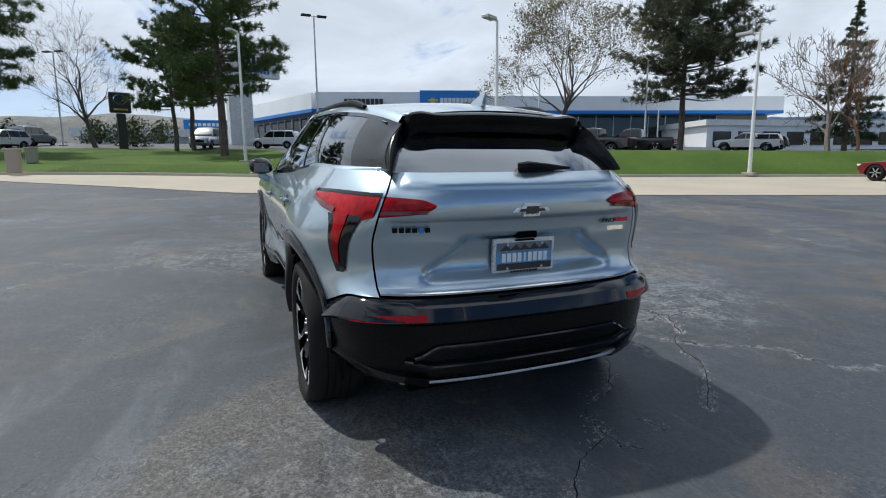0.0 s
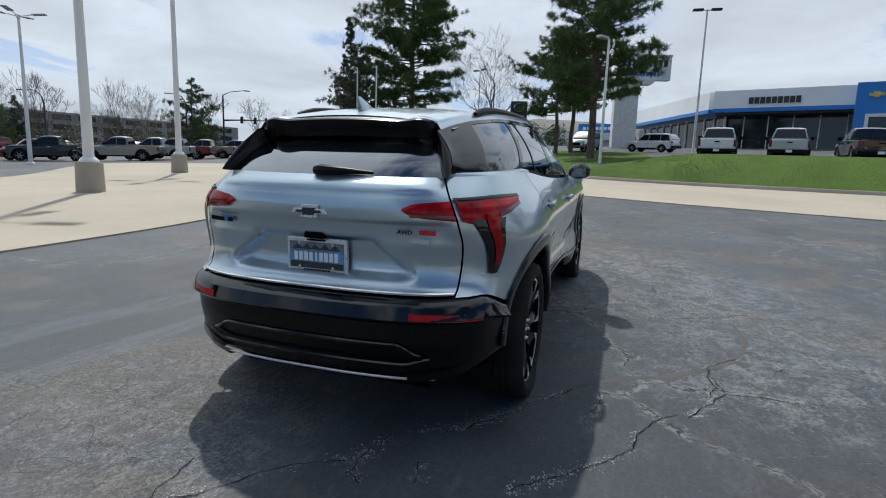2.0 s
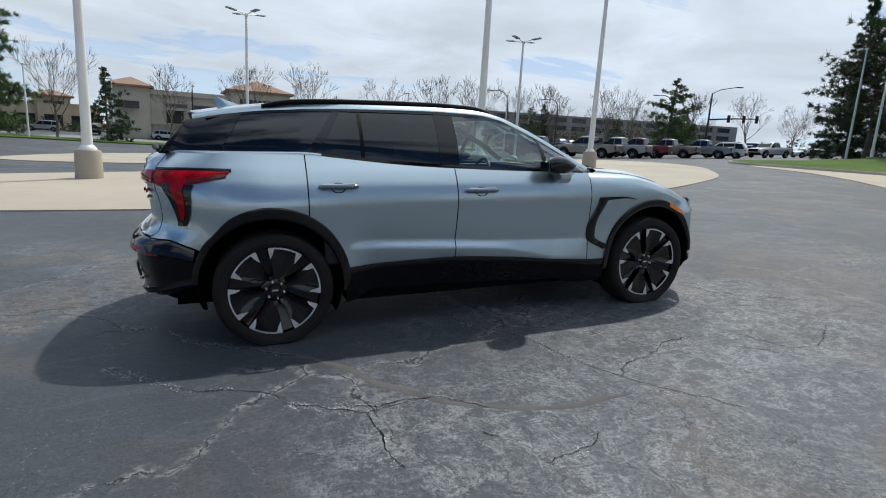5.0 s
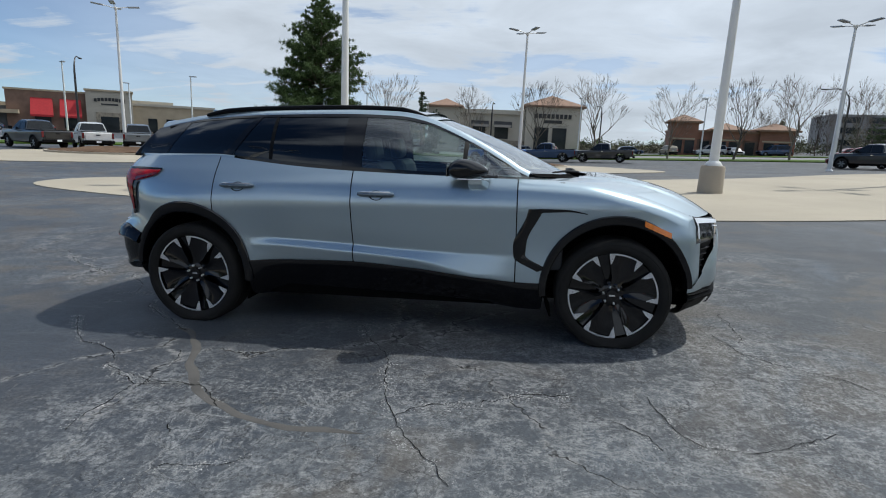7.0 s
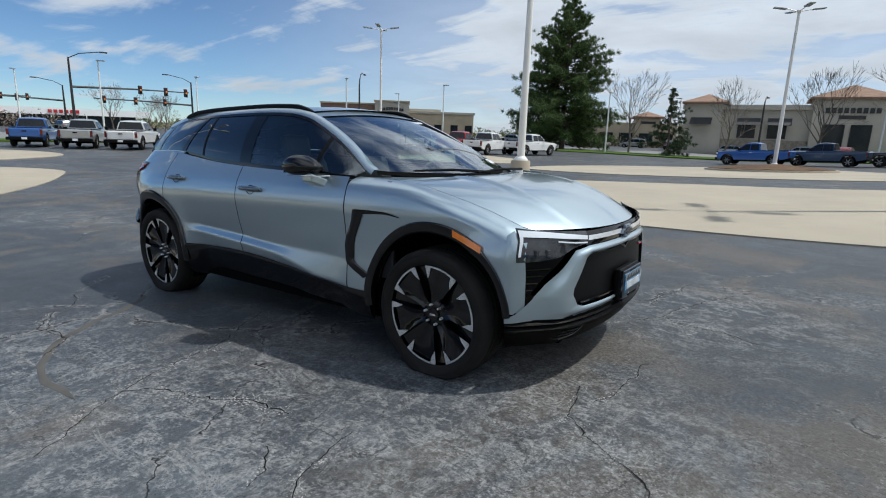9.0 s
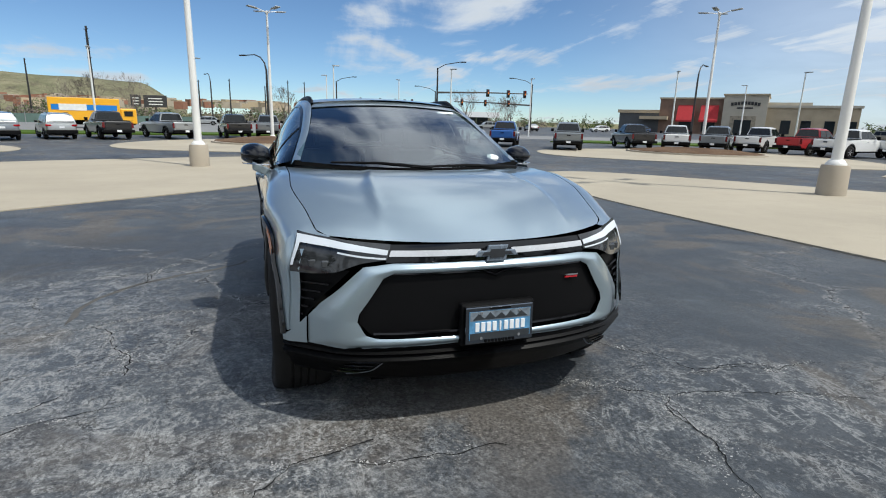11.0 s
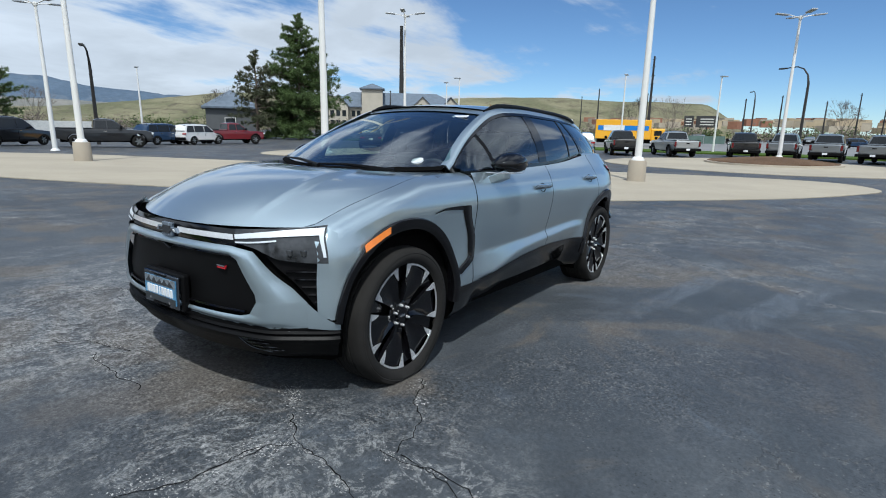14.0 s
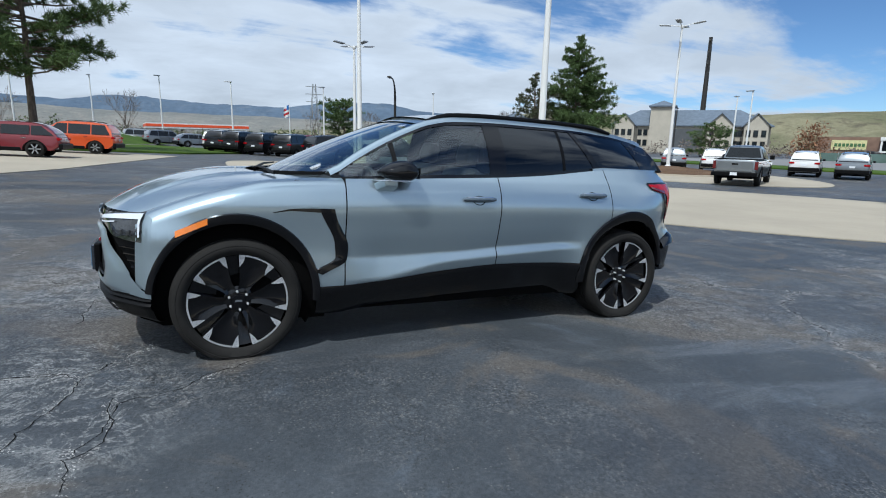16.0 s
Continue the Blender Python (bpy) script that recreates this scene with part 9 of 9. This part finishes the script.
signal_mast(-77.5, 26.0, 9.6, (-76.5, 41.0), 6.0, 75, (0.55, 0.78, 0.97))
signal_mast(-116.6, 16.1, 9.4, (-115.0, 33.0), 5.4, 75, (0.3, 0.55, 0.75, 0.97))
signal_mast(-88.4, 48.1, 8.7, (-90.5, 33.5), 4.9, 255, (0.3, 0.6, 0.9))
signal_mast(-106.0, 35.0, 7.6, (-107.0, 22.0), 5.0, 255, (0.5, 0.9))
signal_mast(71.8, 63.7, 9.6, (77.0, 58.6), 5.4, 320, (0.4, 0.7, 0.95))


def goose_lamp(x, y, high, turn):
    e = thing("goose_neck_lamp", pose(x, y, ground_z(x, y), 0, 0, turn), "dark goose-neck street lamp", "street lamp", "street lamps")
    pts = [Vector((0, 0, 0)), Vector((0, 0, high * 0.8))] + [Vector((1.5 - 1.5 * math.cos(a), 0, high * 0.8 + high * 0.2 * math.sin(a))) for a in (0.5, 1.0, 1.5)] + [Vector((2.6, 0, high - 0.05))]
    part("pole", Build().tube(pts, [0.15, 0.11, 0.08, 0.07, 0.06, 0.05], 8), DARKMETAL, e, smooth=True)
    part("luminaire", Build().box((2.9, 0, high - 0.06), (0.8, 0.3, 0.14)), DARKMETAL, e, bevel=0.03)
    return e


for x, y, h, t in ((-60.8, 0.6, 8.4, 235), (-16.3, -44.6, 7.2, 60), (-52, 52, 9.5, 120), (40, 74, 9, 160), (52, 78, 8.5, 120), (12, 96, 8.5, 100), (-6, 80, 8, 90), (66, 66, 9, 160), (-104, -8, 9, 200), (-70, -60, 8, 220)):
    goose_lamp(x, y, h, t)


def slim_lamp(x, y, high, turn=0.0):
    e = thing("slim_lamp", pose(x, y, ground_z(x, y), 0, 0, turn), "slim white roadside lamp post", "lamp post", "slim lamps")
    part("pole", Build().tube([(0, 0, 0), (0, 0, high)], [0.10, 0.06], 8), WHITE, e, smooth=True)
    part("luminaire", Build().box((0.25, 0, high + 0.05), (0.7, 0.3, 0.10)), STEEL, e, bevel=0.02)
    return e


for k, (x, y, h) in enumerate(((-62, 34, 7.4), (-53, 19.5, 7.2), (-54, 7, 7.0), (-54, -6, 7.0), (-51, -14, 7.2), (-48, -33, 6.8), (-46, -30, 7.0), (-42, 40, 7.2), (-36, 50, 7.2), (-20, 61.5, 7.0), (6, 64, 7.2), (20, 63.5, 7.0), (34, 63, 7.4), (-24, -53, 7.0), (-12, -55, 7), (-3, -58, 7), (4, -70, 8), (12, -78, 8), (17, -64, 7.5), (-14, 70, 7), (-50, 58, 7), (-68, 8, 7), (-70, 18, 7))):
    slim_lamp(x, y, h, 47 * k)


def power_pole(x, y, high, r, arms, z=None, steel=False):
    e = thing("power_pole", pose(x, y, ground_z(x, y) if z is None else z, 0, 0, 35), "dark tall power pole with cross arms", "utility pole", "power poles")
    part("pole", Build().tube([(0, 0, 0), (0, 0, high)], [r, r * 0.55], 10), DARKMETAL, e, smooth=True)
    for k in range(arms):
        w = high * 0.055
        part("cross_arm", Build().tube([(-w, 0, high * (0.97 - 0.10 * k)), (0, 0, high * (0.955 - 0.10 * k)), (w, 0, high * (0.97 - 0.10 * k))], r * 0.16, 5), DARKMETAL, e)
    return e


power_pole(-291, -238, 67, 1.9, 3)
power_pole(-152, -37.6, 21.5, 0.42, 4)
for x, y, h in ((-128, -12, 9), (-136, -6, 10), (-142, 2, 9), (-150, 8, 11), (-120, -30, 10), (-160, -60, 12), (-170, 14, 12), (-118, -40, 11)):
    power_pole(x, y, h, 0.2, 1)
lat = thing("lattice_tower", pose(-48, -226, -1), "grey lattice transmission tower", "tower")
for sx, sy in ((-1, -1), (1, -1), (1, 1), (-1, 1)):
    part("leg", Build().tube([(sx * 2.2, sy * 2.2, 0), (sx * 0.5, sy * 0.5, 24)], 0.14, 5), STEEL, lat)
for k in range(7):
    w = 2.2 - 1.7 * k / 7
    for s in (-1, 1):
        part("brace", Build().tube([(-w, s * w, 24 * k / 7), (w * 0.9, s * w * 0.9, 24 * (k + 1) / 7)], 0.08, 4), STEEL, lat)
for k in range(3):
    part("cross_arm", Build().tube([(-3.6, 0, 23 - 3 * k), (3.6, 0, 23 - 3 * k)], 0.14, 5), STEEL, lat)
flag = thing("flag_pole", pose(-13.9, -87.2, -0.4), "white flag pole with a red, white and blue flag", "flag")
part("pole", Build().tube([(0, 0, 0), (0, 0, 7.2)], [0.08, 0.05], 8), WHITE, flag)
cloth = Build().grid([[Vector((0.05 + 0.12 * k, 0.10 * math.sin(k * 0.9), 6.9 - 0.35 * j - 0.06 * k)) for j in range(6)] for k in range(8)])
cloth.m = [1 if j % 5 < 2 and k < 3 else (0 if (j % 5) % 2 else 2) for k in range(7) for j in range(5)]
part("cloth", cloth, [AWNING, BLUESIGN, SIGNWHITE], flag, "drooping striped flag", solid=0.01)

# ---- hills ----
def ridge(name, a0, a1, dist, heights, depth, mat_, label, seed, n=110, rough=0.06):
    """A range seen from the lot: bearings a0 to a1 in degrees, crest heights as a table over 0..1."""
    b = Build()
    rows = []
    for k in range(n + 1):
        t = k / n
        a = radians(lerp(a0, a1, t))
        h = spl(t, heights)
        row = []
        for j in range(15):
            f = j / 14
            d = dist + depth * f
            g = math.sin(math.pi / 2 * min(1.0, f * 1.5)) if f < 0.7 else 1.0 - (f - 0.7) * 0.3
            w = noise.noise((d * math.cos(a) * 0.006 + seed, d * math.sin(a) * 0.006, 0.3)) + 0.5 * noise.noise((d * math.cos(a) * 0.02, d * math.sin(a) * 0.02, seed))
            row.append(Vector((d * math.cos(a), d * math.sin(a), -4 + (h + 4) * g * (1 + rough * w * (1 if f < 0.9 else 0)) )))
        rows.append(row)
    b.grid(rows[::-1])
    return tagged(b.make(name, mat_, smooth=True, sharp=180), label, "hills", kind="structure")


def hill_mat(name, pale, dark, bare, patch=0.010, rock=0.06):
    """Far slopes: broad drifts of grass, darker gullies and bare rocky ground; distance haze comes in with the colours
    given.
    """
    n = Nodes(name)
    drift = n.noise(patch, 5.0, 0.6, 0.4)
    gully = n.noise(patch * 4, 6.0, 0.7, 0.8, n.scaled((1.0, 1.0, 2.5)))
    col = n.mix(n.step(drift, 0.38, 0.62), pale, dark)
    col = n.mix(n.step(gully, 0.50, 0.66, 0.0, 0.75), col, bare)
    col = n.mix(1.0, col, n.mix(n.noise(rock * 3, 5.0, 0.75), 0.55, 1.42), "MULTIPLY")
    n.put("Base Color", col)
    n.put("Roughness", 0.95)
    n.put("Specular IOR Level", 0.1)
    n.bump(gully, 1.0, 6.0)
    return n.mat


MESA = hill_mat("mesa grassland", (0.225, 0.210, 0.135), (0.140, 0.142, 0.085), (0.105, 0.090, 0.068))
# blue, tan and dark ranges carry distance haze mixed into their colours
HAZEBLUE = hill_mat("hills painted haze blue", (0.105, 0.145, 0.20), (0.085, 0.12, 0.17), (0.13, 0.16, 0.20), 0.004, 0.02)
HAZETAN = hill_mat("hills painted haze tan", (0.23, 0.225, 0.205), (0.17, 0.175, 0.165), (0.25, 0.235, 0.21), 0.006, 0.03)
HAZEDARK = hill_mat("dark wooded hills, haze painted in", (0.07, 0.10, 0.14), (0.055, 0.08, 0.11), (0.09, 0.11, 0.13), 0.004, 0.02)
ridge("backdrop_mesa", 186.0, 262.0, 700, [(0, 6), (0.022, 24), (0.05, 42), (0.13, 47), (0.3, 49), (0.5, 48), (0.6, 46), (0.68, 40), (0.76, 29), (0.85, 18), (1, 12)], 260, MESA, "long flat-topped grassy mesa", 3.0, 160, 0.10)
ridge("backdrop_hills_south", 236, 300, 1500, [(0, 30), (0.15, 52), (0.4, 62), (0.6, 66), (0.75, 74), (0.9, 78), (1, 70)], 500, HAZETAN, "tan foothills with haze painted into the colour", 5.0)
ridge("backdrop_mountains_south", 228, 296, 2150, [(0, 77), (0.12, 105), (0.25, 115), (0.38, 154), (0.42, 145), (0.52, 119), (0.6, 130), (0.68, 141), (0.76, 121), (0.86, 132), (0.93, 128), (1, 121)], 400, HAZEBLUE, "far mountain ridge painted blue for distance haze", 9.0, 150, 0.10)
ridge("backdrop_hills_east", -28, 34, 1200, [(0, 45), (0.2, 87), (0.45, 116), (0.6, 125), (0.72, 112), (0.85, 90), (1, 45)], 400, HAZETAN, "smooth hill behind the showroom, haze painted into its colour", 12.0, 90, 0.05)
ridge("backdrop_mountains_east", -78, -30, 1900, [(0, 90), (0.2, 120), (0.45, 158), (0.6, 150), (0.8, 130), (1, 80)], 400, HAZEDARK, "dark wooded ridge beyond the lot, bluish haze painted in", 15.0, 90, 0.12)
houses = Build()
random.seed(9)
for k in range(170):
    a, d = radians(random.uniform(168, 200)), random.uniform(300, 640)
    h = random.uniform(2.5, 5)
    houses.box((d * math.cos(a), d * math.sin(a), 2 + (d - 300) * 0.03 + h / 2), (random.uniform(5, 11), random.uniform(5, 11), h), Matrix.Rotation(random.uniform(0, 3), 3, "Z"), random.choice((0, 1, 1, 2, 2)))
tagged(houses.make("distant_houses", [REDBRICK, STUCCO, BASE]), "distant tan and red houses below the mesa", "houses", kind="stuff")

# a dark twin billboard and a long green fence below the mesa
bill = thing("billboard", pose(-240, -40, -0.5, 0, 0, 98), "dark twin billboard on steel posts below the mesa", "sign")
for x, w in ((-4.2, 3.6), (2.6, 8.2)):
    part("panel", Build().box((x, 0, 6.2), (w, 0.6, 4.6)), CHARCOAL, bill, "dark panel", bevel=0.05)
    for k in range(3):
        part("letter_bar", Build().box((x, -0.32, 7.2 - 1.1 * k), (w * 0.6, 0.06, 0.35)), SIGNWHITE, bill)
    part("post", Build().tube([(x, 0, 0), (x, 0, 4.0)], 0.3, 8), DARKMETAL, bill)
FENCEGREEN = plain("grey-green fence cloth", (0.10, 0.155, 0.135), 0.9, 0, 0.2, 0.5, 8.0)
fence = thing("windbreak_fence", Matrix.Identity(4), "grey-green cloth windbreak fence along the road", "fence")
for k in range(12):
    a, b = Vector((-84.0 - 0.6 * k, -46.0 + 3.0 * k, 0)), Vector((-84.6 - 0.6 * k, -43.05 + 3.0 * k, 0))
    z = ground_z(a.x, a.y)
    part("cloth", Build().box((a + b) / 2 + Vector((0, 0, z + 0.8)), (0.06, 2.95, 1.2), Matrix.Rotation(0.2, 3, "Z")), FENCEGREEN, fence)
    part("post", Build().tube([(a.x, a.y, z - 0.2), (a.x, a.y, z + 1.6)], 0.05, 6), STEEL, fence)
